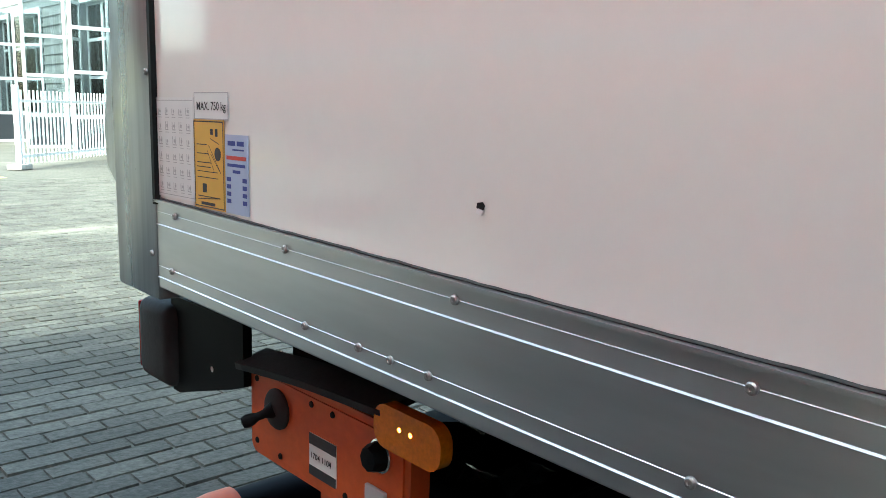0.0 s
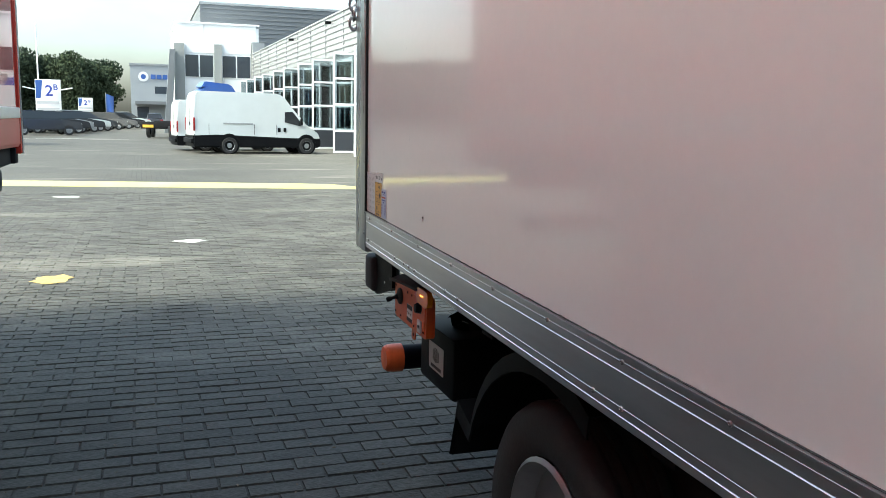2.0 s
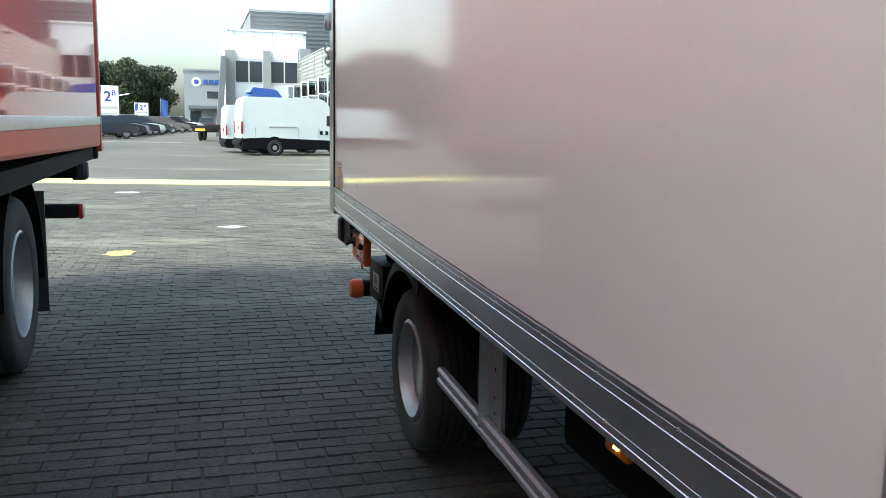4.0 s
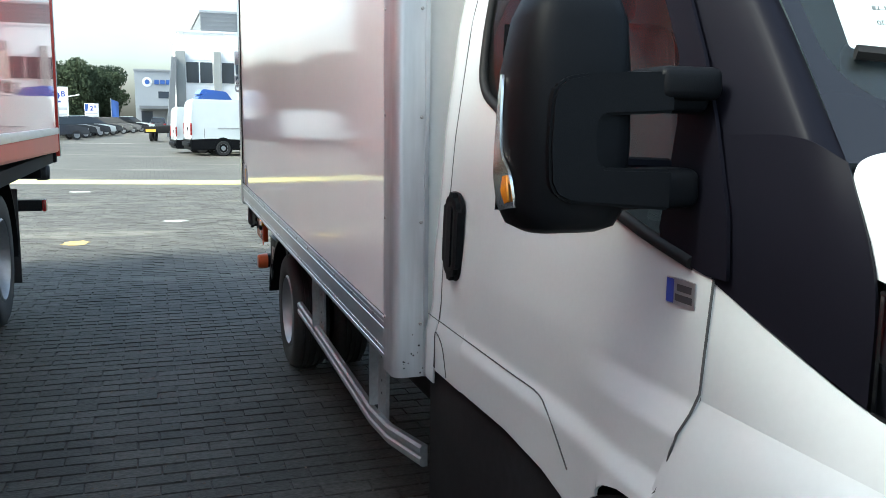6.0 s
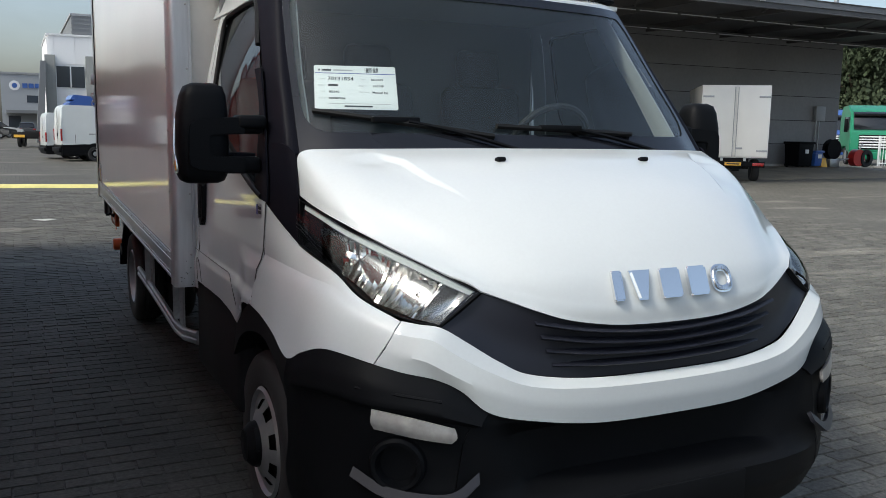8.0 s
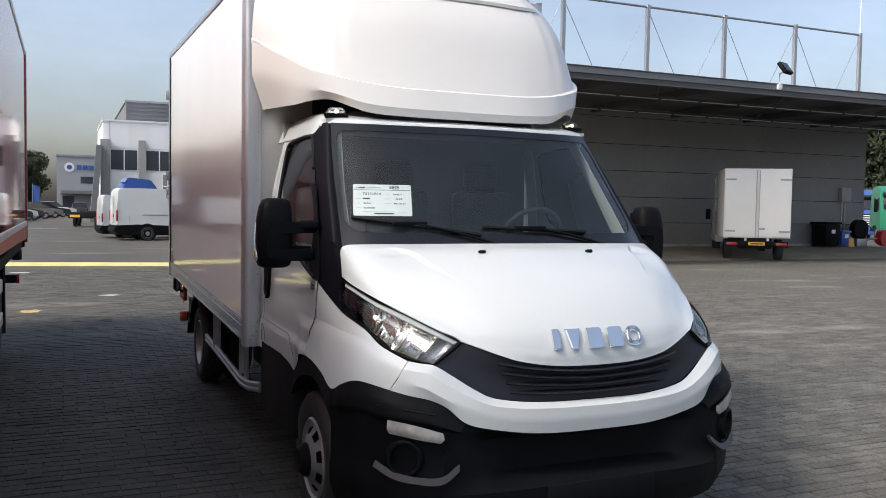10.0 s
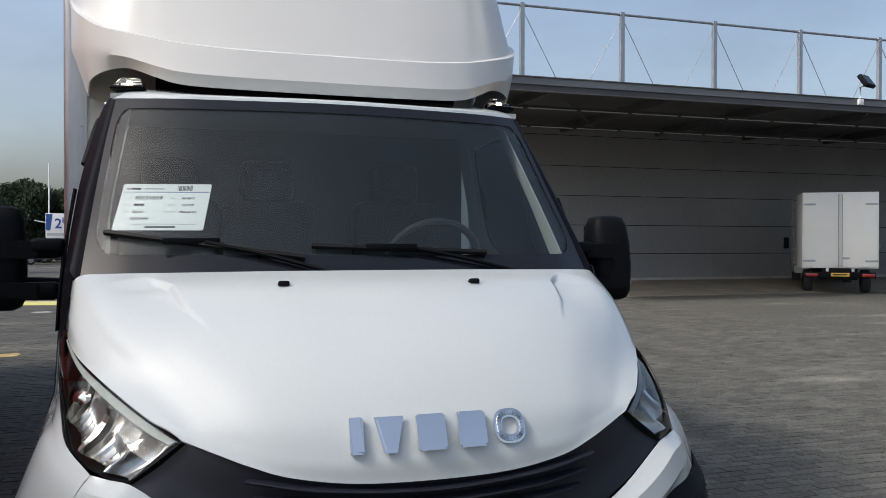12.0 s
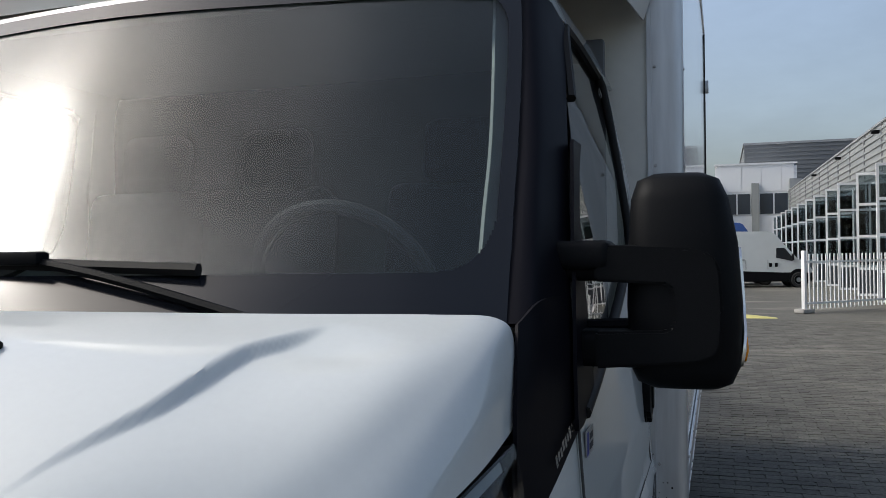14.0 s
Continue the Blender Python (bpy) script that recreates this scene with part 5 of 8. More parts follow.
# the shallow panel pressed into its brow
brow = loft([[(0, 0.905, 2.955), (0.35, 0.915, 2.955), (0.55, 0.94, 2.955), (0.66, 0.985, 2.965), (0.70, 1.02, 2.985)],
             [(0, 0.905, 2.975), (0.35, 0.915, 2.975), (0.55, 0.942, 2.975), (0.65, 0.99, 2.985), (0.69, 1.03, 3.0)]], 18, 4)
part("brow_rib", sheet_bm(both_sides(brow)), M["fairing"], fairing, thick=0.012)
# dark block added to fill the shaded gap under the deflector
roofgap = box_bm(-0.66, 0.66, 0.98, 1.5, 2.24, 2.40)
part("deflector_foot", roofgap, M["dark"], truck, m=CAB)


# -- the cargo box: floor line falls towards the cab
Y0, Y1, HX, HH = 1.60, 5.945, 1.066, 2.397


def floor_z(y):
    return 0.772 + (y - 1.62) * 0.0278


def sloped(bm):
    """Set a mesh built from the floor line upwards on that line."""
    for v in bm.verts:
        v.co.z += floor_z(v.co.y)
    return bm


def sloped_box(x0, x1, y0, y1, z0, z1, bevel=0.0):
    return sloped(box_bm(x0, x1, y0, y1, z0, z1, bevel))


def rail_profile():
    """Bottom rail in section: (out, up), with its pressed ridges."""
    pts = [(-0.02, 0.013), (0.003, 0.013), (0.004, 0.015), (0.004, 0.028)]
    return pts + [(0.004, 0.142), (0.0085, 0.1435), (0.0085, 0.1475), (-0.02, 0.1485)]


def rail(side):
    bm = bmesh.new()
    ends = []
    for y in (Y0 + 0.11, Y1 - 0.152):
        ends.append([bm.verts.new((side * (HX + o), y, floor_z(y) + u)) for o, u in rail_profile()])
    a, b = ends
    for i in range(len(a) - 1):
        bm.faces.new((a[i], a[i + 1], b[i + 1], b[i]))
    bm.faces.new(a)
    bm.faces.new(b[::-1])
    return bm


rivet_me = mesh_of("rivet", lathe_bm([(0.0054, 0.0), (0.005, 0.0022), (0.0036, 0.0036), (0.0018, 0.0038), (0.0014, 0.0026), (0.0, 0.0025)], 12, "X"), M["rivet"])
LOW = (5.742, 5.385, 5.28, 5.225, 5.165, 4.872, 4.773, 4.03, 3.93, 3.30, 3.20, 2.63, 2.55, 2.40, 2.05, 1.95, 1.80)


def rivet(parent, x, y, z, side):
    ob = new("rivet", rivet_me)
    ob.parent = parent
    ob.matrix_local = pose(x, y, z, random.uniform(0, 90), 0, 0 if side > 0 else 180)
    return ob


for side in (-1, 1):
    sp = part("side_panel", sloped_box(*sorted((side * (HX - 0.02), side * HX)), Y0 + 0.075, Y1 - 0.10, 0.135, HH - 0.06), M["panel"], truck, "glossy white composite side panel, slightly scuffed", smooth=0)
    br = part("bottom_rail", rail(side), M["alu"], truck, "ribbed aluminium bottom rail", smooth=0)
    for z, d, w in ((0.029, 0.0020, 0.0021), (0.0465, 0.0009, 0.0011), (0.1095, 0.0020, 0.0021), (0.129, 0.0009, 0.0011)):
        rb = bmesh.new()
        sec = [(0.0038, z), (0.004 + d * 0.8, z + w * 0.12), (0.004 + d, z + w * 0.35), (0.004 + d * 0.55, z + w * 0.75), (0.0038, z + w)]
        a_, b_ = [[rb.verts.new((side * (HX + o), y, floor_z(y) + u)) for o, u in sec] for y in (Y0 + 0.112, Y1 - 0.154)]
        for i in range(4):
            rb.faces.new((a_[i], a_[i + 1], b_[i + 1], b_[i]))
        rb.faces.new(a_)
        rb.faces.new(b_[::-1])
        part("ridge", rb, M["ridge"], br, "bright pressed ridge", smooth=60)
    bead = [(side * (HX + 0.001), y, floor_z(y) + 0.1495 + random.uniform(-0.0006, 0.0006)) for y in np.arange(Y0 + 0.12, Y1 - 0.16, 0.02)]
    part("sealant_bead", tube_bm(bead, 0.0018, 5), M["gap"], br, "grey sealant bead")
    for k in range(14):
        y = 5.726 - 0.2985 * k
        rivet(br, side * (HX + 0.005), y, floor_z(y) + 0.1295, side)
    for y in LOW:
        rivet(br, side * (HX + 0.005), y, floor_z(y) + 0.046, side)
    part("top_rail", sloped_box(*sorted((side * (HX - 0.05), side * (HX + 0.008))), Y0 + 0.02, Y1, HH - 0.065, HH, 0.008), M["alu"], truck, "aluminium roof rail")
    # front corner post: rounded section with a wide front flange
    bm = bmesh.new()
    sec = [(HX - 0.02, Y0 + 0.118), (HX + 0.006, Y0 + 0.118), (HX + 0.006, Y0 + 0.03)] + [(HX - 0.022 + 0.028 * math.cos(a), Y0 + 0.03 - 0.028 * math.sin(a)) for a in np.linspace(0.2, math.pi / 2, 6)] + [(HX - 0.084, Y0 + 0.002), (HX - 0.085, Y0 + 0.0), (HX - 0.098, Y0 + 0.0), (HX - 0.098, Y0 + 0.03)]
    rings = [[bm.verts.new((side * x, y, floor_z(Y0) + z)) for x, y in sec] for z in (-0.012, HH - 0.02)]
    for i in range(len(sec) - 1):
        bm.faces.new((rings[0][i], rings[0][i + 1], rings[1][i + 1], rings[1][i]))
    bm.faces.new(rings[0])
    bm.faces.new(rings[1])
    fp = part("front_post", bm, M["alu_post"], truck, "weathered aluminium front corner post", smooth=40)
    for k in range(8):
        z = 0.10 + 0.302 * k
        if z < HH - 0.1:
            rivet(fp, side * (HX + 0.006), Y0 + 0.10, floor_z(Y0) + z + 0.055, side)
            ob = new("rivet", rivet_me)
            ob.parent = fp
            ob.matrix_local = pose(side * (HX - 0.075), Y0 + 0.001, floor_z(Y0) + z + 0.05, 0, 0, -90)
    for k in range(14):
        z, y = floor_z(Y0) + random.uniform(-0.005, 0.12), Y0 + 0.0005
        s = random.uniform(0.0012, 0.0035)
        x = HX - random.uniform(0.02, 0.10)
        bmc = lathe_bm([(0, 0), (s, 0.0001)], 7, "Y")
        ob = part("paint_chip", bmc, M["dark"], fp, m=pose(side * x, y, z, 0, random.uniform(0, 90), 0))
    # rear post with its flange turned to the side
    rp = part("rear_post", sloped_box(*sorted((side * (HX - 0.06), side * (HX + 0.007))), Y1 - 0.155, Y1, -0.008, HH - 0.03, 0.006), M["alu_rear"], truck, "weathered aluminium rear corner post")
    part("post_seal", sloped_box(*sorted((side * (HX - 0.002), side * (HX + 0.0085))), Y1 - 0.159, Y1 - 0.150, 0.14, HH - 0.07), M["seal"], rp)
    for k in range(9):
        z = 0.06 + 0.29 * k - (0.02 if k % 2 else 0)
        if z < HH - 0.1:
            rivet(rp, side * (HX + 0.008), Y1 - 0.142, floor_z(Y1) + z, side)
    part("door_hinge", sloped_box(*sorted((side * (HX - 0.03), side * (HX + 0.03))), Y1, Y1 + 0.035, 1.02, 1.12, 0.006), M["steel"], rp, "steel door hinge")
    part("door_hinge", sloped_box(*sorted((side * (HX - 0.03), side * (HX + 0.03))), Y1, Y1 + 0.035, 1.9, 2.0, 0.006), M["steel"], rp)
    ch = [(side * (HX + 0.012), Y1 + 0.03, floor_z(Y1) + z) for z in (0.92, 0.885, 0.85)]
    for k, c in enumerate(ch):
        t = lathe_bm([(0.016 + 0.005 * math.cos(a), 0.005 * math.sin(a)) for a in np.linspace(0, 2 * math.pi, 7)], 14, "X" if k % 2 else "Y")
        for v in t.verts:
            v.co.z *= 1.5
        part("chain_link", t, M["steel"], rp, "hanging steel chain link", m=Matrix.Translation(c))
    # folded edge of the tail lift platform standing behind the box
    outline = [(0, 0.150), (0.055, 0.155), (0.085, 0.18), (0.092, 0.24), (0.062, 0.36), (0.028, 0.46), (0.022, 0.90), (0.0, 0.90)]
    lift = prism_bm(outline, 0.09, Matrix.Translation((side * (HX - 0.06) - 0.045, Y1 + 0.002, floor_z(Y1))) @ Matrix(((0, 0, 1, 0), (1, 0, 0, 0), (0, 1, 0, 0), (0, 0, 0, 1))))
    part("lift_edge", lift, M["alu_rear"], truck, "worn aluminium tail lift edge")
    part("lift_buffer", sloped_box(*sorted((side * (HX - 0.05), side * (HX - 0.01))), Y1 + 0.005, Y1 + 0.036, 0.0, 0.15, 0.012), M["rubber"], truck, "black rubber buffer")

part("box_roof", sloped_box(-HX, HX, Y0 + 0.02, Y1, HH - 0.02, HH - 0.004), M["panel"], truck, "white box roof")
part("box_front", sloped_box(-HX + 0.03, HX - 0.03, Y0 + 0.012, Y0 + 0.04, 0.0, HH - 0.02), M["cabwall"], truck, "pale box front wall")
part("roof_lip", sloped_box(-0.95, 0.95, Y0 - 0.01, Y0 + 0.03, HH - 0.03, HH + 0.012, 0.006), M["alu"], truck, "aluminium roof edge")
part("box_floor", sloped_box(-HX + 0.02, HX - 0.02, Y0 + 0.02, Y1 - 0.01, 0.0, 0.05), M["dark"], truck, "box floor")
for s in (-1, 1):
    part("rear_door", sloped_box(*sorted((s * 0.012, s * (HX - 0.07))), Y1 - 0.03, Y1 + 0.0, 0.12, HH - 0.07, 0.006), M["panel"], truck, "white rear cargo door")

# chipped hole and hairline scuffs in the side panel
hole = part("puncture", prism_bm([(-0.005, 0.001), (-0.003, -0.003), (0.003, -0.002), (0.005, 0.003), (0.002, 0.006), (-0.004, 0.005)], 0.0012,
            Matrix.Translation((-HX - 0.001, 5.102, 1.087)) @ Matrix.Rotation(radians(-90), 4, "Z") @ Matrix.Rotation(radians(90), 4, "X")), M["dark"], truck, "small punched hole in the panel")
part("puncture_lip", prism_bm([(-0.004, -0.004), (0.002, -0.006), (0.004, -0.0015), (-0.002, 0.0)], 0.003,
     Matrix.Translation((-HX - 0.001, 5.102, 1.087)) @ Matrix.Rotation(radians(-90), 4, "Z") @ Matrix.Rotation(radians(90), 4, "X")), M["paper"], hole)
for y, z, l, a in ((5.73, 2.35, 0.10, 35), (5.70, 2.38, 0.06, 20), (5.69, 2.0, 0.12, 12), (5.66, 1.97, 0.05, 8), (5.25, 1.32, 0.02, 60), (5.3, 1.6, 0.015, 40)):
    part("scuff", bars_bm([(-l / 2, l / 2, -0.0007, 0.0007)], 0.0), M["grey_ink"], truck, m=Matrix.Translation((-HX - 0.0012, y, z)) @ Matrix.Rotation(radians(-90), 4, "Z") @ Matrix.Rotation(radians(90), 4, "X") @ pose(0, 0, 0, 0, 0, a))

# stickers by the rear post
FLAT = Matrix.Rotation(radians(-90), 4, "Z") @ Matrix.Rotation(radians(90), 4, "X")   # print on the right flank: x runs towards the cab


def sticker(name, y0, y1, z0, z1, mat, label, lift=0.0012):
    st = part(name, prism_bm([(0, 0), (y1 - y0, 0), (y1 - y0, z1 - z0), (0, z1 - z0)], 0.0006), mat, truck, label,
              m=Matrix.Translation((-HX - lift, y1, z0)) @ FLAT)
    return st, y1 - y0, z1 - z0


def on_print(rects, mat, st, name="print"):
    part(name, bars_bm(rects, 0.0011), mat, st)


# picture chart: small drawings become plain marks
st, w, h = sticker("picture_sticker", 5.665, 5.785, 1.042, 1.185, M["decal_w"], "white sticker with rows of small pictograms")
rects, fine = [(0.003, 0.117, 0.0035, 0.0045), (0.003, 0.117, 0.1385, 0.1395)], []
for r in range(6):
    for c in range(5):
        x, y = 0.006 + c * 0.0225 + random.uniform(-0.001, 0.001), 0.012 + r * 0.0212
        tall, broad = random.uniform(0.008, 0.013), random.uniform(0.008, 0.014)
        rects += [(x, x + 0.0018, y, y + tall), (x, x + broad, y, y + 0.0014)]
        fine += [(x + 0.004, x + 0.004 + broad * 0.5, y + 0.004, y + 0.004 + tall * 0.35), (x + broad * 0.6, x + broad * 0.75, y + 0.002, y + tall)]
        fine.append((x, x + 0.012, y - 0.0035, y - 0.0026))
on_print(rects + fine, M["grey_ink"], st)
st, w, h = sticker("load_sticker", 5.567, 5.663, 1.156, 1.192, M["decal_w"], "white sticker reading MAX. 750 kg")
on_print([(0, w, 0, 0.0015), (0, w, h - 0.0015, h), (0, 0.0015, 0, h), (w - 0.0015, w, 0, h)], M["grey_ink"], st)
writing("writing", "MAX. 750 kg", 0.0155, M["ink"], st, pose(0.007, 0.0125, 0.0012), 0.0002)
st, w, h = sticker("diagram_sticker", 5.580, 5.668, 1.036, 1.156, M["decal_y"], "amber yellow load diagram sticker")
on_print([(0.002, w - 0.002, 0.1165, 0.118), (0.002, w - 0.002, 0.002, 0.0035), (0.002, 0.0035, 0.002, 0.118), (w - 0.0035, w - 0.002, 0.002, 0.118),
          (0.01, 0.04, 0.086, 0.0872), (0.01, 0.045, 0.074, 0.0752), (0.01, 0.05, 0.062, 0.0632), (0.01, 0.05, 0.056, 0.0572), (0.01, 0.07, 0.05, 0.051), (0.01, 0.07, 0.042, 0.043),
          (0.025, 0.037, 0.022, 0.034), (0.01, 0.075, 0.016, 0.0172), (0.05, 0.058, 0.100, 0.108), (0.064, 0.071, 0.098, 0.108), (0.02, 0.06, 0.005, 0.009)], M["ink"], st)
part("print", lathe_bm([(0.0, 0.0011), (0.009, 0.0011)], 16, "Z"), M["ink"], st, m=pose(0.07, 0.075, 0))
diag = bmesh.new()
for a, b in (((0.045, 0.086), (0.078, 0.05)), ((0.05, 0.075), (0.078, 0.05)), ((0.04, 0.08), (0.06, 0.05)), ((0.05, 0.095), (0.075, 0.088)), ((0.01, 0.012), (0.075, 0.0165))):
    d = Vector(b) - Vector(a)
    n = Vector((-d.y, d.x)).normalized() * 0.0005
    diag.faces.new([diag.verts.new((p.x, p.y, 0.0011)) for p in (Vector(a) - n, Vector(b) - n, Vector(b) + n, Vector(a) + n)])
part("print", diag, M["ink"], st)
st, w, h = sticker("inspection_sticker", 5.518, 5.578, 1.036, 1.138, M["decal_b"], "pale blue inspection sticker")
on_print([(0.008, 0.028, 0.088, 0.094), (0.032, 0.05, 0.088, 0.094), (0.02, 0.05, 0.082, 0.084)], M["blue_ink"], st)
on_print([(0.004, 0.055, 0.070, 0.075)], M["red_ink"], st)
on_print([(0.006, 0.053, 0.061, 0.065), (0.02, 0.04, 0.053, 0.057)] + [(x, x + 0.011, 0.042 - k * 0.0095, 0.0475 - k * 0.0095) for k in range(4) for x in (0.004, 0.045)], M["blue_ink"], st)

# -- under the box: chassis, guards, lift gear
for s in (-1, 1):
    part("chassis_rail", box_bm(*sorted((s * 0.38, s * 0.46)), 0.2, 5.75, 0.50, 0.72, 0.01), M["dark"], truck, "black chassis rail")
for y in (1.9, 2.6, 3.3, 4.0, 4.9, 5.6):
    part("cross_member", sloped_box(-0.93, 0.93, y - 0.04, y + 0.04, -0.10, 0.0), M["dark"], truck, "black cross member")
part("fuel_tank", box_bm(0.45, 0.85, 2.2, 3.4, 0.32, 0.68, 0.05), M["dark"], truck, "black tank")
part("under_tray", box_bm(-0.62, -0.40, 1.75, 3.6, 0.30, 0.66, 0.04), M["dark"], truck, "black undertray")
for side in (-1, 1):
    x = side * 0.965
    gp = [(x, 3.92, 0.475), (x, 3.2, 0.45), (x, 2.28, 0.405), (x * 0.995, 2.05, 0.415), (x * 0.985, 1.68, 0.475)]
    if side < 0:
        bm = bmesh.new()
        sec = [(-0.012, -0.035), (0.006, -0.035), (0.014, -0.026), (0.014, -0.010), (0.008, -0.004), (0.008, 0.004), (0.014, 0.010), (0.014, 0.026), (0.006, 0.035), (-0.012, 0.035)]
        rings = [[bm.verts.new((side * (abs(px) + o), py, pz + u)) for o, u in sec] for px, py, pz in gp]
        for a, b in zip(rings, rings[1:]):
            for i in range(len(sec)):
                j = (i + 1) % len(sec)
                bm.faces.new((a[i], a[j], b[j], b[i]))
        bm.faces.new(rings[0])
        bm.faces.new(rings[-1])
        guard = part("side_guard", bm, M["steel"], truck, "galvanised side guard rail on two posts", smooth=20)
    else:
        guard = part("side_guard", box_bm(x - 0.012, x + 0.012, 1.7, 3.9, 0.40, 0.47, 0.008), M["steel"], truck, "galvanised side guard rail on two posts")
    for y in (3.36, 2.19):
        pb = bmesh.new()
        zt = floor_z(y)
        add_box(pb, side * 0.945 - 0.006, side * 0.945 + 0.006, y - 0.06, y + 0.06, 0.39, zt)
        add_box(pb, *sorted((side * 0.945, side * 0.985)), y + 0.055, y + 0.062, 0.39 + 0.07, zt)
        post = part("guard_post", pb, M["steel"], guard)
        for z in (0.52, 0.57, 0.66):
            part("post_hole", lathe_bm([(0, 0), (0.006, 0.0005)], 8, "X"), M["dark"], post, m=pose(side * 0.9515, y, z, 0, 0, 0 if side > 0 else 180))
    mk = part("marker_lamp", box_bm(-0.012, 0.012, -0.05, 0.05, -0.026, 0.026, 0.011, 3), M["amber"], truck, "lit amber side marker lamp", m=pose(side * 1.0, 2.47, floor_z(2.47) - 0.035))
    part("bulb", box_bm(*sorted((side * 0.0122, side * 0.0155)), -0.02, 0.0, -0.005, 0.006), M["lamp_amber"], mk)
    # mudguard over the rear wheels
    arc = [(4.43 + 0.47 * math.cos(a), 0.36 + 0.47 * math.sin(a)) for a in np.linspace(radians(10), radians(120), 14)]
    arc = [(5.035, 0.36), (4.985, 0.55)] + [p for p in arc if p[1] > 0.5]
    g = np.array([[(0.50, y, min(z, floor_z(y) - 0.015)) for y, z in arc], [(0.985, y, min(z, floor_z(y) - 0.015)) for y, z in arc], [(0.99, y, min(z, floor_z(y) - 0.015) - 0.05 if z > 0.5 else z) for y, z in arc]])
    part("mudguard", sided(g, side), M["black"], truck, "black plastic mudguard", thick=0.006)

# rear lift housing and its buffer bar
hb = part("lift_housing", box_bm(-0.90, -0.45, 5.26, 5.62, 0.44, 0.655, 0.012), M["black"], truck, "black lift gear housing with a worn label")
lb = part("housing_label", prism_bm(rounded(0.155, 0.097, 0.004), 0.001), M["grey_ink"], hb, "worn grey maker's label", m=Matrix.Translation((-0.9006, 5.435, 0.549)) @ FLAT)
part("label_print", bars_bm([(-0.034 + 0.0075 * k, -0.029 + 0.0075 * k, -0.018 + 0.002 * abs(k - 4), 0.038 - 0.003 * abs(k - 4)) for k in range(9)] + [(-0.055, 0.055, -0.040, -0.028)], 0.0014), M["ink"], hb, m=Matrix.Translation((-0.9006, 5.435, 0.549)) @ FLAT)
part("housing_lid", box_bm(-0.906, -0.45, 5.254, 5.626, 0.652, 0.660, 0.003), M["pillar"], hb)
part("plastic_sheet", sheet_bm(np.array([[(-0.84 + 0.36 * u, 5.27 + 0.22 * v, 0.678 + 0.02 * math.sin(9 * u + 7 * v) + 0.015 * math.sin(23 * v)) for u in np.linspace(0, 1, 12)] for v in np.linspace(0, 1, 12)])), M["frit"], truck, "crumpled dark plastic cover")
part("underrun_bar", tube_bm([(-0.93, 5.92, 0.42), (0.93, 5.92, 0.42)], 0.051, 18), M["pillar"], truck, "dark blue underrun bar with orange ends")
for s in (-1, 1):
    cap = lathe_bm([(0.0, 0.034), (0.046, 0.032), (0.054, 0.022), (0.057, 0.0), (0.057, -0.04), (0.0, -0.04)], 24, "X")
    part("bar_end", cap, M["orange"], truck, "scuffed orange plastic end cap", m=pose(s * 0.926, 5.92, 0.42, 0, 0, 0 if s > 0 else 180))
    part("rear_bracket", prism_bm([(5.91, 0.86), (5.665, 0.86), (5.665, 0.760), (5.70, 0.748), (5.885, 0.695), (5.91, 0.695)], 0.015, Matrix(((0, 0, 1, s * 1.0 if s < 0 else 0.985), (1, 0, 0, 0), (0, 1, 0, 0), (0, 0, 0, 1)))), M["black"], truck, "black steel bracket")
    bl = part("rear_bumper_block", box_bm(*sorted((s * 0.90, s * 1.02)), 5.885, 6.012, 0.700, 0.845, 0.022, 3), M["rubber"], truck, "black lamp block with a red lens edge")
    part("lamp_edge", box_bm(*sorted((s * 0.91, s * 1.012)), 6.012, 6.023, 0.712, 0.833, 0.004), M["redlens"], bl)
part("bracket_hole", lathe_bm([(0, 0), (0.005, 0.0005)], 8, "X"), M["decal_w"], truck, m=pose(-1.0005, 5.764, 0.765, 0, 0, 180))

# orange control panel of the tail lift
cp = part("control_panel", prism_bm(rounded(0.375, 0.140, 0.018, 4), 0.03), M["orange"], truck, "orange lift control panel with a toggle switch", m=Matrix.Translation((-0.957, 5.478, 0.728)) @ FLAT @ pose(0, 0, 0, 0, 0, -1))
inner = prism_bm(rounded(0.352, 0.118, 0.014, 4), 0.004, pose(0, 0, 0.029))
part("panel_face", inner, M["orange"], cp)
for x, y in ((-0.165, -0.048), (-0.10, -0.052), (0.06, -0.052), (0.165, -0.048), (-0.02, 0.05), (0.03, 0.05), (-0.165, 0.048)):
    part("screw", lathe_bm([(0.005, 0.0), (0.004, 0.002), (0, 0.0025)], 8, "Z"), M["dark"], cp, m=pose(x, y, 0.033))
part("switch_boot", lathe_bm([(0.030, 0.0), (0.030, 0.004), (0.026, 0.008), (0.018, 0.011), (0.0, 0.012)], 20, "Z"), M["rubber"], cp, "round black rubber boot", m=pose(-0.106, 0.018, 0.033))
part("toggle_switch", lathe_bm([(0.013, 0.0), (0.010, 0.008), (0.0065, 0.014), (0.006, 0.024), (0.009, 0.032), (0.010, 0.039), (0.008, 0.046), (0, 0.048)], 14, "Z"), M["black"], cp, "black rubber toggle switch", m=pose(-0.106, 0.018, 0.041, 20, -24, 0))
part("key_knob", lathe_bm([(0.019, 0.0), (0.019, 0.012), (0.015, 0.022), (0, 0.023)], 8, "Z"), M["black"], cp, "black rotary knob", m=pose(0.135, 0.030, 0.033))
part("knob_ring", lathe_bm([(0.0215, 0.0), (0.0215, 0.004), (0.019, 0.005)], 20, "Z"), M["chrome"], cp, m=pose(0.135, 0.030, 0.033))
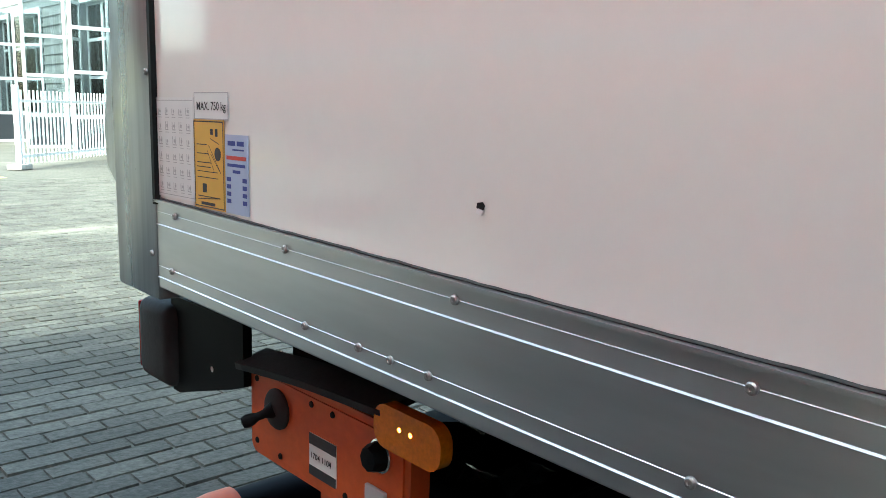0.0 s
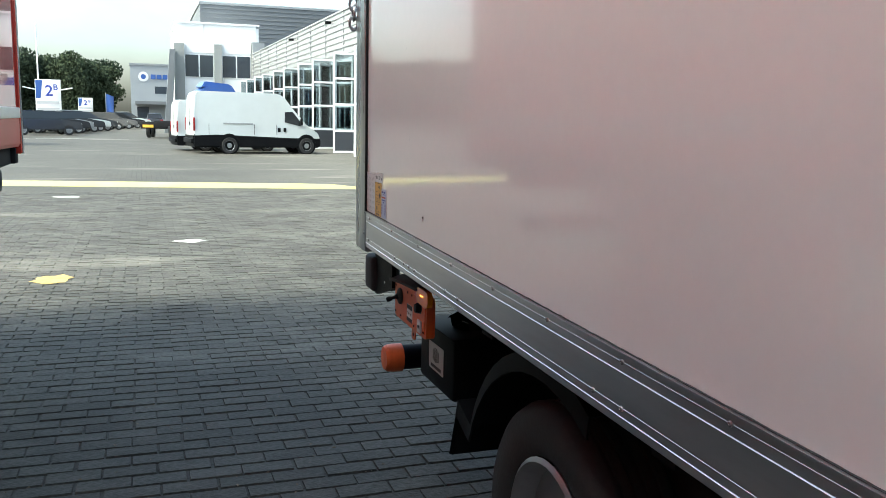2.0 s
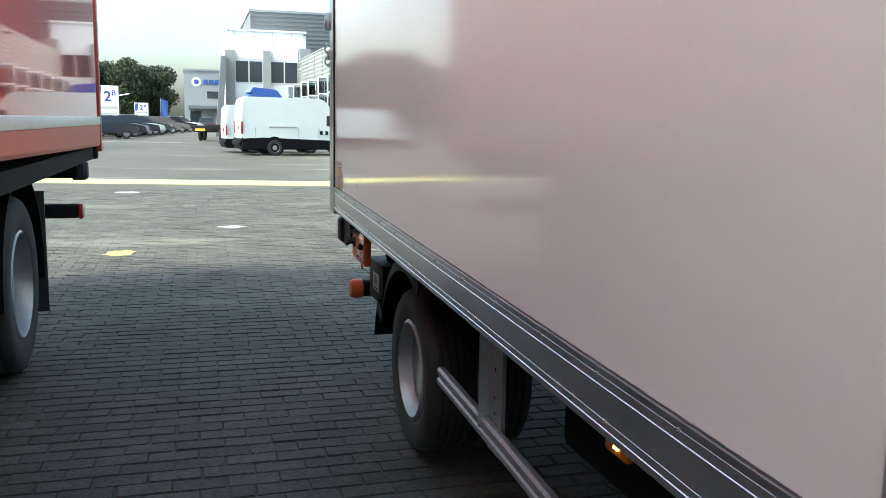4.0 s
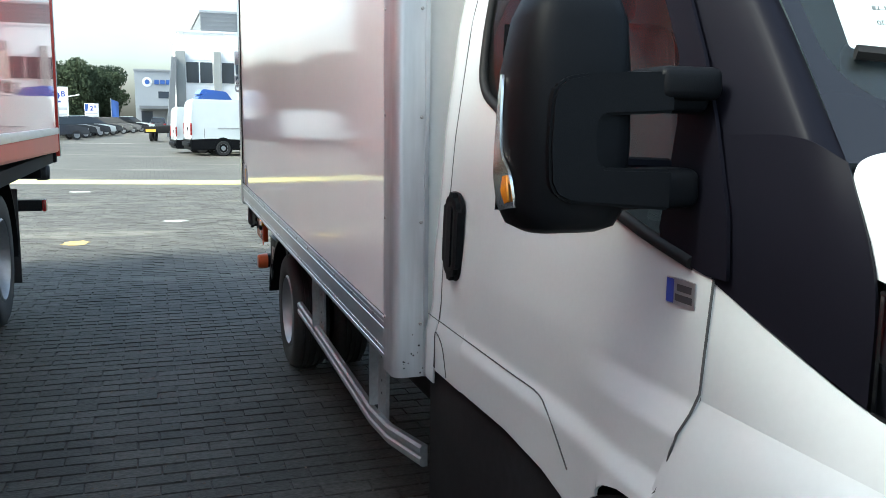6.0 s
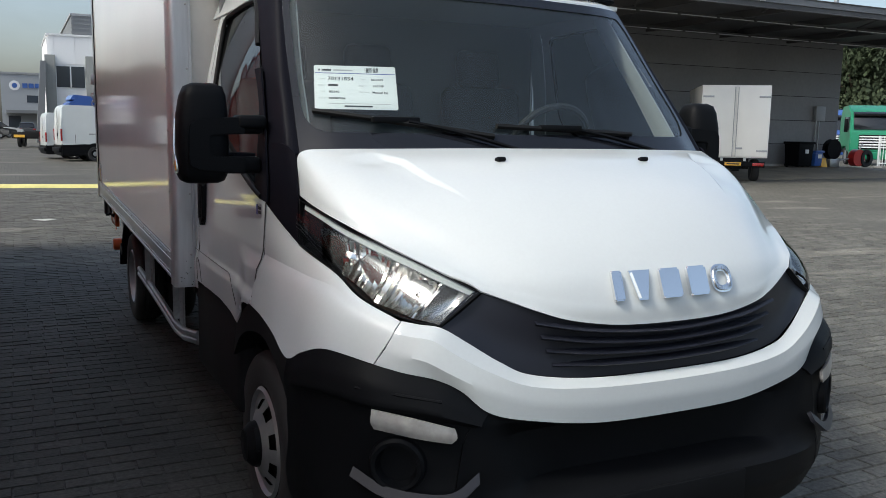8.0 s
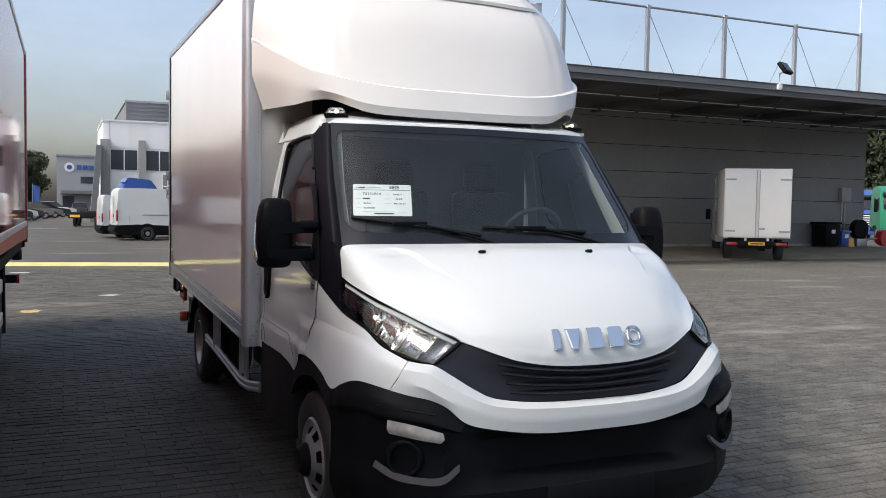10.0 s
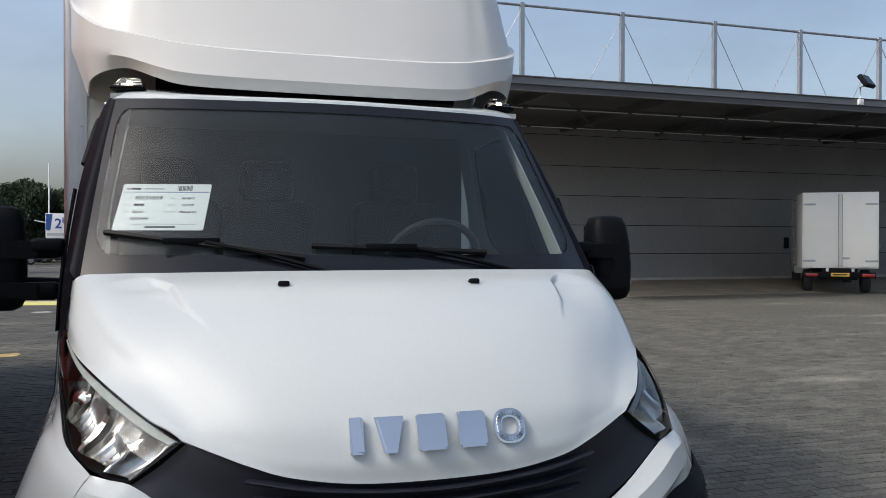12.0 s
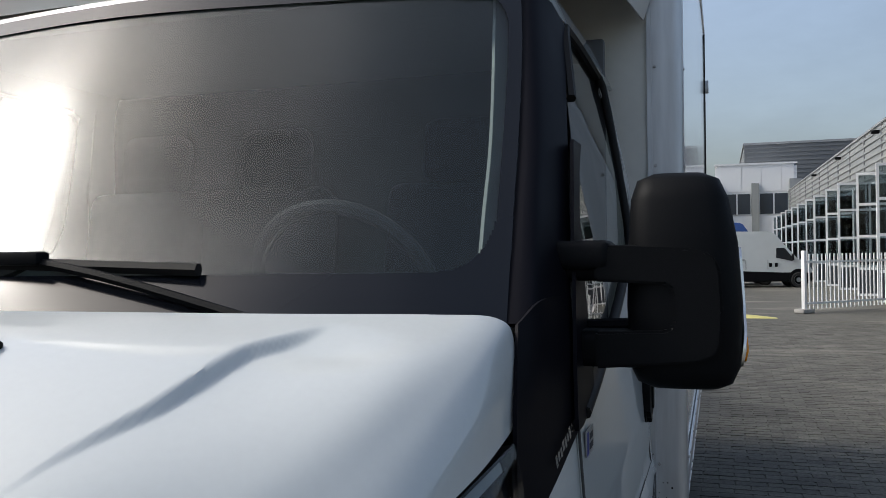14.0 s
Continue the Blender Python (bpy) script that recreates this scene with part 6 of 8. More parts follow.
part("socket_cover", box_bm(-0.020, 0.020, -0.022, 0.022, 0, 0.006, 0.002), M["grey_ink"], cp, "grey button cover", m=pose(0.128, -0.036, 0.033))
part("button", lathe_bm([(0.007, 0.006), (0.006, 0.008), (0, 0.008)], 10, "Z"), M["ink"], cp, m=pose(0.128, -0.036, 0.033))
part("id_plate", prism_bm(rounded(0.064, 0.060, 0.002), 0.001), M["decal_w"], cp, "small white id plate", m=pose(0.008, -0.020, 0.033))
part("id_plate_bar", bars_bm([(-0.032, 0.032, 0.014, 0.030), (-0.032, 0.032, -0.030, -0.016)], 0.0014), M["ink"], cp, m=pose(0.008, -0.020, 0.033))
writing("writing", "1704 1104", 0.0118, M["ink"], cp, pose(-0.021, -0.025, 0.0345), 0.0002)
tab = part("mount_tab", prism_bm(rounded(0.040, 0.062, 0.014, 4), 0.004), M["orange"], cp, "orange mounting tab", m=pose(-0.005, -0.088, 0.01))
part("tab_hole", lathe_bm([(0, 0.0046), (0.007, 0.0046)], 10, "Z"), M["dark"], tab, m=pose(0, -0.012, 0))
hood_strip = loft([[(-0.955, 5.675, 0.812), (-0.955, 5.50, 0.826), (-0.955, 5.32, 0.832)], [(-1.012, 5.67, 0.800), (-1.012, 5.50, 0.816), (-1.012, 5.32, 0.824)]], 16, 4)
part("panel_hood", sheet_bm(hood_strip), M["rubber"], truck, "black rubber strip above the control panel", thick=0.010)
ml = part("marker_lamp", prism_bm(rounded(0.120, 0.054, 0.022, 6), 0.018), M["amber"], truck, "lit amber side marker lamp", m=Matrix.Translation((-0.993, 5.272, 0.806)) @ FLAT @ pose(0, 0, 0, 0, 0, -2))
for x in (-0.012, 0.008):
    part("bulb", lathe_bm([(0.004, 0.0165), (0.003, 0.018), (0, 0.018)], 8, "Z"), M["lamp_amber"], ml, m=pose(x, 0.004, 0))


# -- wheels
def tyre_bm(r, w, rim, seg=48):
    prof = [(rim, -w / 2 + 0.012), (rim + 0.02, -w / 2), (r * 0.90, -w / 2 - 0.006), (r * 0.965, -w / 2 + 0.01), (r, -w / 2 + 0.035)]
    for k in range(4):
        x = -w / 2 + 0.05 + k * (w - 0.1) / 3
        prof += [(r, x - 0.006), (r - 0.008, x - 0.004), (r - 0.008, x + 0.004), (r, x + 0.006)]
    prof += [(r, w / 2 - 0.035), (r * 0.965, w / 2 - 0.01), (r * 0.90, w / 2 + 0.006), (rim + 0.02, w / 2), (rim, w / 2 - 0.012)]
    return lathe_bm(prof, seg, "X")


def wheel(parent, x, y, r, side, style, w=0.195, rim=0.215, name="wheel"):
    wl = part(name, tyre_bm(r, w, rim), M["rubber"], parent, "black tyre on a silver steel rim", m=pose(x, y, r, 0, 0, 0 if side > 0 else 180), smooth=40)
    if style == "dish":     # the outer of a pair: dished inwards
        prof = [(rim, w / 2 - 0.006), (rim - 0.012, w / 2 + 0.002), (rim - 0.02, w / 2 - 0.015), (rim - 0.03, 0.045), (rim - 0.036, 0.04), (rim - 0.034, 0.02), (rim - 0.045, -0.01), (rim - 0.06, -0.035), (0.11, -0.045), (0.085, -0.02), (0.07, 0.01), (0.0, 0.01)]
        part("rim", lathe_bm(prof, 40, "X"), M["silver"], wl, "silver dished rim", smooth=40)
    else:
        prof = [(rim, w / 2 - 0.006), (rim - 0.012, w / 2 + 0.004), (rim - 0.022, w / 2 - 0.01), (rim - 0.05, w / 2 - 0.012), (rim - 0.085, w / 2 + 0.012), (0.105, w / 2 + 0.022), (0.09, w / 2 + 0.03)]
        part("rim", lathe_bm(prof, 48, "X", lambda j, k: j == 3 and k % 6 in (1, 2, 3)), M["silver"], wl, "silver rim with oval holes", smooth=40)
        part("rim_back", lathe_bm([(rim - 0.01, 0.03), (0.05, 0.03)], 24, "X"), M["dark"], wl)
        part("hub", lathe_bm([(0.09, w / 2 + 0.02), (0.085, w / 2 + 0.05), (0.06, w / 2 + 0.075), (0.0, w / 2 + 0.078)], 20, "X"), M["black"], wl, "black hub cover")
        for k in range(6):
            a = k * math.pi / 3
            part("wheel_nut", lathe_bm([(0.012, w / 2 + 0.02), (0.012, w / 2 + 0.045), (0.0, w / 2 + 0.048)], 6, "X"), M["dark"], wl, m=pose(0, 0.076 * math.cos(a), 0.076 * math.sin(a)))
    return wl


for s in (-1, 1):
    wheel(truck, s * 0.845, 0.42, 0.352, s, "holes", name="front_wheel")
    wheel(truck, s * 0.86, 4.435, 0.352, s, "dish", name="rear_wheel")
    wheel(truck, s * 0.62, 4.435, 0.352, s, "dish", name="rear_wheel")
part("rear_axle", tube_bm([(-0.8, 4.435, 0.352), (0.8, 4.435, 0.352)], 0.06, 10), M["dark"], truck, "black rear axle")
part("front_axle", tube_bm([(-0.8, 0.42, 0.33), (0.8, 0.42, 0.33)], 0.05, 10), M["dark"], truck, "black front axle")
for s in (-1, 1):
    part("spring", box_bm(*sorted((s * 0.40, s * 0.47)), 3.9, 5.0, 0.40, 0.52, 0.01), M["dark"], truck, "black leaf spring")

# -- information card behind the windscreen
def screen_y(x, z):
    ys = [float(np.interp(abs(x), [p[0] for p in r], [p[1] for p in r])) for r in ws_rows]
    return float(np.interp(z, (1.495, 1.66, 1.82, 1.985, 2.15), ys))


bl, br_, tl = (Vector((x, screen_y(x, z) + 0.012, z)) for x, z in ((-0.797, 1.652), (-0.502, 1.652), (-0.772, 1.812)))
ex = (br_ - bl).normalized()
ez = ex.cross(tl - bl).normalized()
ey = ez.cross(ex)
card_m = CAB @ Matrix(((ex.x, ey.x, ez.x, bl.x), (ex.y, ey.y, ez.y, bl.y), (ex.z, ey.z, ez.z, bl.z), (0, 0, 0, 1)))
card = solid("information_card", prism_bm([(x + 0.1485, y + 0.1025) for x, y in rounded(0.297, 0.205, 0.008, 4)], 0.001), M["paper"], "white printed vehicle card propped behind the windscreen", "card", m=card_m)


def on_card(name, rects, mat):
    part(name, bars_bm(rects, 0.0016), mat, card)


on_card("blue_rule", [(0.004, 0.293, 0.166, 0.169)], M["blue_ink"])
on_card("header_print", [(0.015, 0.022, 0.178, 0.187), (0.028, 0.062, 0.178, 0.187)], M["ink"])
on_card("header_note", [(0.07, 0.14, 0.179, 0.186)], M["grey_ink"])
on_card("barcode", [(0.185 + 0.0042 * k, 0.185 + 0.0042 * k + (0.0028 if k % 3 else 0.0016), 0.174, 0.196) for k in range(12)], M["ink"])
for body, x, y in (("Code", 0.016, 0.137), ("Brand", 0.014, 0.107), ("KM", 0.022, 0.077), ("Ch nr", 0.016, 0.047), ("Year", 0.166, 0.137), ("Engine", 0.160, 0.107), ("Gearbox", 0.158, 0.077)):
    writing("field_name", body, 0.0105, M["grey_ink"], card, pose(x, y, 0.0016), 0.0001)
on_card("brand_bar", [(0.05, 0.085, 0.106, 0.115)], M["ink"])
on_card("small_print", [(0.05, 0.27, 0.024, 0.0265)], M["grey_ink"])
on_card("address_bar", [(0.105, 0.205, 0.010, 0.017)], M["ink"])
for body, x, y, s in (("70131854", 0.048, 0.134, 0.0235), ("82.340", 0.052, 0.075, 0.0135), ("0D587404", 0.052, 0.045, 0.0135), ("06-2017", 0.205, 0.135, 0.0135), ("160 HP", 0.21, 0.105, 0.0135), ("Manual (6)", 0.207, 0.075, 0.0135)):
    writing("writing", body, s, M["ink"], card, pose(x, y, 0.0017), 0.0003)


# ---- the red truck alongside ----
RX, RY0, RY1, RZ1 = -2.58, 1.3, 8.65, 3.61
red_truck = thing("red_truck", "red box truck with a silver rail parked alongside", "truck")


def lorry(name, bm, mat, label="", **kw):
    return part(name, bm, mat, red_truck, label, **kw)


for s, x in ((1, RX), (-1, RX - 2.5)):
    lorry("side_panel", box_bm(*sorted((x, x - s * 0.03)), RY0 + 0.05, RY1 - 0.07, 1.40, RZ1 - 0.06), M["red"], "glossy red side panel", smooth=0)
    lorry("side_rail", box_bm(*sorted((x + s * 0.012, x - s * 0.02)), RY0, RY1 - 0.05, 1.34, 1.405, 0.006), M["alu"], "silver aluminium side rail")
    sk = bmesh.new()
    ends = [[sk.verts.new((x + o * s, y, z)) for o, z in ((0.006, 1.339), (0.006, zb + 0.02), (-0.004, zb), (-0.04, zb), (-0.04, 1.339))] for y, zb in ((RY0, 1.27), (RY1 - 0.04, 1.165))]
    for i in range(4):
        sk.faces.new((ends[0][i], ends[0][i + 1], ends[1][i + 1], ends[1][i]))
    sk.faces.new(ends[0])
    sk.faces.new(ends[1])
    lorry("side_skirt", sk, M["redskirt"], "red side skirt", smooth=0)
    lorry("rear_post", box_bm(*sorted((x + s * 0.012, x - s * 0.06)), RY1 - 0.07, RY1, 1.12, RZ1, 0.01), M["red"], "red rear corner post")
    lorry("post_trim", box_bm(*sorted((x + s * 0.017, x - s * 0.0)), RY1 - 0.03, RY1 - 0.012, 1.12, RZ1, 0.004), M["steel"], "steel post edging")
    lorry("roof_rail", box_bm(*sorted((x + s * 0.012, x - s * 0.06)), RY0, RY1, RZ1 - 0.075, RZ1, 0.02), M["alu"], "silver roof rail")
    lorry("front_post", box_bm(*sorted((x + s * 0.01, x - s * 0.06)), RY0, RY0 + 0.09, 1.2, RZ1, 0.01), M["alu"], "silver front corner post")
    lorry("chassis_rail", box_bm(*sorted((RX - 1.25 + s * 0.42, RX - 1.25 + s * 0.34)), -1.0, 8.2, 0.80, 1.05), M["dark"], "black chassis rail")
    wx = RX - 1.25 + s * 1.08
    for y in (6.05, -0.75):
        wheel(red_truck, wx - s * 0.14, y, 0.485, s, "dish", w=0.28, rim=0.30, name="lorry_wheel")
    lorry("mudguard", sheet_bm(np.array([[(wx + o * s, 6.05 + 0.60 * math.cos(a), 0.5 + 0.60 * math.sin(a)) for a in np.linspace(radians(-8), radians(185), 20)] for o in (-0.3, 0.02)])), M["black"], "black mudguard", thick=0.01)
    lorry("mud_flap", box_bm(*sorted((wx - s * 0.3, wx + s * 0.03)), 6.66, 6.68, 0.2, 0.95, 0.004), M["rubber"], "black rubber mud flap")
    for z in (0.90, 0.60):
        g = lorry("side_guard", box_bm(*sorted((x - s * 0.055, x - s * 0.08)), 0.9, 4.80, z - 0.06, z + 0.06, 0.012), M["alu"], "silver side guard plank")
    for y in (1.6, 3.1, 4.55):
        lorry("guard_post", box_bm(*sorted((x - s * 0.09, x - s * 0.13)), y - 0.04, y + 0.04, 0.5, 1.25), M["steel"], "steel guard post")
    lorry("arm_end", box_bm(*sorted((x - s * 0.05, x - s * 0.085)), 7.74, 7.86, 0.655, 0.765, 0.012), M["redlens"], "red end cap of the underrun bar")
    lorry("bar_arm", box_bm(*sorted((x - s * 0.62, x - s * 0.70)), 7.5, 7.76, 0.66, 1.0, 0.01), M["dark"], "black bar arm")
    lorry("lift_box", box_bm(*sorted((x - s * 0.09, x - s * 0.9)), 7.86, 8.06, 0.945, 1.175, 0.02), M["black"], "black lift gear box")
    lorry("lift_knob", lathe_bm([(0.0, 0.05), (0.06, 0.045), (0.075, 0.02), (0.075, -0.06)], 16, "X"), M["rubber"], "black rubber buffer", m=pose(x - s * 0.075, 7.97, 1.0, 0, 0, 0 if s > 0 else 180))
    lorry("white_tag", box_bm(*sorted((x - s * 0.2, x - s * 0.3)), 7.852, 7.858, 1.11, 1.16), M["decal_w"], "white tag")
# dark blocks added under the box to keep light off the lane
lorry("fuel_tank", box_bm(RX - 0.78, RX - 0.15, 1.75, 3.05, 0.42, 1.02, 0.07, 3), M["dark"], "black tank-like block added behind the guard planks to stop light")
lorry("battery_box", box_bm(RX - 0.78, RX - 0.16, 3.2, 4.45, 0.45, 1.05, 0.03), M["dark"], "black box added behind the guard planks to stop light")
lorry("air_tank", box_bm(RX - 2.35, RX - 1.72, 1.7, 4.4, 0.42, 1.02, 0.07, 3), M["dark"], "black tank")
lorry("underrun_bar", box_bm(RX - 2.41, RX - 0.086, 7.75, 7.85, 0.66, 0.76, 0.01), M["dark"], "black rear underrun bar")
lorry("box_roof", box_bm(RX - 2.5, RX, RY0, RY1, RZ1 - 0.03, RZ1 - 0.005), M["red"], "red box roof")
lorry("box_front", box_bm(RX - 2.45, RX - 0.05, RY0, RY0 + 0.04, 1.1, RZ1 - 0.03), M["red"], "red box front")
lorry("box_floor", box_bm(RX - 2.45, RX - 0.05, RY0, RY1 - 0.02, 1.06, 1.16), M["dark"], "box floor")
lorry("rear_doors", box_bm(RX - 2.42, RX - 0.08, RY1 - 0.05, RY1 - 0.01, 1.14, RZ1 - 0.05), M["red"], "red rear doors")
lorry("rear_sill", box_bm(RX - 2.48, RX - 0.02, RY1 - 0.1, RY1 + 0.01, 1.06, 1.16, 0.01), M["dark"], "black rear sill")
# unseen cab, its roof line made up to shade the white truck's door
shade_profile = [(-1.9, 0.75), (-1.95, 1.45), (-1.74, 2.3), (-1.42, 2.74), (-0.5, 2.84), (-0.1, 3.12), (0.3, 3.36), (1.2, 3.5), (1.27, 0.75)]
cab = prism_bm(shade_profile, 2.3, Matrix.Translation((RX - 2.4, 0, 0)) @ Matrix(((0, 0, 1, 0), (1, 0, 0, 0), (0, 1, 0, 0), (0, 0, 0, 1))))
bmesh.ops.bevel(cab, geom=cab.edges[:], offset=0.08, segments=3, affect="EDGES")
lorry("cab", cab, M["red"], "unseen red cab with its roof shaped to shade the white door", smooth=40)
lorry("cab_screen", box_bm(RX - 2.25, RX - 0.25, -0.02, 0.02, 0.0, 0.74, 0.012), M["carglass"], "dark cab windscreen", m=pose(0, -1.945, 1.5, -14))
for s, x in ((1, RX - 0.1), (-1, RX - 2.4)):
    lorry("cab_window", box_bm(*sorted((x, x + s * 0.006)), -1.45, -0.4, 1.65, 2.3, 0.002), M["carglass"], "dark cab side window")
lorry("cab_bumper", box_bm(RX - 2.4, RX - 0.1, -2.0, -1.3, 0.45, 0.8, 0.05), M["black"], "black front bumper")


# ---- the workshop with folding doors and the wash-hall wall under its canopy ----
FX, FY, WALL_Y, WX1 = 6.87, 23.5, 23.5, 30.4
PAR = 6.05


def face_x(y):
    """The workshop front turns slightly towards the yard with distance."""
    return FX - 0.012 * (y - FY)


shop = thing("workshop_facade", "grey ribbed workshop building with white folding doors", "", kind="structure")
OPEN, PITCH, NDOOR, DH = 4.4, 7.4, 6, 3.95
centres = [26.3 + PITCH * k for k in range(NDOOR)]


def wall_piece(y0, y1, z0, z1, name="wall"):
    bm = bmesh.new()
    x0, x1 = face_x(y0), face_x(y1)
    v = [bm.verts.new(p) for p in ((x0, y0, z0), (x1, y1, z0), (x1, y1, z1), (x0, y0, z1), (x0 + 0.3, y0, z0), (x1 + 0.3, y1, z0), (x1 + 0.3, y1, z1), (x0 + 0.3, y0, z1))]
    for f in ((0, 1, 2, 3), (4, 7, 6, 5), (3, 2, 6, 7), (0, 3, 7, 4), (1, 5, 6, 2), (0, 4, 5, 1)):
        bm.faces.new([v[i] for i in f])
    return part(name, bm, M["cladding"], shop, smooth=0)


wall_piece(FY, 72, DH, PAR)
edges = [FY] + [y for c in centres for y in (c - OPEN / 2, c + OPEN / 2)] + [72]
for a, b in zip(edges[::2], edges[1::2]):
    wall_piece(a, b, 0, DH)
# ribs of the cladding run level along the front
for k in range(int(PAR / 0.27)):
    z = 0.2 + 0.27 * k
    spans = [(FY, 72)] if z > DH + 0.05 else list(zip(edges[::2], edges[1::2]))
    bm = bmesh.new()
    for a, b in spans:
        p = [(-0.001, -0.055), (-0.045, -0.045), (-0.045, 0.045), (-0.001, 0.055)]
        r0 = [bm.verts.new((face_x(a) + dx, a, z + dz)) for dx, dz in p]
        r1 = [bm.verts.new((face_x(b) + dx, b, z + dz)) for dx, dz in p]
        for i in range(3):
            bm.faces.new((r0[i], r0[i + 1], r1[i + 1], r1[i]))
        bm.faces.new(r0)
        bm.faces.new(r1[::-1])
    part("cladding_rib", bm, M["cladding"], shop, smooth=0)
for y in np.arange(FY + 2.4, 72, 3.7):
    part("cladding_joint", box_bm(face_x(y) - 0.05, face_x(y), y - 0.03, y + 0.03, DH + 0.1, PAR), M["steelwork"], shop, smooth=0)
part("parapet", box_bm(-0.06, 0.36, 0, 48.5, PAR, PAR + 0.08), M["steelwork"], shop, m=pose(FX, FY, 0, 0, 0, 0.69), smooth=0)
part("roof", box_bm(0.3, 23.2, 0, 48.5, PAR - 0.35, PAR - 0.25), M["soffit"], shop, m=pose(FX, FY, 0, 0, 0, 0.69), smooth=0)
part("hall_back", box_bm(FX + 6, FX + 6.1, FY + 0.4, 72, 0, PAR - 0.4), M["concrete"], shop, smooth=0)
part("hall_floor", box_bm(FX + 0.3, FX + 6, FY + 0.4, 72, 0.0, 0.02), M["concrete"], shop, smooth=0)
for y in (24.6, 33.6, 43.2, 53.0):
    lamp = part("wall_lamp", box_bm(face_x(y) - 0.32, face_x(y) - 0.05, y - 0.12, y + 0.12, PAR - 0.34, PAR - 0.22, 0.02), M["black"], shop)
part("corner_trim", box_bm(FX - 0.06, FX + 0.1, FY - 0.06, FY + 0.02, 0, PAR), M["cladding"], shop, smooth=0)


def door_leaf(parent, m, w=1.08, h=3.85):
    """A glazed folding leaf: frame, three rails, panes and a dark kick panel."""
    f = bmesh.new()
    t = 0.03
    for x0, x1 in ((0, 0.07), (w - 0.07, w)):
        add_box(f, x0, x1, -t, t, 0.06, h)
    for z in (0.06, 0.86, 1.86, 2.84, h - 0.08):
        add_box(f, 0.07, w - 0.07, -t, t, z, z + 0.08)
    leaf = part("door_leaf", f, M["frame_white"], parent, "white framed folding door leaf", smooth=0, m=m)
    part("kick_panel", box_bm(0.07, w - 0.07, -0.02, 0.02, 0.14, 0.86), M["kick"], leaf, smooth=0)
    for z0, z1 in ((0.94, 1.86), (1.94, 2.84), (2.92, h - 0.08)):
        pn = part("pane", box_bm(0.07, w - 0.07, -0.004, 0.004, z0, z1), M["pane"], leaf, smooth=0)
        pn.visible_shadow = False
    return leaf


leaf0 = None
wing_no = 0
for c in centres:
    for d in (-1, 1):
        yj = c + d * OPEN / 2
        xj = face_x(yj)
        elbow = (xj - 0.60, yj - d * 0.72)
        for (ox, oy, ang) in ((xj - 0.04, yj, math.degrees(math.atan2(elbow[1] - yj, elbow[0] - xj))), (elbow[0], elbow[1] + 0.06 * d, 180 + (-6 if d > 0 else 4))):
            m = pose(ox, oy, 0.0, 0, 0, ang)
            if leaf0 is None:
                leaf0 = door_leaf(shop, m)
            else:
                cp_ = copy_thing(leaf0, m)
    part("door_head", box_bm(face_x(c) - 0.06, face_x(c) + 0.1, c - OPEN / 2, c + OPEN / 2, DH - 0.12, DH + 0.02), M["frame_white"], shop, smooth=0)
    for q in range(4):
        copy_thing(leaf0, pose(face_x(c) + 0.16, c - OPEN / 2 + 0.03 + q * 1.095, 0.0, 0, 0, 90.7))

# wall under the canopy: level panels with open joints
hall = thing("wash_hall_wall", "dark grey panelled wall under a steel canopy", "", kind="structure")
part("wall_core", box_bm(FX + 0.02, WX1, WALL_Y + 0.03, WALL_Y + 0.3, 0, 5.9), M["seal"], hall, smooth=0)
zs = [0.0, 1.17, 2.155, 3.16, 4.165, 5.20, 5.9]
xs = [FX + 0.02, 12.6, 18.4, 24.3, WX1]
for a, b in zip(zs, zs[1:]):
    for x0, x1 in zip(xs, xs[1:]):
        part("wall_panel", box_bm(x0 + 0.002, x1 - 0.002, WALL_Y - 0.02, WALL_Y + 0.03, a + 0.012, b - 0.012), M["wallgrey"], hall, smooth=0)
part("end_wall", box_bm(WX1 - 0.02, WX1 + 0.02, WALL_Y, WALL_Y + 25, 0, 5.9), M["wallgrey"], hall, smooth=0)
# brick pier at the corner
brick_bm = box_bm(-0.105, 0.105, -0.045, 0.045, -0.03, 0.03, 0.004, 1)
b0 = None
for r in range(22):
    for k in range(1):
        m = pose(FX + 0.06 + (0.05 if r % 2 else 0), WALL_Y - 0.055, 0.05 + 0.07 * r)
        if b0 is None:
            b0 = part("brick", brick_bm, M["brickwall"], hall, smooth=0, m=m)
        else:
            again(b0, hall, m)
part("plinth", box_bm(FX + 0.3, WX1, WALL_Y - 0.10, WALL_Y - 0.022, 0.2, 0.33, 0.01), M["concrete"], hall)
pad = prism_bm([(WALL_Y - 4.6, -0.01), (WALL_Y - 0.024, -0.01), (WALL_Y - 0.024, 0.24), (WALL_Y - 0.9, 0.22), (WALL_Y - 4.6, 0.006)], WX1 - FX - 0.1, Matrix(((0, 0, 1, FX + 0.1), (1, 0, 0, 0), (0, 1, 0, 0), (0, 0, 0, 1))))
solid("concrete_apron", pad, M["apron"], "stained tan concrete ramp along the wall", kind="structure", smooth=0)

CY0, CZ0, CZ1, CX0, CX1 = 16.4, 5.26, 5.6, 6.9, 33.5
canopy = thing("steel_canopy", "grey steel canopy with strip lights and roof railing", "", kind="structure")
part("fascia", box_bm(CX0, CX1, CY0, CY0 + 0.06, CZ0 + 0.17, CZ1), M["fascia"], canopy, smooth=0)
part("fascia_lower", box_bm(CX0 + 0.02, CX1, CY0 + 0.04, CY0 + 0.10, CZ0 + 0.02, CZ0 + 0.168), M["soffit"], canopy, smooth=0)
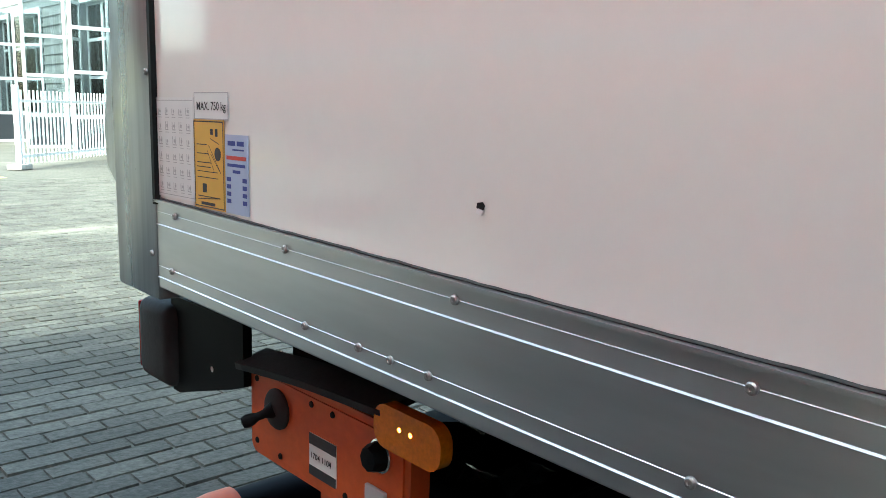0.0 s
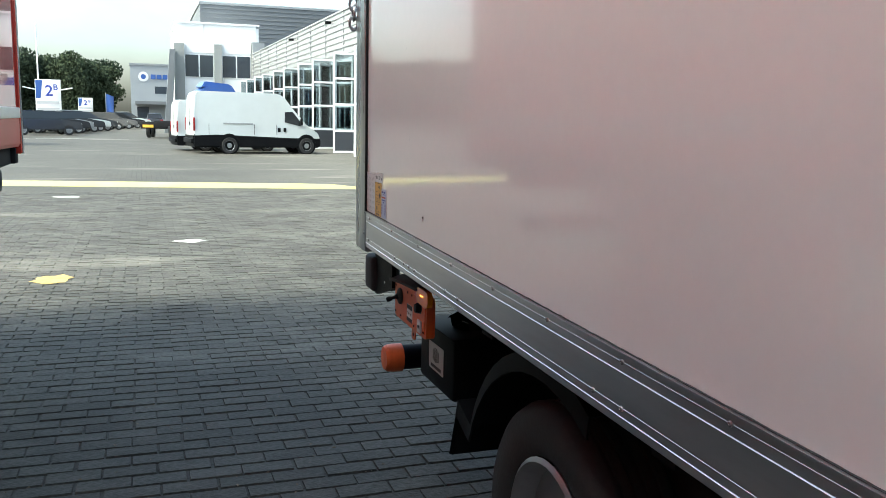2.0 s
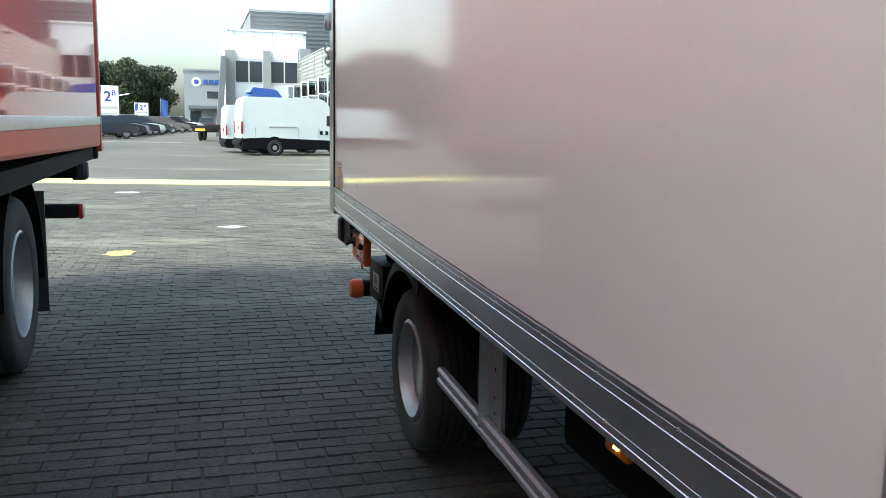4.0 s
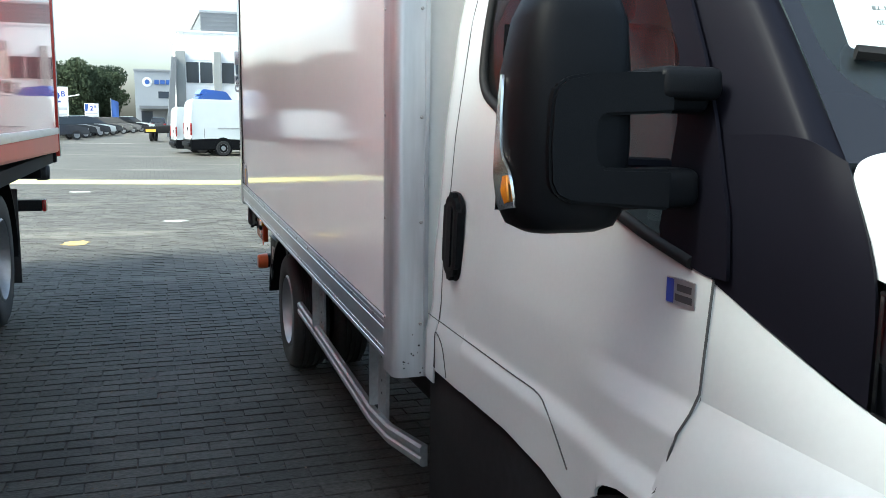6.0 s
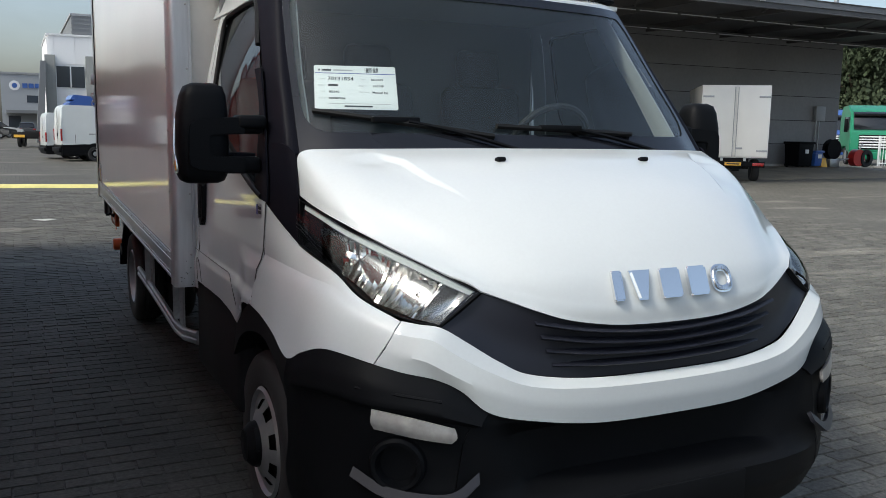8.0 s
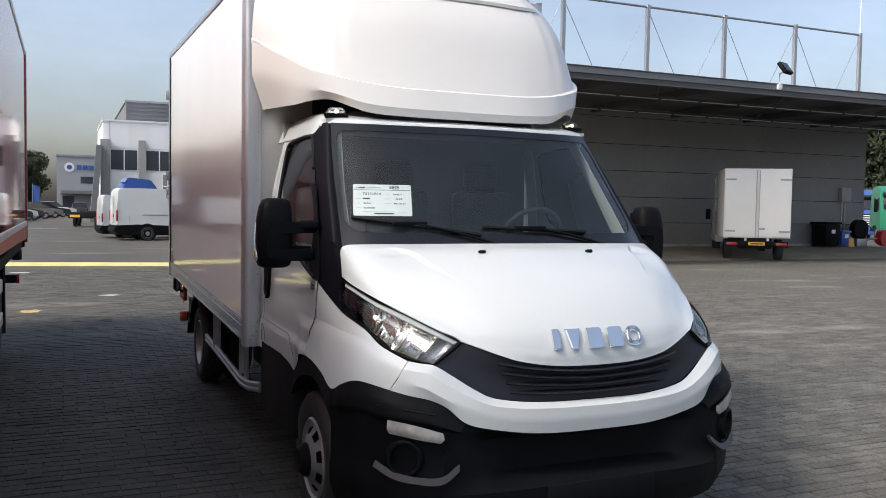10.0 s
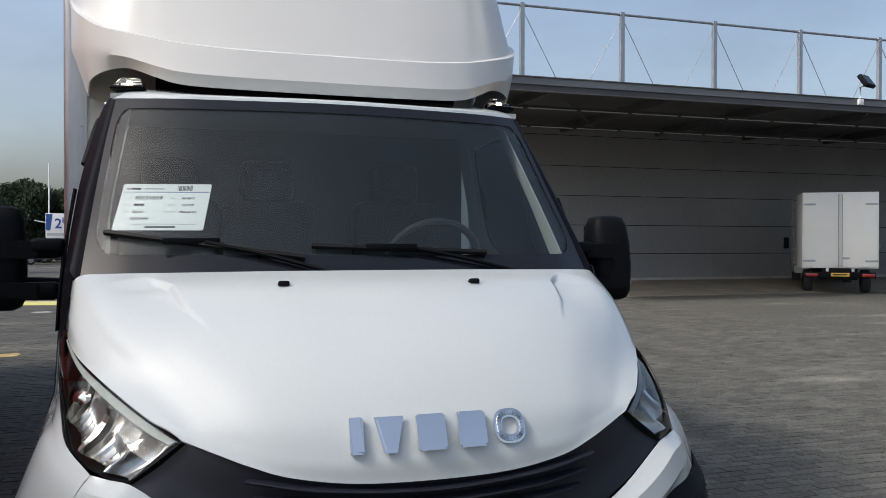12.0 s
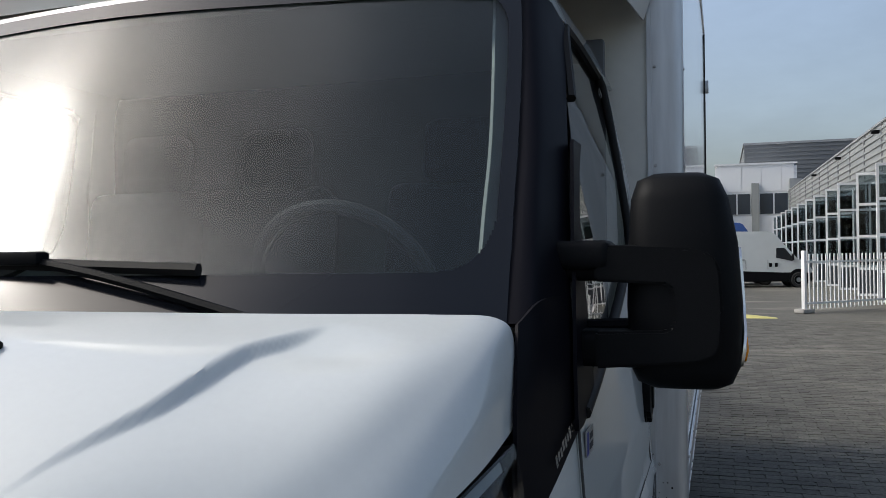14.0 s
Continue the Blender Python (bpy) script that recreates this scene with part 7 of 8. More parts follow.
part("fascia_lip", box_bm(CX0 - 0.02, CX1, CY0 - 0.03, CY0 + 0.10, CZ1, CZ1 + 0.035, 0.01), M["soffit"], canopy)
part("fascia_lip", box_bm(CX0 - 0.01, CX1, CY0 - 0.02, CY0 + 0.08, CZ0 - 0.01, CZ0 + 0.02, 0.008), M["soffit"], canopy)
part("end_beam", box_bm(CX0, CX0 + 0.09, CY0 + 0.06, WALL_Y - 0.03, CZ0, CZ1), M["steelwork"], canopy, smooth=0)
part("end_lip", box_bm(CX0 - 0.05, CX0 + 0.14, CY0 + 0.06, WALL_Y - 0.03, CZ0 - 0.03, CZ0), M["steelwork"], canopy, smooth=0)
part("end_lip", box_bm(CX0 - 0.05, CX0 + 0.14, CY0 + 0.1, WALL_Y - 0.03, CZ1, CZ1 + 0.03), M["steelwork"], canopy, smooth=0)
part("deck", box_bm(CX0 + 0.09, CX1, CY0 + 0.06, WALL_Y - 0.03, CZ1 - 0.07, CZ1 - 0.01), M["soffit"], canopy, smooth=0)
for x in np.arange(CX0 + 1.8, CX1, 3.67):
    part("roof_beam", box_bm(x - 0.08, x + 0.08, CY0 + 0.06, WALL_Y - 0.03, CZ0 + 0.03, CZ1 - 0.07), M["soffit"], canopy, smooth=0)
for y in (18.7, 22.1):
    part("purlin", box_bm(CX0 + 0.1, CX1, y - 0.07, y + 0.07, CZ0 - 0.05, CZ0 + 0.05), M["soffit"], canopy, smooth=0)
    for k in range(16):
        x = CX0 + 0.4 + 1.62 * k
        part("strip_light", box_bm(x, x + 1.48, y - 0.088, y - 0.073, CZ0 - 0.05, CZ0 - 0.022, 0.005), M["frame_white"], canopy)
        part("light_joint", box_bm(x + 1.50, x + 1.60, y - 0.10, y - 0.07, CZ0 - 0.06, CZ0 + 0.02, 0.005), M["soffit"], canopy)
for k in range(5):
    x = CX0 + 2 + 5 * k
    b = bmesh.new()
    add_tube(b, (x, CY0 + 0.4, CZ0 + 0.12), (x + 4.6, WALL_Y - 0.4, CZ0 + 0.12), 0.03, 6)
    part("wind_brace", b, M["soffit"], canopy)
rail_t = 9.5
posts = [7.15 + 3.8 * k for k in range(7)]
for k, x in enumerate(posts):
    part("railing_post", box_bm(x - 0.07, x + 0.07, WALL_Y + 0.08, WALL_Y + 0.22, 5.85, rail_t + 0.08), M["steel"], canopy, smooth=0)
    part("post_foot", box_bm(x - 0.16, x + 0.16, WALL_Y + 0.0, WALL_Y + 0.3, 5.9, 5.95), M["steel"], canopy, smooth=0)
part("railing_top", tube_bm([(posts[0], WALL_Y + 0.15, rail_t), (posts[-1], WALL_Y + 0.15, rail_t)], 0.045, 8), M["steel"], canopy)
for a, b in zip(posts, posts[1:]):
    mid = (a + b) / 2
    part("brace_cable", tube_bm([(a, WALL_Y + 0.15, rail_t - 0.1), (mid, WALL_Y + 0.15, 6.0)], 0.014, 5), M["steel"], canopy)
    part("brace_cable", tube_bm([(b, WALL_Y + 0.15, rail_t - 0.1), (mid, WALL_Y + 0.15, 6.0)], 0.014, 5), M["steel"], canopy)
part("brace_cable", tube_bm([(posts[0], WALL_Y + 0.15, rail_t - 0.1), (posts[0] - 0.02, WALL_Y + 6.5, 5.95)], 0.014, 5), M["steel"], canopy)
part("antenna", tube_bm([(posts[-1], WALL_Y + 0.15, rail_t), (posts[-1], WALL_Y + 0.15, rail_t + 1.7)], 0.025, 6), M["frame_white"], canopy)

# ---- buildings at the far end of the yard ----
office = thing("white_office", "white panelled office with grey pillars and dark windows", "", kind="structure")
OY = 72.0
part("wall", box_bm(0.75, 6.9, OY, OY + 12, 0, 8.1), M["whitewall"], office, smooth=0)
for k, (x0, x1) in enumerate(((0.87, 1.25), (1.27, 2.75), (2.77, 4.25), (4.27, 5.75), (5.77, 6.7))):
    part("wall_panel", box_bm(x0, x1, OY - 0.06, OY - 0.003, 6.1, 8.25), M["whitewall"], office, smooth=0)
    part("wall_panel", box_bm(x0, x1, OY - 0.06, OY - 0.003, 2.1, 4.15), M["whitewall"], office, smooth=0)
for x0, x1 in ((0.55, 1.3), (3.5, 4.05), (6.3, 6.75)):
    part("pillar", box_bm(x0, x1, OY - 0.5, OY - 0.07, 0, 6.75), M["pillarstone"], office, smooth=0)
for x0, x1 in ((1.32, 3.46), (4.08, 6.26)):
    w = part("window", box_bm(x0, x1, OY - 0.10, OY - 0.064, 4.25, 5.98), M["frame_white"], office, smooth=0)
    for q in range(2):
        a = x0 + 0.05 + q * (x1 - x0) / 2
        part("pane", box_bm(a, a + (x1 - x0) / 2 - 0.1, OY - 0.115, OY - 0.102, 4.3, 5.93), M["officeglass"], w, smooth=0)
part("roof_edge", box_bm(0.7, 6.95, OY - 0.12, OY + 12, 8.25, 8.4), M["whitewall"], office, smooth=0)
fin = prism_bm([(-0.3, 0), (0.25, 0), (0.62, 6.2), (0.22, 6.2)], 1.2, Matrix.Translation((0.0, OY - 1.6, 0)) @ Matrix(((1, 0, 0, 0), (0, 0, 1, 0), (0, 1, 0, 0), (0, 0, 0, 1))))
part("leaning_fin", fin, M["darkroof"], office, smooth=0)
part("link_wall", box_bm(6.3, 7.2, OY - 1.0, OY, 0, 7.0), M["cladding"], office, smooth=0)

high = thing("high_warehouse", "tall slate-grey ribbed warehouse behind the office", "", kind="structure")
part("wall", box_bm(3.3, 40, 84, 110, 0, 11.2), M["darkroof"], high, smooth=0)
for k in range(28):
    part("cladding_rib", box_bm(3.25, 40, 83.93, 84, 0.3 + 0.39 * k, 0.42 + 0.39 * k), M["darkroof"], high, smooth=0)
part("roof_edge", box_bm(3.2, 40.1, 83.9, 110, 11.2, 11.4), M["steelwork"], high, smooth=0)

depot = thing("grey_depot", "grey depot building with a blue emblem", "", kind="structure")
DY = 120.0
part("wall", box_bm(-3.1, 14, DY, DY + 20, 0, 7.5), M["officegrey"], depot, smooth=0)
part("roof_edge", box_bm(-3.2, 14, DY - 0.1, DY + 20, 7.5, 7.75), M["steelwork"], depot, smooth=0)
part("window", box_bm(-0.2, 1.6, DY - 0.06, DY - 0.003, 4.0, 4.9), M["officeglass"], depot, smooth=0)
part("entrance_canopy", box_bm(-2.6, 3.0, DY - 2.5, DY - 0.01, 2.6, 3.0), M["darkroof"], depot, smooth=0)
part("window", box_bm(-2.4, -1.0, DY - 0.06, DY - 0.003, 0.6, 2.3), M["officeglass"], depot, smooth=0)
part("emblem_ring", lathe_bm([(0.32, -0.05), (0.62, -0.05), (0.62, 0.0)], 24, "Y"), M["frame_white"], depot, m=pose(-1.55, DY, 6.1))
part("emblem_ring", lathe_bm([(0.0, -0.08), (0.3, -0.08), (0.3, 0.0)], 24, "Y"), M["blue"], depot, m=pose(-1.55, DY, 6.1))
for k in range(3):
    part("emblem_bar", box_bm(-0.65 + 0.72 * k, -0.07 + 0.72 * k, DY - 0.08, DY - 0.003, 5.82, 6.4), M["blue"], depot, smooth=0)


# ---- vehicles about the yard ----
def side_prism(outline, half, taper=0.0, top_z=1.2):
    """A body from its side view (along x, up z), narrowing above a height."""
    bm = prism_bm(outline, 2 * half, Matrix(((1, 0, 0, 0), (0, 0, 1, -half), (0, 1, 0, 0), (0, 0, 0, 1))))
    for v in bm.verts:
        if v.co.z > top_z:
            v.co.y *= 1 - taper * min(1.0, (v.co.z - top_z) / 1.2)
    bmesh.ops.bevel(bm, geom=bm.edges[:], offset=0.05, segments=2, affect="EDGES", clamp_overlap=True)
    return bm


def road_wheel(parent, x, y, r, side):
    w = part("wheel", lathe_bm([(r * 0.62, -0.09), (r * 0.95, -0.09), (r, -0.06), (r, 0.06), (r * 0.95, 0.09), (r * 0.62, 0.09)], 24, "Y"), M["rubber"], parent, "black tyre with a silver rim", m=pose(x, y, r, 0, 0, 0 if side > 0 else 180))
    part("rim", lathe_bm([(r * 0.62, 0.08), (r * 0.55, 0.05), (r * 0.3, 0.07), (0, 0.075)], 18, "Y"), M["silver"], w)
    return w


def plate(outline, y, side, t=0.012, lean=0.0):
    """A flat piece lying on a vehicle's flank, from its outline along x and up z."""
    y0 = side * y
    bm = bmesh.new()
    a = [bm.verts.new((x, y0, z)) for x, z in outline]
    b = [bm.verts.new((x, y0 + side * t, z)) for x, z in outline]
    bm.faces.new(a)
    bm.faces.new(b)
    for i in range(len(a)):
        j = (i + 1) % len(a)
        bm.faces.new((a[i], a[j], b[j], b[i]))
    for v in bm.verts:
        v.co.y -= side * lean * (v.co.z - 1.25)
    bmesh.ops.recalc_face_normals(bm, faces=bm.faces[:])
    return bm


def make_van(at_m):
    v = thing("panel_van", "white panel van with black lower trim parked nose to the workshop", "van", group="white vans at the workshop")
    body = [(0, 0.62), (0.0, 1.6), (0.05, 2.42), (0.2, 2.60), (3.7, 2.58), (4.0, 2.44), (4.45, 1.86), (4.92, 1.26), (5.45, 0.98), (5.60, 0.80), (5.62, 0.62)]
    bm = side_prism(body, 1.0, 0.12, 1.25)
    bmesh.ops.recalc_face_normals(bm, faces=bm.faces[:])
    part("body", bm, M["white"], v, "white body", smooth=40)
    bm = side_prism([(-0.03, 0.26), (-0.05, 0.80), (1.0, 0.80), (4.3, 0.68), (5.60, 0.72), (5.68, 0.5), (5.6, 0.26)], 1.018)
    bmesh.ops.recalc_face_normals(bm, faces=bm.faces[:])
    part("lower_trim", bm, M["black"], v, "black lower trim", smooth=30)
    for s in (1, -1):
        part("side_window", plate([(3.98, 1.36), (4.0, 1.80), (4.36, 1.82), (4.80, 1.28), (4.70, 1.20)], 0.999, s, 0.012, 0.1), M["carglass"], v, "dark cab window")
        for x in (3.66, 3.92):
            part("door_handle", box_bm(x, x + 0.13, -0.012, 0.012, 0.94, 1.12, 0.01), M["black"], v, m=pose(0, s * 1.005, 0))
        part("side_moulding", box_bm(1.25, 2.55, -0.006, 0.006, 1.24, 1.30, 0.004), M["steelwork"], v, m=pose(0, s * 0.998, 0))
        for x in (0.62, 2.6, 3.6):
            part("panel_joint", box_bm(x, x + 0.018, -0.003, 0.003, 0.82, 1.25), M["gap"], v, m=pose(0, s * 1.0, 0))
        part("mirror", box_bm(4.66, 4.76, -0.09, 0.09, 1.24, 1.52, 0.03), M["black"], v, m=pose(0, s * 1.12, 0))
        part("tail_lamp", box_bm(-0.03, 0.05, -0.04, 0.03, 0.95, 1.5, 0.01), M["redlens"], v, m=pose(0, s * 0.955, 0))
        part("headlamp", plate([(5.1, 1.02), (5.45, 0.92), (5.52, 0.82), (5.15, 0.86)], 0.95, s, 0.02), M["carglass"], v)
        for x in (1.50, 4.98):
            part("wheel_arch", lathe_bm([(0.0, 0.0), (0.44, 0.0), (0.46, -0.05)], 28, "Y"), M["black"], v, m=pose(x, s * 1.024, 0.40, 0, 0, 0 if s > 0 else 180))
            road_wheel(v, x, s * 0.955, 0.345, s)
    part("windscreen", box_bm(-0.005, 0.005, -0.78, 0.78, 0, 0.98), M["carglass"], v, m=pose(4.86, 0, 1.36, 0, -38, 0))
    part("rear_door_gap", box_bm(-0.008, 0.0, -0.012, 0.012, 0.82, 2.4), M["gap"], v)
    part("rear_handle", box_bm(-0.03, 0.0, -0.12, 0.0, 1.15, 1.3, 0.008), M["black"], v)
    part("rear_bumper", box_bm(-0.13, 0.02, -0.95, 0.95, 0.42, 0.62, 0.02), M["black"], v)
    v.matrix_world = at_m
    return v


VAN = Matrix.Diagonal((0.84, 0.95, 0.87, 1))
van = make_van(pose(-0.185, 36.17, 0, 0, 0, 6) @ VAN)
copy_thing(van, pose(-0.67, 38.7, 0, 0, 0, 6) @ VAN)
copy_thing(van, pose(-6.9, 44.0, 0, 0, 0, 182) @ VAN)

# blue tractor cab behind the vans, and a bare chassis beside it
blue = thing("blue_lorry", "blue lorry cab standing behind the vans", "lorry")
part("cab", side_prism([(0, 0.9), (0, 2.9), (0.5, 3.25), (1.7, 3.2), (2.2, 2.5), (2.3, 0.9)], 1.2, 0.05, 1.5), M["blue"], blue, "blue cab", smooth=40)
part("roof_spoiler", side_prism([(0.1, 3.1), (0.3, 3.42), (1.6, 3.3), (1.8, 3.15)], 1.0), M["blue"], blue)
part("screen", box_bm(-0.01, 0.01, -1.05, 1.05, 0, 0.9), M["carglass"], blue, m=pose(2.27, 0, 1.8, 0, -14, 0))
part("chassis", box_bm(-1.5, 2.2, -0.45, 0.45, 0.6, 0.95), M["dark"], blue)
for x in (1.3, -0.9):
    for s in (1, -1):
        road_wheel(blue, x, s * 1.05, 0.5, s)
blue.matrix_world = pose(0.65, 46.0, 0, 0, 0, 6) @ Matrix.Diagonal((0.87, 0.87, 0.87, 1))
chas = thing("bare_chassis", "dark bare lorry chassis with orange plates", "trailer")
part("frame_beam", box_bm(-2.2, 2.2, -0.5, 0.5, 0.75, 1.0, 0.02), M["dark"], chas)
part("rear_beam", box_bm(-2.3, -2.2, -1.2, 1.2, 0.55, 0.95, 0.02), M["dark"], chas)
for s in (1, -1):
    part("warning_plate", box_bm(-2.33, -2.305, s * 0.8 - 0.3, s * 0.8 + 0.3, 0.62, 0.78), M["decal_y"], chas, "yellow reflective plate")
    for x in (-1.2, 0.2):
        road_wheel(chas, x, s * 0.95, 0.48, s)
chas.matrix_world = pose(-0.35, 58.0, 0, 0, 0, 80)


def make_car(name, label, mat, m, tall=0.0):
    c = thing(name, label, "car", group="cars parked along the yard")
    part("body", side_prism([(0, 0.32), (0.02, 0.85), (0.25, 0.95), (3.2, 0.95), (4.15, 0.78), (4.25, 0.35)], 0.88, 0.1, 0.8), mat, c, smooth=40)
    part("cabin", side_prism([(0.25, 0.93), (0.55, 1.42 + tall), (2.1, 1.45 + tall), (3.0, 0.94)], 0.78, 0.25, 0.95), M["carglass"], c, "dark glass cabin")
    part("roof", side_prism([(0.5, 1.40 + tall), (0.62, 1.47 + tall), (2.0, 1.49 + tall), (2.15, 1.42 + tall)], 0.66), mat, c)
    for s in (1, -1):
        for x in (0.8, 3.4):
            road_wheel(c, x, s * 0.80, 0.31, s)
        part("lamp", box_bm(-0.02, 0.06, s * 0.7 - 0.14, s * 0.7 + 0.14, 0.68, 0.82, 0.02), M["redlens"], c)
        part("headlamp", box_bm(4.05, 4.2, s * 0.66 - 0.16, s * 0.66 + 0.16, 0.62, 0.74, 0.02), M["headliner"], c)
    c.matrix_world = m
    return c


cdark = make_car("parked_car", "dark grey hatchback parked along the yard", M["carpaint"], pose(-9.6, 60, 0, 0, 0, 20))
for k in range(1, 7):
    copy_thing(cdark, pose(-10.1 + 0.72 * k, 60 + 5.2 * k, 0, 0, 0, 20 + random.uniform(-3, 3)))
cw = make_car("parked_car", "white hatchback parked along the yard", M["white"], pose(-8.4, 74.0, 0, 0, 0, 18), 0.1)
copy_thing(cw, pose(-5.2, 99.5, 0, 0, 0, 5))
cs = make_car("parked_car", "silver hatchback parked along the yard", M["carsilver"], pose(-9.3, 67.5, 0, 0, 0, 20))
copy_thing(cs, pose(-13.5, 62.0, 0, 0, 0, 20))
copy_thing(cdark, pose(-15.0, 57.0, 0, 0, 0, 20))
copy_thing(cs, pose(-3.4, 106.0, 0, 0, 0, 170))
copy_thing(cdark, pose(-4.6, 111.0, 0, 0, 0, 172))
copy_thing(cdark, pose(-0.5, 104.0, 0, 0, 0, 92))


# white box van under the canopy
bt = thing("small_box_truck", "white box truck parked nose to the wall under the canopy", "truck")
part("box_body", box_bm(-1.08, 1.08, 0.02, 3.7, 0.78, 3.12, 0.02), M["panel"], bt, "white cargo box")
for s in (-1, 1):
    d = part("rear_door", box_bm(*sorted((s * 0.012, s * 1.03)), -0.02, 0.015, 0.82, 3.06, 0.008), M["boxdoor"], bt, "white rear door")
    for z in (0.98, 2.72):
        part("hinge", box_bm(*sorted((s * 0.70, s * 1.05)), -0.035, -0.02, z, z + 0.06, 0.006), M["steel"], d, "steel strap hinge")
    part("lock_bar", tube_bm([(s * 0.05, -0.04, 0.82), (s * 0.05, -0.04, 3.06)], 0.012, 6), M["steel"], d)
    part("tail_lamp", box_bm(*sorted((s * 0.62, s * 0.98)), -0.04, 0.02, 0.52, 0.62, 0.01), M["redlens"], bt, "red tail lamp")
    part("buffer", box_bm(*sorted((s * 0.32, s * 0.40)), -0.05, 0.04, 0.68, 0.78, 0.01), M["white"], bt)
    part("mirror", box_bm(*sorted((s * 1.12, s * 1.30)), 4.35, 4.45, 1.35, 1.75, 0.03), M["black"], bt, "black door mirror")
    for y, r in ((0.95, 0.36), (4.85, 0.36)):
        w = part("wheel", lathe_bm([(0.2, -0.12), (r * 0.95, -0.12), (r, -0.08), (r, 0.08), (r * 0.95, 0.12), (0.2, 0.12)], 24, "X"), M["rubber"], bt, m=pose(s * 0.84, y, r))
part("door_lock", box_bm(0.06, 0.26, -0.05, -0.02, 1.06, 1.12, 0.008), M["steel"], bt)
part("rear_bar", box_bm(-1.0, 1.0, -0.03, 0.05, 0.48, 0.66, 0.01), M["black"], bt)
pl = part("plate", box_bm(-0.26, 0.26, -0.05, -0.031, 0.53, 0.64, 0.004), M["decal_y"], bt, "yellow plate")
part("plate_bar", box_bm(-0.2, 0.2, -0.053, -0.0505, 0.565, 0.605), M["ink"], bt)
part("chassis", box_bm(-0.5, 0.5, 0.05, 5.2, 0.42, 0.76), M["dark"], bt)
part("cab", side_prism([(0, 0.5), (0, 2.25), (0.75, 2.2), (1.15, 1.5), (1.75, 1.15), (1.8, 0.5)], 1.0, 0.15, 1.3), M["white"], bt, "white cab", m=pose(0, 3.75, 0, 0, 0, 90), smooth=40)
bt.matrix_world = pose(19.25, 18.3, 0, 0, 0, -36)

# lorries and fence beyond the wall's end
def lorry_cab(name, mat, label, at_m):
    """A parked tractor unit: tall cab with sloped screen, sun visor, slatted grille, lamps, mirrors and wheels."""
    g = thing(name, label, "lorry")
    body = side_prism([(-0.1, 0.95), (-0.1, 2.75), (0.15, 3.15), (1.2, 3.2), (1.95, 2.85), (2.22, 1.9), (2.32, 1.6), (2.34, 0.7), (1.75, 0.7), (1.55, 1.05), (0.75, 1.05), (0.55, 0.8)], 1.2, 0.06, 1.8)
    bmesh.ops.recalc_face_normals(body, faces=body.faces[:])
    part("cab", body, mat, g, smooth=40)
    part("screen", box_bm(-0.012, 0.012, -1.02, 1.02, 0, 0.86, 0.006), M["carglass"], g, "dark windscreen", m=pose(2.26, 0, 1.9, 0, -16, 0))
    part("sun_visor", box_bm(-0.03, 0.22, -1.05, 1.05, -0.02, 0.12, 0.02), M["carglass"], g, m=pose(2.02, 0, 2.72, 0, 25, 0))
    part("grille", box_bm(2.335, 2.36, -0.75, 0.75, 0.85, 1.62, 0.01), M["dark"], g)
    for z in (0.92, 1.06, 1.20, 1.34, 1.48):
        part("grille_slat", box_bm(2.36, 2.39, -0.74, 0.74, z, z + 0.07, 0.01), M["frame_white"], g)
    part("bumper", box_bm(2.1, 2.45, -1.2, 1.2, 0.32, 0.72, 0.06, 3), mat, g)
    part("chassis", box_bm(-3.4, 2.0, -0.45, 0.45, 0.6, 0.9), M["dark"], g)
    for s_ in (1, -1):
        part("headlamp", box_bm(2.38, 2.46, *sorted((s_ * 0.72, s_ * 1.12)), 0.48, 0.66, 0.02), M["chrome"], g)
        part("side_window", box_bm(0.95, 1.85, *sorted((s_ * 1.16, s_ * 1.20)), 1.85, 2.55, 0.01), M["carglass"], g)
        part("mirror", box_bm(1.98, 2.12, *sorted((s_ * 1.28, s_ * 1.46)), 1.75, 2.45, 0.03), M["black"], g)
        for x in (1.15, -2.4):
            road_wheel(g, x, s_ * 1.02, 0.5, s_)
    g.matrix_world = at_m


lorry_cab("green_lorry", M["green"], "green lorry cab with a white slatted grille", pose(40.6, 30.1, 0, 0, 0, -128))
lorry_cab("blue_lorry", M["blue"], "blue lorry cab with a white slatted grille", pose(46.2, 37.0, 0, 0, 0, -128))


# ---- fences ----
def picket_fence(name, a, b, h, n, label, post=True):
    f = thing(name, label, "fence")
    d = Vector((b[0] - a[0], b[1] - a[1], 0))
    L = d.length
    ang = math.degrees(math.atan2(d.y, d.x))
    for z in (0.2, h - 0.22):
        part("rail", box_bm(0, L, -0.02, 0.02, z, z + 0.05), M["frame_white"], f, smooth=0)
    pk = None
    for k in range(n):
        x = 0.08 + (L - 0.1) * k / (n - 1)
        m = pose(x, 0, 0)
        if pk is None:
            pk = part("picket", box_bm(-0.016, 0.016, 0.021, 0.045, 0.08, h), M["frame_white"], f, smooth=0, m=m)
        else:
            again(pk, f, m)
    if post:
        part("post", box_bm(-0.04, 0.04, -0.05, 0.05, 0.08, h + 0.08, 0.008), M["frame_white"], f)
        part("foot_block", box_bm(-0.2, 0.2, -0.14, 0.14, 0, 0.1, 0.02), M["concrete"], f, "grey concrete foot")
    f.matrix_world = pose(a[0], a[1], 0, 0, 0, ang)
    return f


picket_fence("picket_fence", (3.05, 21.2), (6.6, 24.9), 1.42, 34, "white metal picket fence on a concrete foot")
picket_fence("picket_fence", (36.6, 26.0), (41.2, 20.4), 1.5, 60, "white metal picket fence beside the lorries")

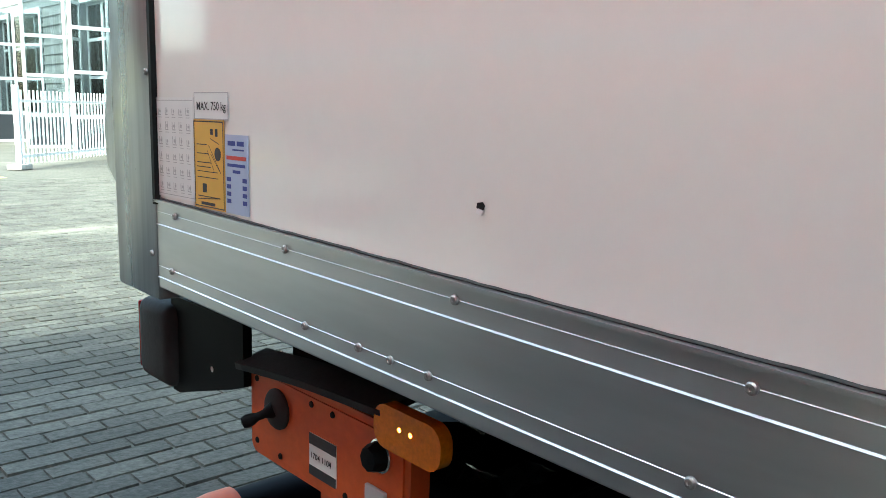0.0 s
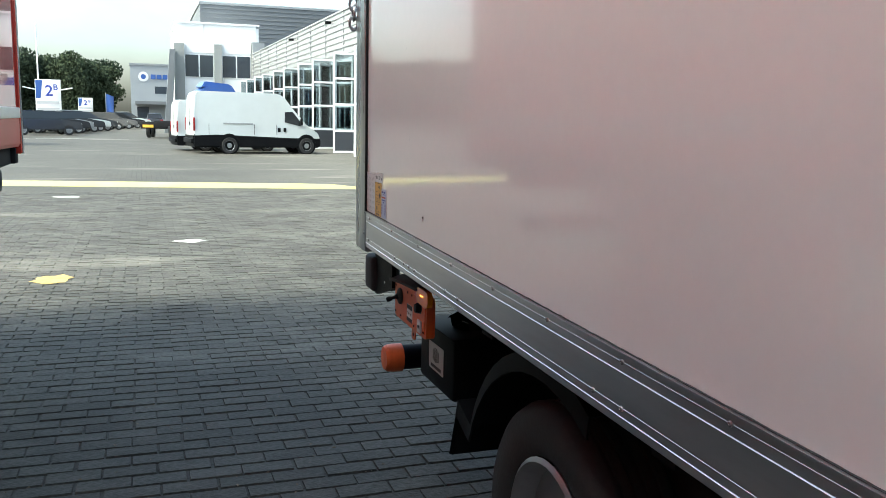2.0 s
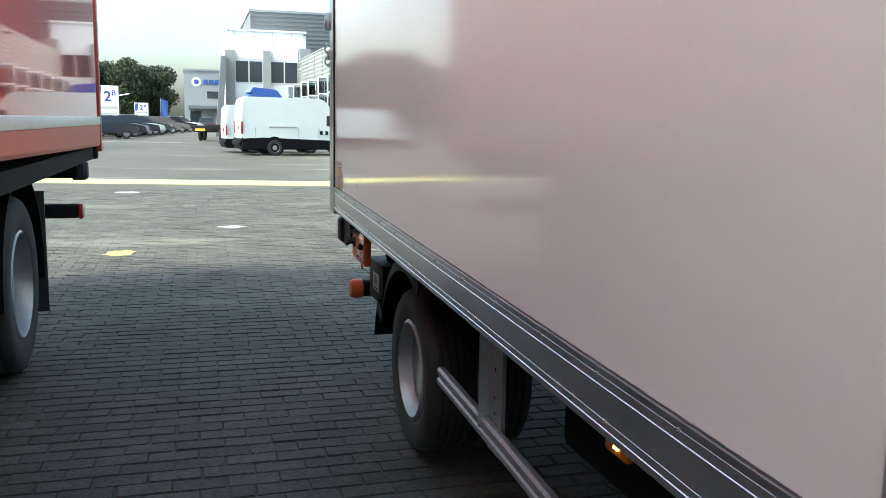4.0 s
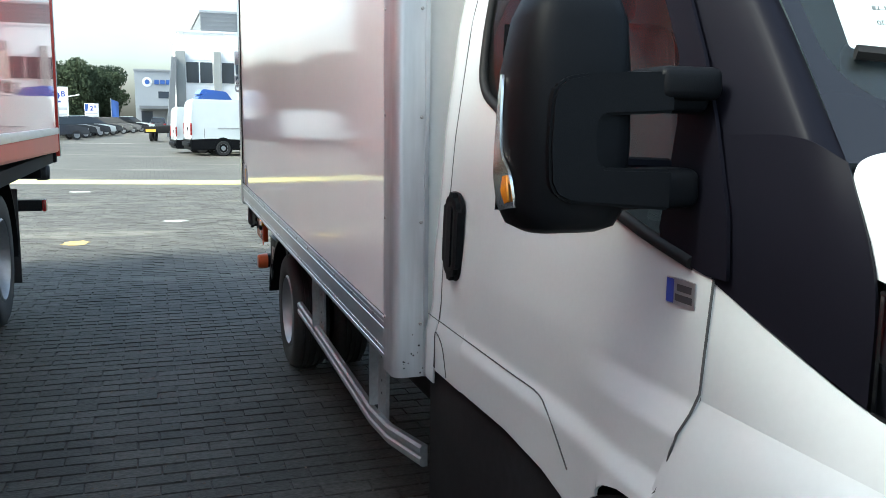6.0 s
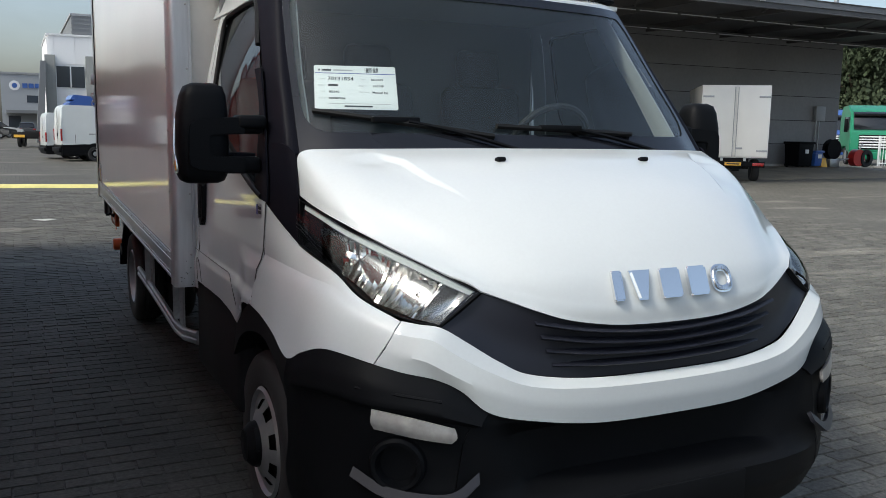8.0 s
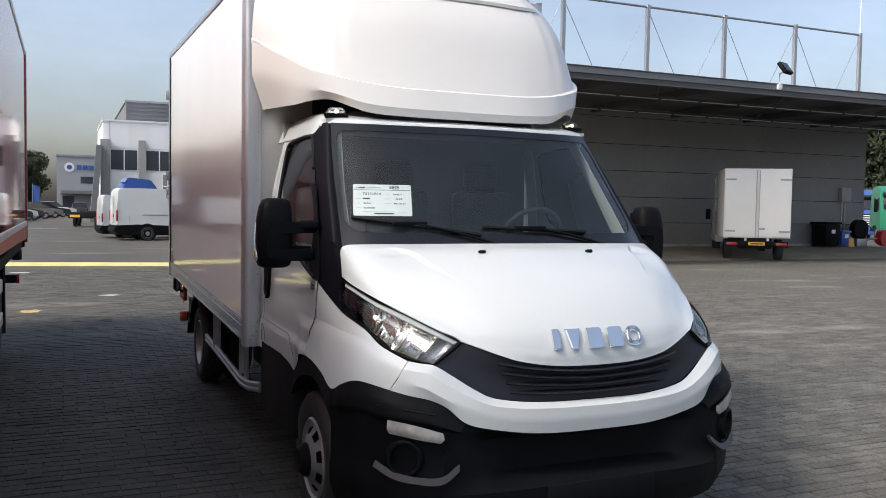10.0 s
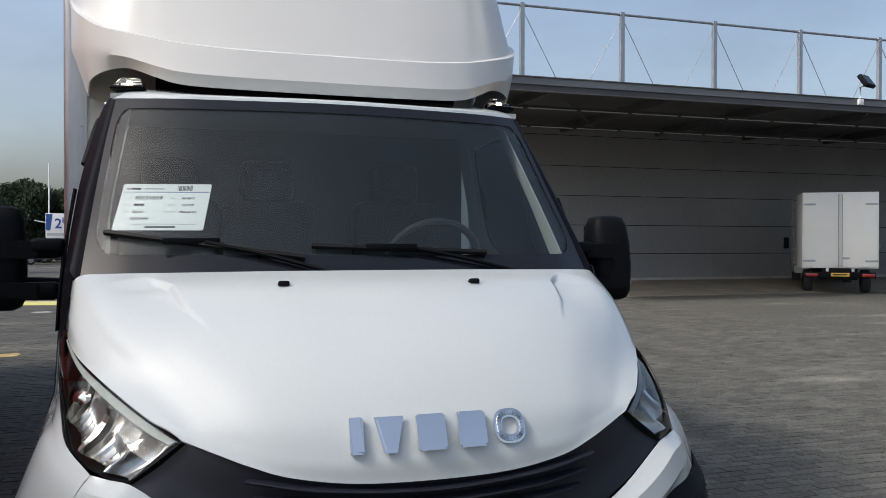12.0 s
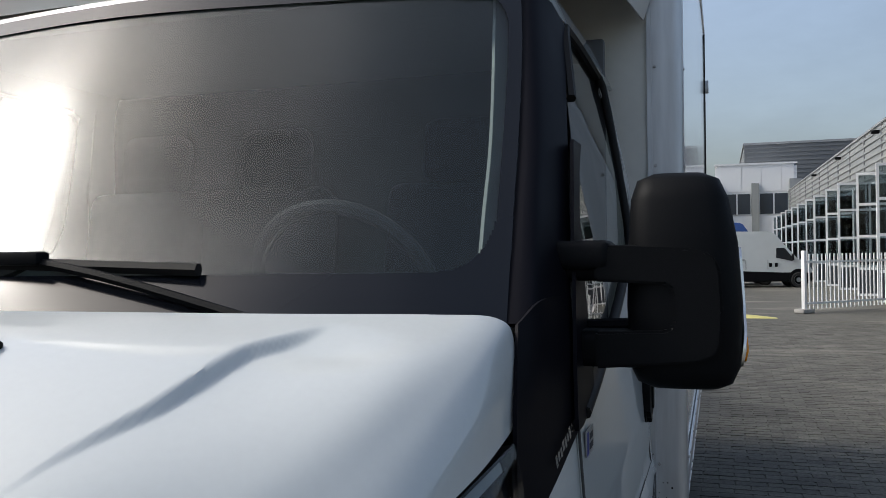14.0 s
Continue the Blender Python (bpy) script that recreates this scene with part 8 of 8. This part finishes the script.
# ---- things on and by the wall ----
M["signrim"] = material("dark_red_rim", (0.16, 0.02, 0.02), 0.5)
sg = thing("speed_sign", "round white sign reading 10 with a red rim", "sign")
part("disc", lathe_bm([(0.0, -0.01), (0.19, -0.01), (0.19, 0.0)], 28, "Y"), M["decal_w"], sg)
part("rim", lathe_bm([(0.165, -0.013), (0.205, -0.013), (0.205, 0.0)], 28, "Y"), M["signrim"], sg)
writing("writing", "10", 0.2, M["ink"], sg, pose(-0.115, -0.0145, -0.07, 90), 0.004)
sg.matrix_world = pose(7.92, WALL_Y - 0.022, 2.25)
ex_ = thing("fire_extinguisher", "red fire extinguisher hung on the brick pier", "extinguisher")
part("cylinder", lathe_bm([(0.0, 0.0), (0.075, 0.01), (0.08, 0.04), (0.08, 0.42), (0.05, 0.5), (0.025, 0.53)], 18, "Z"), M["extinguisher"], ex_)
part("valve", box_bm(-0.03, 0.05, -0.02, 0.02, 0.52, 0.6, 0.01), M["black"], ex_)
part("hose", tube_bm(catmull([(0.03, -0.02, 0.56), (-0.09, -0.05, 0.5), (-0.11, -0.05, 0.25), (-0.09, -0.04, 0.1)], 12), 0.014, 6), M["black"], ex_)
part("bracket", box_bm(-0.09, 0.09, 0.06, 0.10, 0.2, 0.26), M["steel"], ex_)
ex_.matrix_world = pose(7.08, WALL_Y - 0.2, 0.80)
kl = thing("wall_catch", "small steel catch on the wall panel", "catch")
part("plate", box_bm(-0.12, 0.12, -0.03, 0.0, -0.06, 0.06, 0.006), M["steel"], kl)
part("knob", lathe_bm([(0.03, -0.03), (0.035, -0.08), (0, -0.09)], 12, "Y"), M["black"], kl)
kl.matrix_world = pose(10.88, WALL_Y - 0.022, 1.24)
for x, z in ((25.9, 1.42),):
    wb = thing("wall_socket", "grey socket box on the wall", "socket")
    part("housing", box_bm(-0.14, 0.14, -0.1, 0.0, -0.1, 0.1, 0.02), M["steelwork"], wb)
    wb.matrix_world = pose(x, WALL_Y - 0.022, z)
jb = thing("meter_box", "grey meter box with conduits on the wall", "box")
part("housing", box_bm(-0.28, 0.28, -0.2, 0.0, 0, 0.62, 0.02), M["steelwork"], jb)
for x in (-0.1, 0.08):
    part("conduit", tube_bm([(x, -0.06, 0.0), (x, -0.06, -1.6)], 0.025, 6), M["steel"], jb)
jb.matrix_world = pose(29.1, WALL_Y - 0.022, 2.15)
for x, w, h, mat, lab in ((27.33, 0.85, 1.06, "black", "tall black waste bin by the wall"), (28.1, 0.46, 0.70, "blue", "blue wheeled waste bin by the wall")):
    bn = thing("waste_bin", lab, "bin", group="bins by the wall")
    b = box_bm(-w / 2, w / 2, -0.4, 0.4, 0.06, h - 0.1, 0.03)
    for v in b.verts:
        v.co.x *= 0.86 + 0.14 * v.co.z / h
        v.co.y *= 0.86 + 0.14 * v.co.z / h
    part("body", b, M[mat], bn)
    part("lid", box_bm(-w / 2 - 0.03, w / 2 + 0.03, -0.44, 0.43, h - 0.1, h, 0.025), M[mat], bn)
    for s in (-1, 1):
        part("wheel", lathe_bm([(0, -0.03), (0.1, -0.03), (0.1, 0.03), (0, 0.03)], 14, "X"), M["rubber"], bn, m=pose(s * w * 0.38, 0.3, 0.1))
    part("label", box_bm(-0.1, 0.1, -0.425, -0.405, h * 0.55, h * 0.55 + 0.16), M["decal_w"], bn)
    bn.matrix_world = pose(x, WALL_Y - 0.75, 0.222)
ys = thing("caution_stand", "small yellow caution stand on the ground", "sign")
part("board", box_bm(-0.17, 0.17, -0.01, 0.01, 0, 0.4, 0.005), M["decal_y"], ys, m=pose(0, -0.08, 0, -14))
part("board", box_bm(-0.17, 0.17, -0.01, 0.01, 0, 0.4, 0.005), M["decal_y"], ys, m=pose(0, 0.08, 0, 14))
ys.matrix_world = pose(28.75, WALL_Y - 0.8, 0.222)
hr = thing("hose_reel", "black and red hose reel trolley by the wall", "reel")
part("drum", lathe_bm([(0.0, -0.14), (0.42, -0.14), (0.42, -0.11), (0.3, -0.1), (0.3, 0.1), (0.42, 0.11), (0.42, 0.14), (0, 0.14)], 24, "Y"), M["black"], hr, m=pose(0, 0, 0.75))
part("stand", box_bm(-0.3, 0.3, -0.2, 0.2, 0.0, 0.34, 0.02), M["steel"], hr)
part("red_drum", lathe_bm([(0.0, -0.15), (0.36, -0.15), (0.36, 0.15), (0, 0.15)], 20, "Y"), M["extinguisher"], hr, m=pose(1.05, -0.4, 0.4))
part("tyre", lathe_bm([(0.2, -0.09), (0.36, -0.09), (0.38, 0.0), (0.36, 0.09), (0.2, 0.09)], 20, "Y"), M["rubber"], hr, m=pose(1.5, -0.5, 0.38))
part("frame_bar", tube_bm([(-0.3, 0, 0.2), (1.0, -0.4, 0.4), (1.3, -0.45, 1.0)], 0.03, 6), M["steel"], hr)
hr.matrix_world = pose(29.35, WALL_Y - 0.7, 0.225)
fl = thing("floodlight", "dark floodlight on a bracket on the canopy edge", "floodlight")
part("bracket", tube_bm([(0, 0, 0), (0, 0, 0.32), (0.06, -0.1, 0.36)], 0.03, 6), M["steel"], fl)
part("head", box_bm(-0.26, 0.26, -0.06, 0.06, -0.2, 0.2, 0.02), M["black"], fl, m=pose(0.06, -0.16, 0.46, -35, 0, 20))
part("glass", box_bm(-0.21, 0.21, -0.068, -0.061, -0.15, 0.15), M["pane"], fl, m=pose(0.06, -0.16, 0.46, -35, 0, 20))
part("junction", box_bm(-0.09, 0.09, -0.05, 0.03, -0.18, -0.02, 0.01), M["frame_white"], fl)
fl.matrix_world = pose(18.1, CY0 - 0.03, CZ1 + 0.02)

# ---- dealer boards by the parking row ----
def board(x, y, w, h, z0, big):
    b = thing("dealer_board", "white and blue dealer board on posts", "sign", group="dealer boards")
    part("panel", box_bm(-w / 2, w / 2, -0.08, 0.08, z0, z0 + h, 0.02), M["decal_w"], b)
    pr = prism_bm([(-w / 2 + 0.04, h * 0.48), (-w / 2 + 0.04, h - 0.06), (-w / 2 + w * 0.3, h - 0.06), (-w / 2 + w * 0.2, h * 0.48)], 0.01, Matrix.Translation((0, -0.082, z0)) @ Matrix.Rotation(radians(90), 4, "X"))
    part("blue_field", pr, M["blue"], b)
    part("bar", box_bm(-w / 2 + 0.1, w / 2 - 0.15, -0.09, -0.081, z0 + h * 0.32, z0 + h * 0.40), M["grey_ink"], b, smooth=0)
    part("bar", box_bm(-w / 2 + 0.1, w / 2 - 0.15, -0.09, -0.081, z0 + h * 0.12, z0 + h * 0.22), M["grey_ink"], b, smooth=0)
    writing("writing", "2", h * 0.42, M["blue_ink"], b, pose(-w * 0.12, -0.092, z0 + h * 0.55, 90), 0.02)
    writing("writing", "B", h * 0.22, M["blue_ink"], b, pose(w * 0.2, -0.092, z0 + h * 0.72, 90), 0.01)
    for s in (-1, 1):
        part("post", box_bm(s * w * 0.42 - 0.06, s * w * 0.42 + 0.06, -0.05, 0.05, 0, z0), M["steel"], b)
        if big:
            part("lamp_arm", tube_bm([(s * w / 2, 0, z0 + h * 0.72), (s * (w / 2 + 0.9), -0.3, z0 + h * 0.78)], 0.05, 6), M["frame_white"], b)
    b.matrix_world = pose(x, y, 0)


board(-9.0, 80, 1.9, 2.9, 1.1, True)
board(-6.9, 92, 1.3, 1.5, 1.3, False)
mast = thing("flag_mast", "thin white flag mast", "mast")
part("pole", tube_bm([(0, 0, 0), (0, 0, 8.6)], 0.06, 8), M["frame_white"], mast)
mast.matrix_world = pose(-9.9, 82, 0)
flag = thing("banner_flag", "white and blue beach banner on a pole", "flag")
part("pole", tube_bm([(0, 0, 0), (0, 0, 3.4)], 0.03, 6), M["steel"], flag)
part("cloth", sheet_bm(np.array([[(0.03 + 0.7 * u, 0.06 * math.sin(5 * u + 3 * v), 1.2 + 2.1 * v - 0.25 * u) for u in np.linspace(0, 1, 6)] for v in np.linspace(0, 1, 10)])), M["blue"], flag)
flag.matrix_world = pose(-5.2, 95, 0)


# ---- trees ----
def leaf_crown(rnd, n, blobs, size):
    """Many small leaf clumps spread over a few lobes."""
    verts, faces = [], []
    for k in range(n):
        c, r = blobs[rnd.randrange(len(blobs))]
        d = Vector((rnd.gauss(0, 1), rnd.gauss(0, 1), rnd.gauss(0, 1))).normalized()
        p = c + Vector((d.x * r[0], d.y * r[1], d.z * r[2])) * (0.35 + 0.68 * rnd.random() ** 0.6)
        q = Euler((rnd.uniform(0, 6.3), rnd.uniform(0, 6.3), rnd.uniform(0, 6.3))).to_matrix()
        s = size * rnd.uniform(0.6, 1.3)
        i = len(verts)
        for a, b in ((-1, -0.4), (0.1, -0.7), (1, 0.1), (0.2, 0.7), (-0.7, 0.5)):
            verts.append(p + q @ Vector((a * s, b * s, 0.15 * s * (a * a - b))))
        faces.append((i, i + 1, i + 2))
        faces.append((i, i + 2, i + 3, i + 4))
    me = bpy.data.meshes.new("crown")
    me.from_pydata([tuple(v) for v in verts], [], faces)
    return me


def make_tree(seed, h, mat):
    rnd = random.Random(seed)
    t = thing("tree", "broad green leafy tree at the yard's edge", "tree", group="trees behind the yard")
    bm = bmesh.new()
    add_tube(bm, (0, 0, 0), (0.1, 0, h * 0.45), 0.22, 8, 0.14)
    for k in range(5):
        a = k * 1.26 + rnd.uniform(-0.3, 0.3)
        add_tube(bm, (0.05, 0, h * rnd.uniform(0.28, 0.42)), (math.cos(a) * h * 0.22, math.sin(a) * h * 0.22, h * rnd.uniform(0.6, 0.8)), 0.09, 6, 0.03)
    part("trunk", bm, M["bark"], t)
    blobs = []
    for k in range(12):
        a = rnd.uniform(0, 6.3)
        rr = rnd.uniform(0, h * 0.30)
        blobs.append((Vector((math.cos(a) * rr, math.sin(a) * rr, h * rnd.uniform(0.26, 0.82))), (h * rnd.uniform(0.17, 0.26), h * rnd.uniform(0.17, 0.26), h * rnd.uniform(0.14, 0.22))))
    me = leaf_crown(rnd, 11000, blobs, h * 0.018)
    me.materials.append(mat)
    cr = new("crown", me)
    cr.parent = t
    return t


protos = [make_tree(k, 8.5, M["leaf"] if k % 2 else M["leaf_dark"]) for k in range(4)]
rnd = random.Random(7)
spots = []
for k in range(30):
    spots.append((-66 + 2.4 * k + rnd.uniform(-0.8, 0.8), 134 + rnd.uniform(-6, 6) - 0.2 * k, rnd.uniform(0.95, 1.2)))
for k in range(12):
    spots.append((-62 + 5.2 * k + rnd.uniform(-1, 1), 112 + rnd.uniform(-3, 3) if k < 9 else 128, rnd.uniform(0.8, 1.0)))
for k in range(9):
    spots.append((62 + 2.6 * k + rnd.uniform(-1, 1), 58 - 2.9 * k + rnd.uniform(-1, 1), rnd.uniform(1.25, 1.55)))
spots = [(x, y, (s_ * min(1.13, 1.0 - 0.02 * (x + 15)) * (1.0 if y > 122 else 0.8) if x < 30 else s_)) for x, y, s_ in spots if x > 30 or x < (-6.3 if y > 122 else -9.5)]
for i, (x, y, s) in enumerate(spots):
    m = pose(x, y, 0, 0, 0, rnd.uniform(0, 360))
    if i < 4:
        t = protos[i]
        t.matrix_world = m
    else:
        t = copy_thing(protos[i % 4], m)
    t.scale = (s, s, s * rnd.uniform(0.95, 1.1))


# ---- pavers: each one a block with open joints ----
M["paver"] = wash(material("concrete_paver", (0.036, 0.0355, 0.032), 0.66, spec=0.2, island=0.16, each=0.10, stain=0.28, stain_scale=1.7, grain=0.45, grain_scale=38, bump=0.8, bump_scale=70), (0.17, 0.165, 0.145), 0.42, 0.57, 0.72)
PW, PD, TOP = 0.205, 0.106, 0.0


def paver_points(x, y, rnd_):
    """Eight corners of one block: a slightly smaller top edge, uneven lie."""
    a, b = PW / 2 - 0.0018, PD / 2 - 0.003 - 0.0012 * abs(rnd_[2])
    c = 0.004
    tx, ty, dz = rnd_[0] * 0.014, rnd_[1] * 0.03, rnd_[2] * 0.0018
    top = [(sx * (a - c), sy * (b - c), TOP + dz + sx * (a - c) * tx + sy * (b - c) * ty) for sx, sy in ((-1, -1), (1, -1), (1, 1), (-1, 1))]
    low = [(sx * a, sy * b, TOP - 0.011) for sx, sy in ((-1, -1), (1, -1), (1, 1), (-1, 1))]
    return [(x + p[0], y + p[1], p[2]) for p in top + low]


PAVER_FACES = ((0, 1, 2, 3), (0, 4, 5, 1), (1, 5, 6, 2), (2, 6, 7, 3), (3, 7, 4, 0))
paver_rng = np.random.RandomState(3)
paving_block = thing("paver_field", "grey concrete pavers with dark joints", "", kind="structure")
near_meshes = []
for k in range(6):
    me = bpy.data.meshes.new("paver")
    me.from_pydata(paver_points(0, 0, paver_rng.uniform(-1, 1, 3)), [], PAVER_FACES)
    me.materials.append(M["paver"])
    near_meshes.append(me)
verts, faces, count = [], [], 0
X0, X1, YA, YB = -4.6, 11.0, -6.5, 19.0
for r in range(int((YB - YA) / PD)):
    y = YA + (r + 0.5) * PD
    shift = (PW / 2 if r % 2 else 0) + paver_rng.uniform(-0.006, 0.006)
    x = X0 + shift
    while x < X1:
        xx = x + paver_rng.uniform(-0.004, 0.004)
        if -2.45 < x < -1.15 and 4.6 < y < 9.6 and count < 300 and (x + 2.45) < 1.3:
            ob = new("paver", near_meshes[paver_rng.randint(6)])
            ob.parent = paving_block
            ob.matrix_local = pose(xx, y, 0, 0, 0, 180 * paver_rng.randint(2))
            count += 1
        else:
            i = len(verts)
            verts.extend(paver_points(xx, y, paver_rng.uniform(-1, 1, 3)))
            faces.extend([tuple(i + j for j in f) for f in PAVER_FACES])
        x += PW
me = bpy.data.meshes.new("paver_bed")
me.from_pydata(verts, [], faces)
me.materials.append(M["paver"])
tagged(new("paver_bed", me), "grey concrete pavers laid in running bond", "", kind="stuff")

# dead leaves and grit on the lane
litter_rng = np.random.RandomState(11)
verts, faces = [], []
for k in range(420):
    x, y = litter_rng.uniform(-2.5, -0.9), litter_rng.uniform(1.5, 9.5)
    s, a = litter_rng.uniform(0.003, 0.011), litter_rng.uniform(0, 6.3)
    i = len(verts)
    for u, v, w in ((-1, -0.4, 0), (0.2, -0.7, 0.3), (1, 0.1, 0.1), (0.1, 0.6, 0.5)):
        verts.append((x + s * (u * math.cos(a) - v * math.sin(a)), y + s * (u * math.sin(a) + v * math.cos(a)), 0.004 + s * w))
    faces.append((i, i + 1, i + 2, i + 3))
me = bpy.data.meshes.new("leaf_litter")
me.from_pydata(verts, [], faces)
me.materials.append(M["bark"])
tagged(new("leaf_litter", me), "dry leaf bits and grit scattered on the pavers", "", kind="stuff")
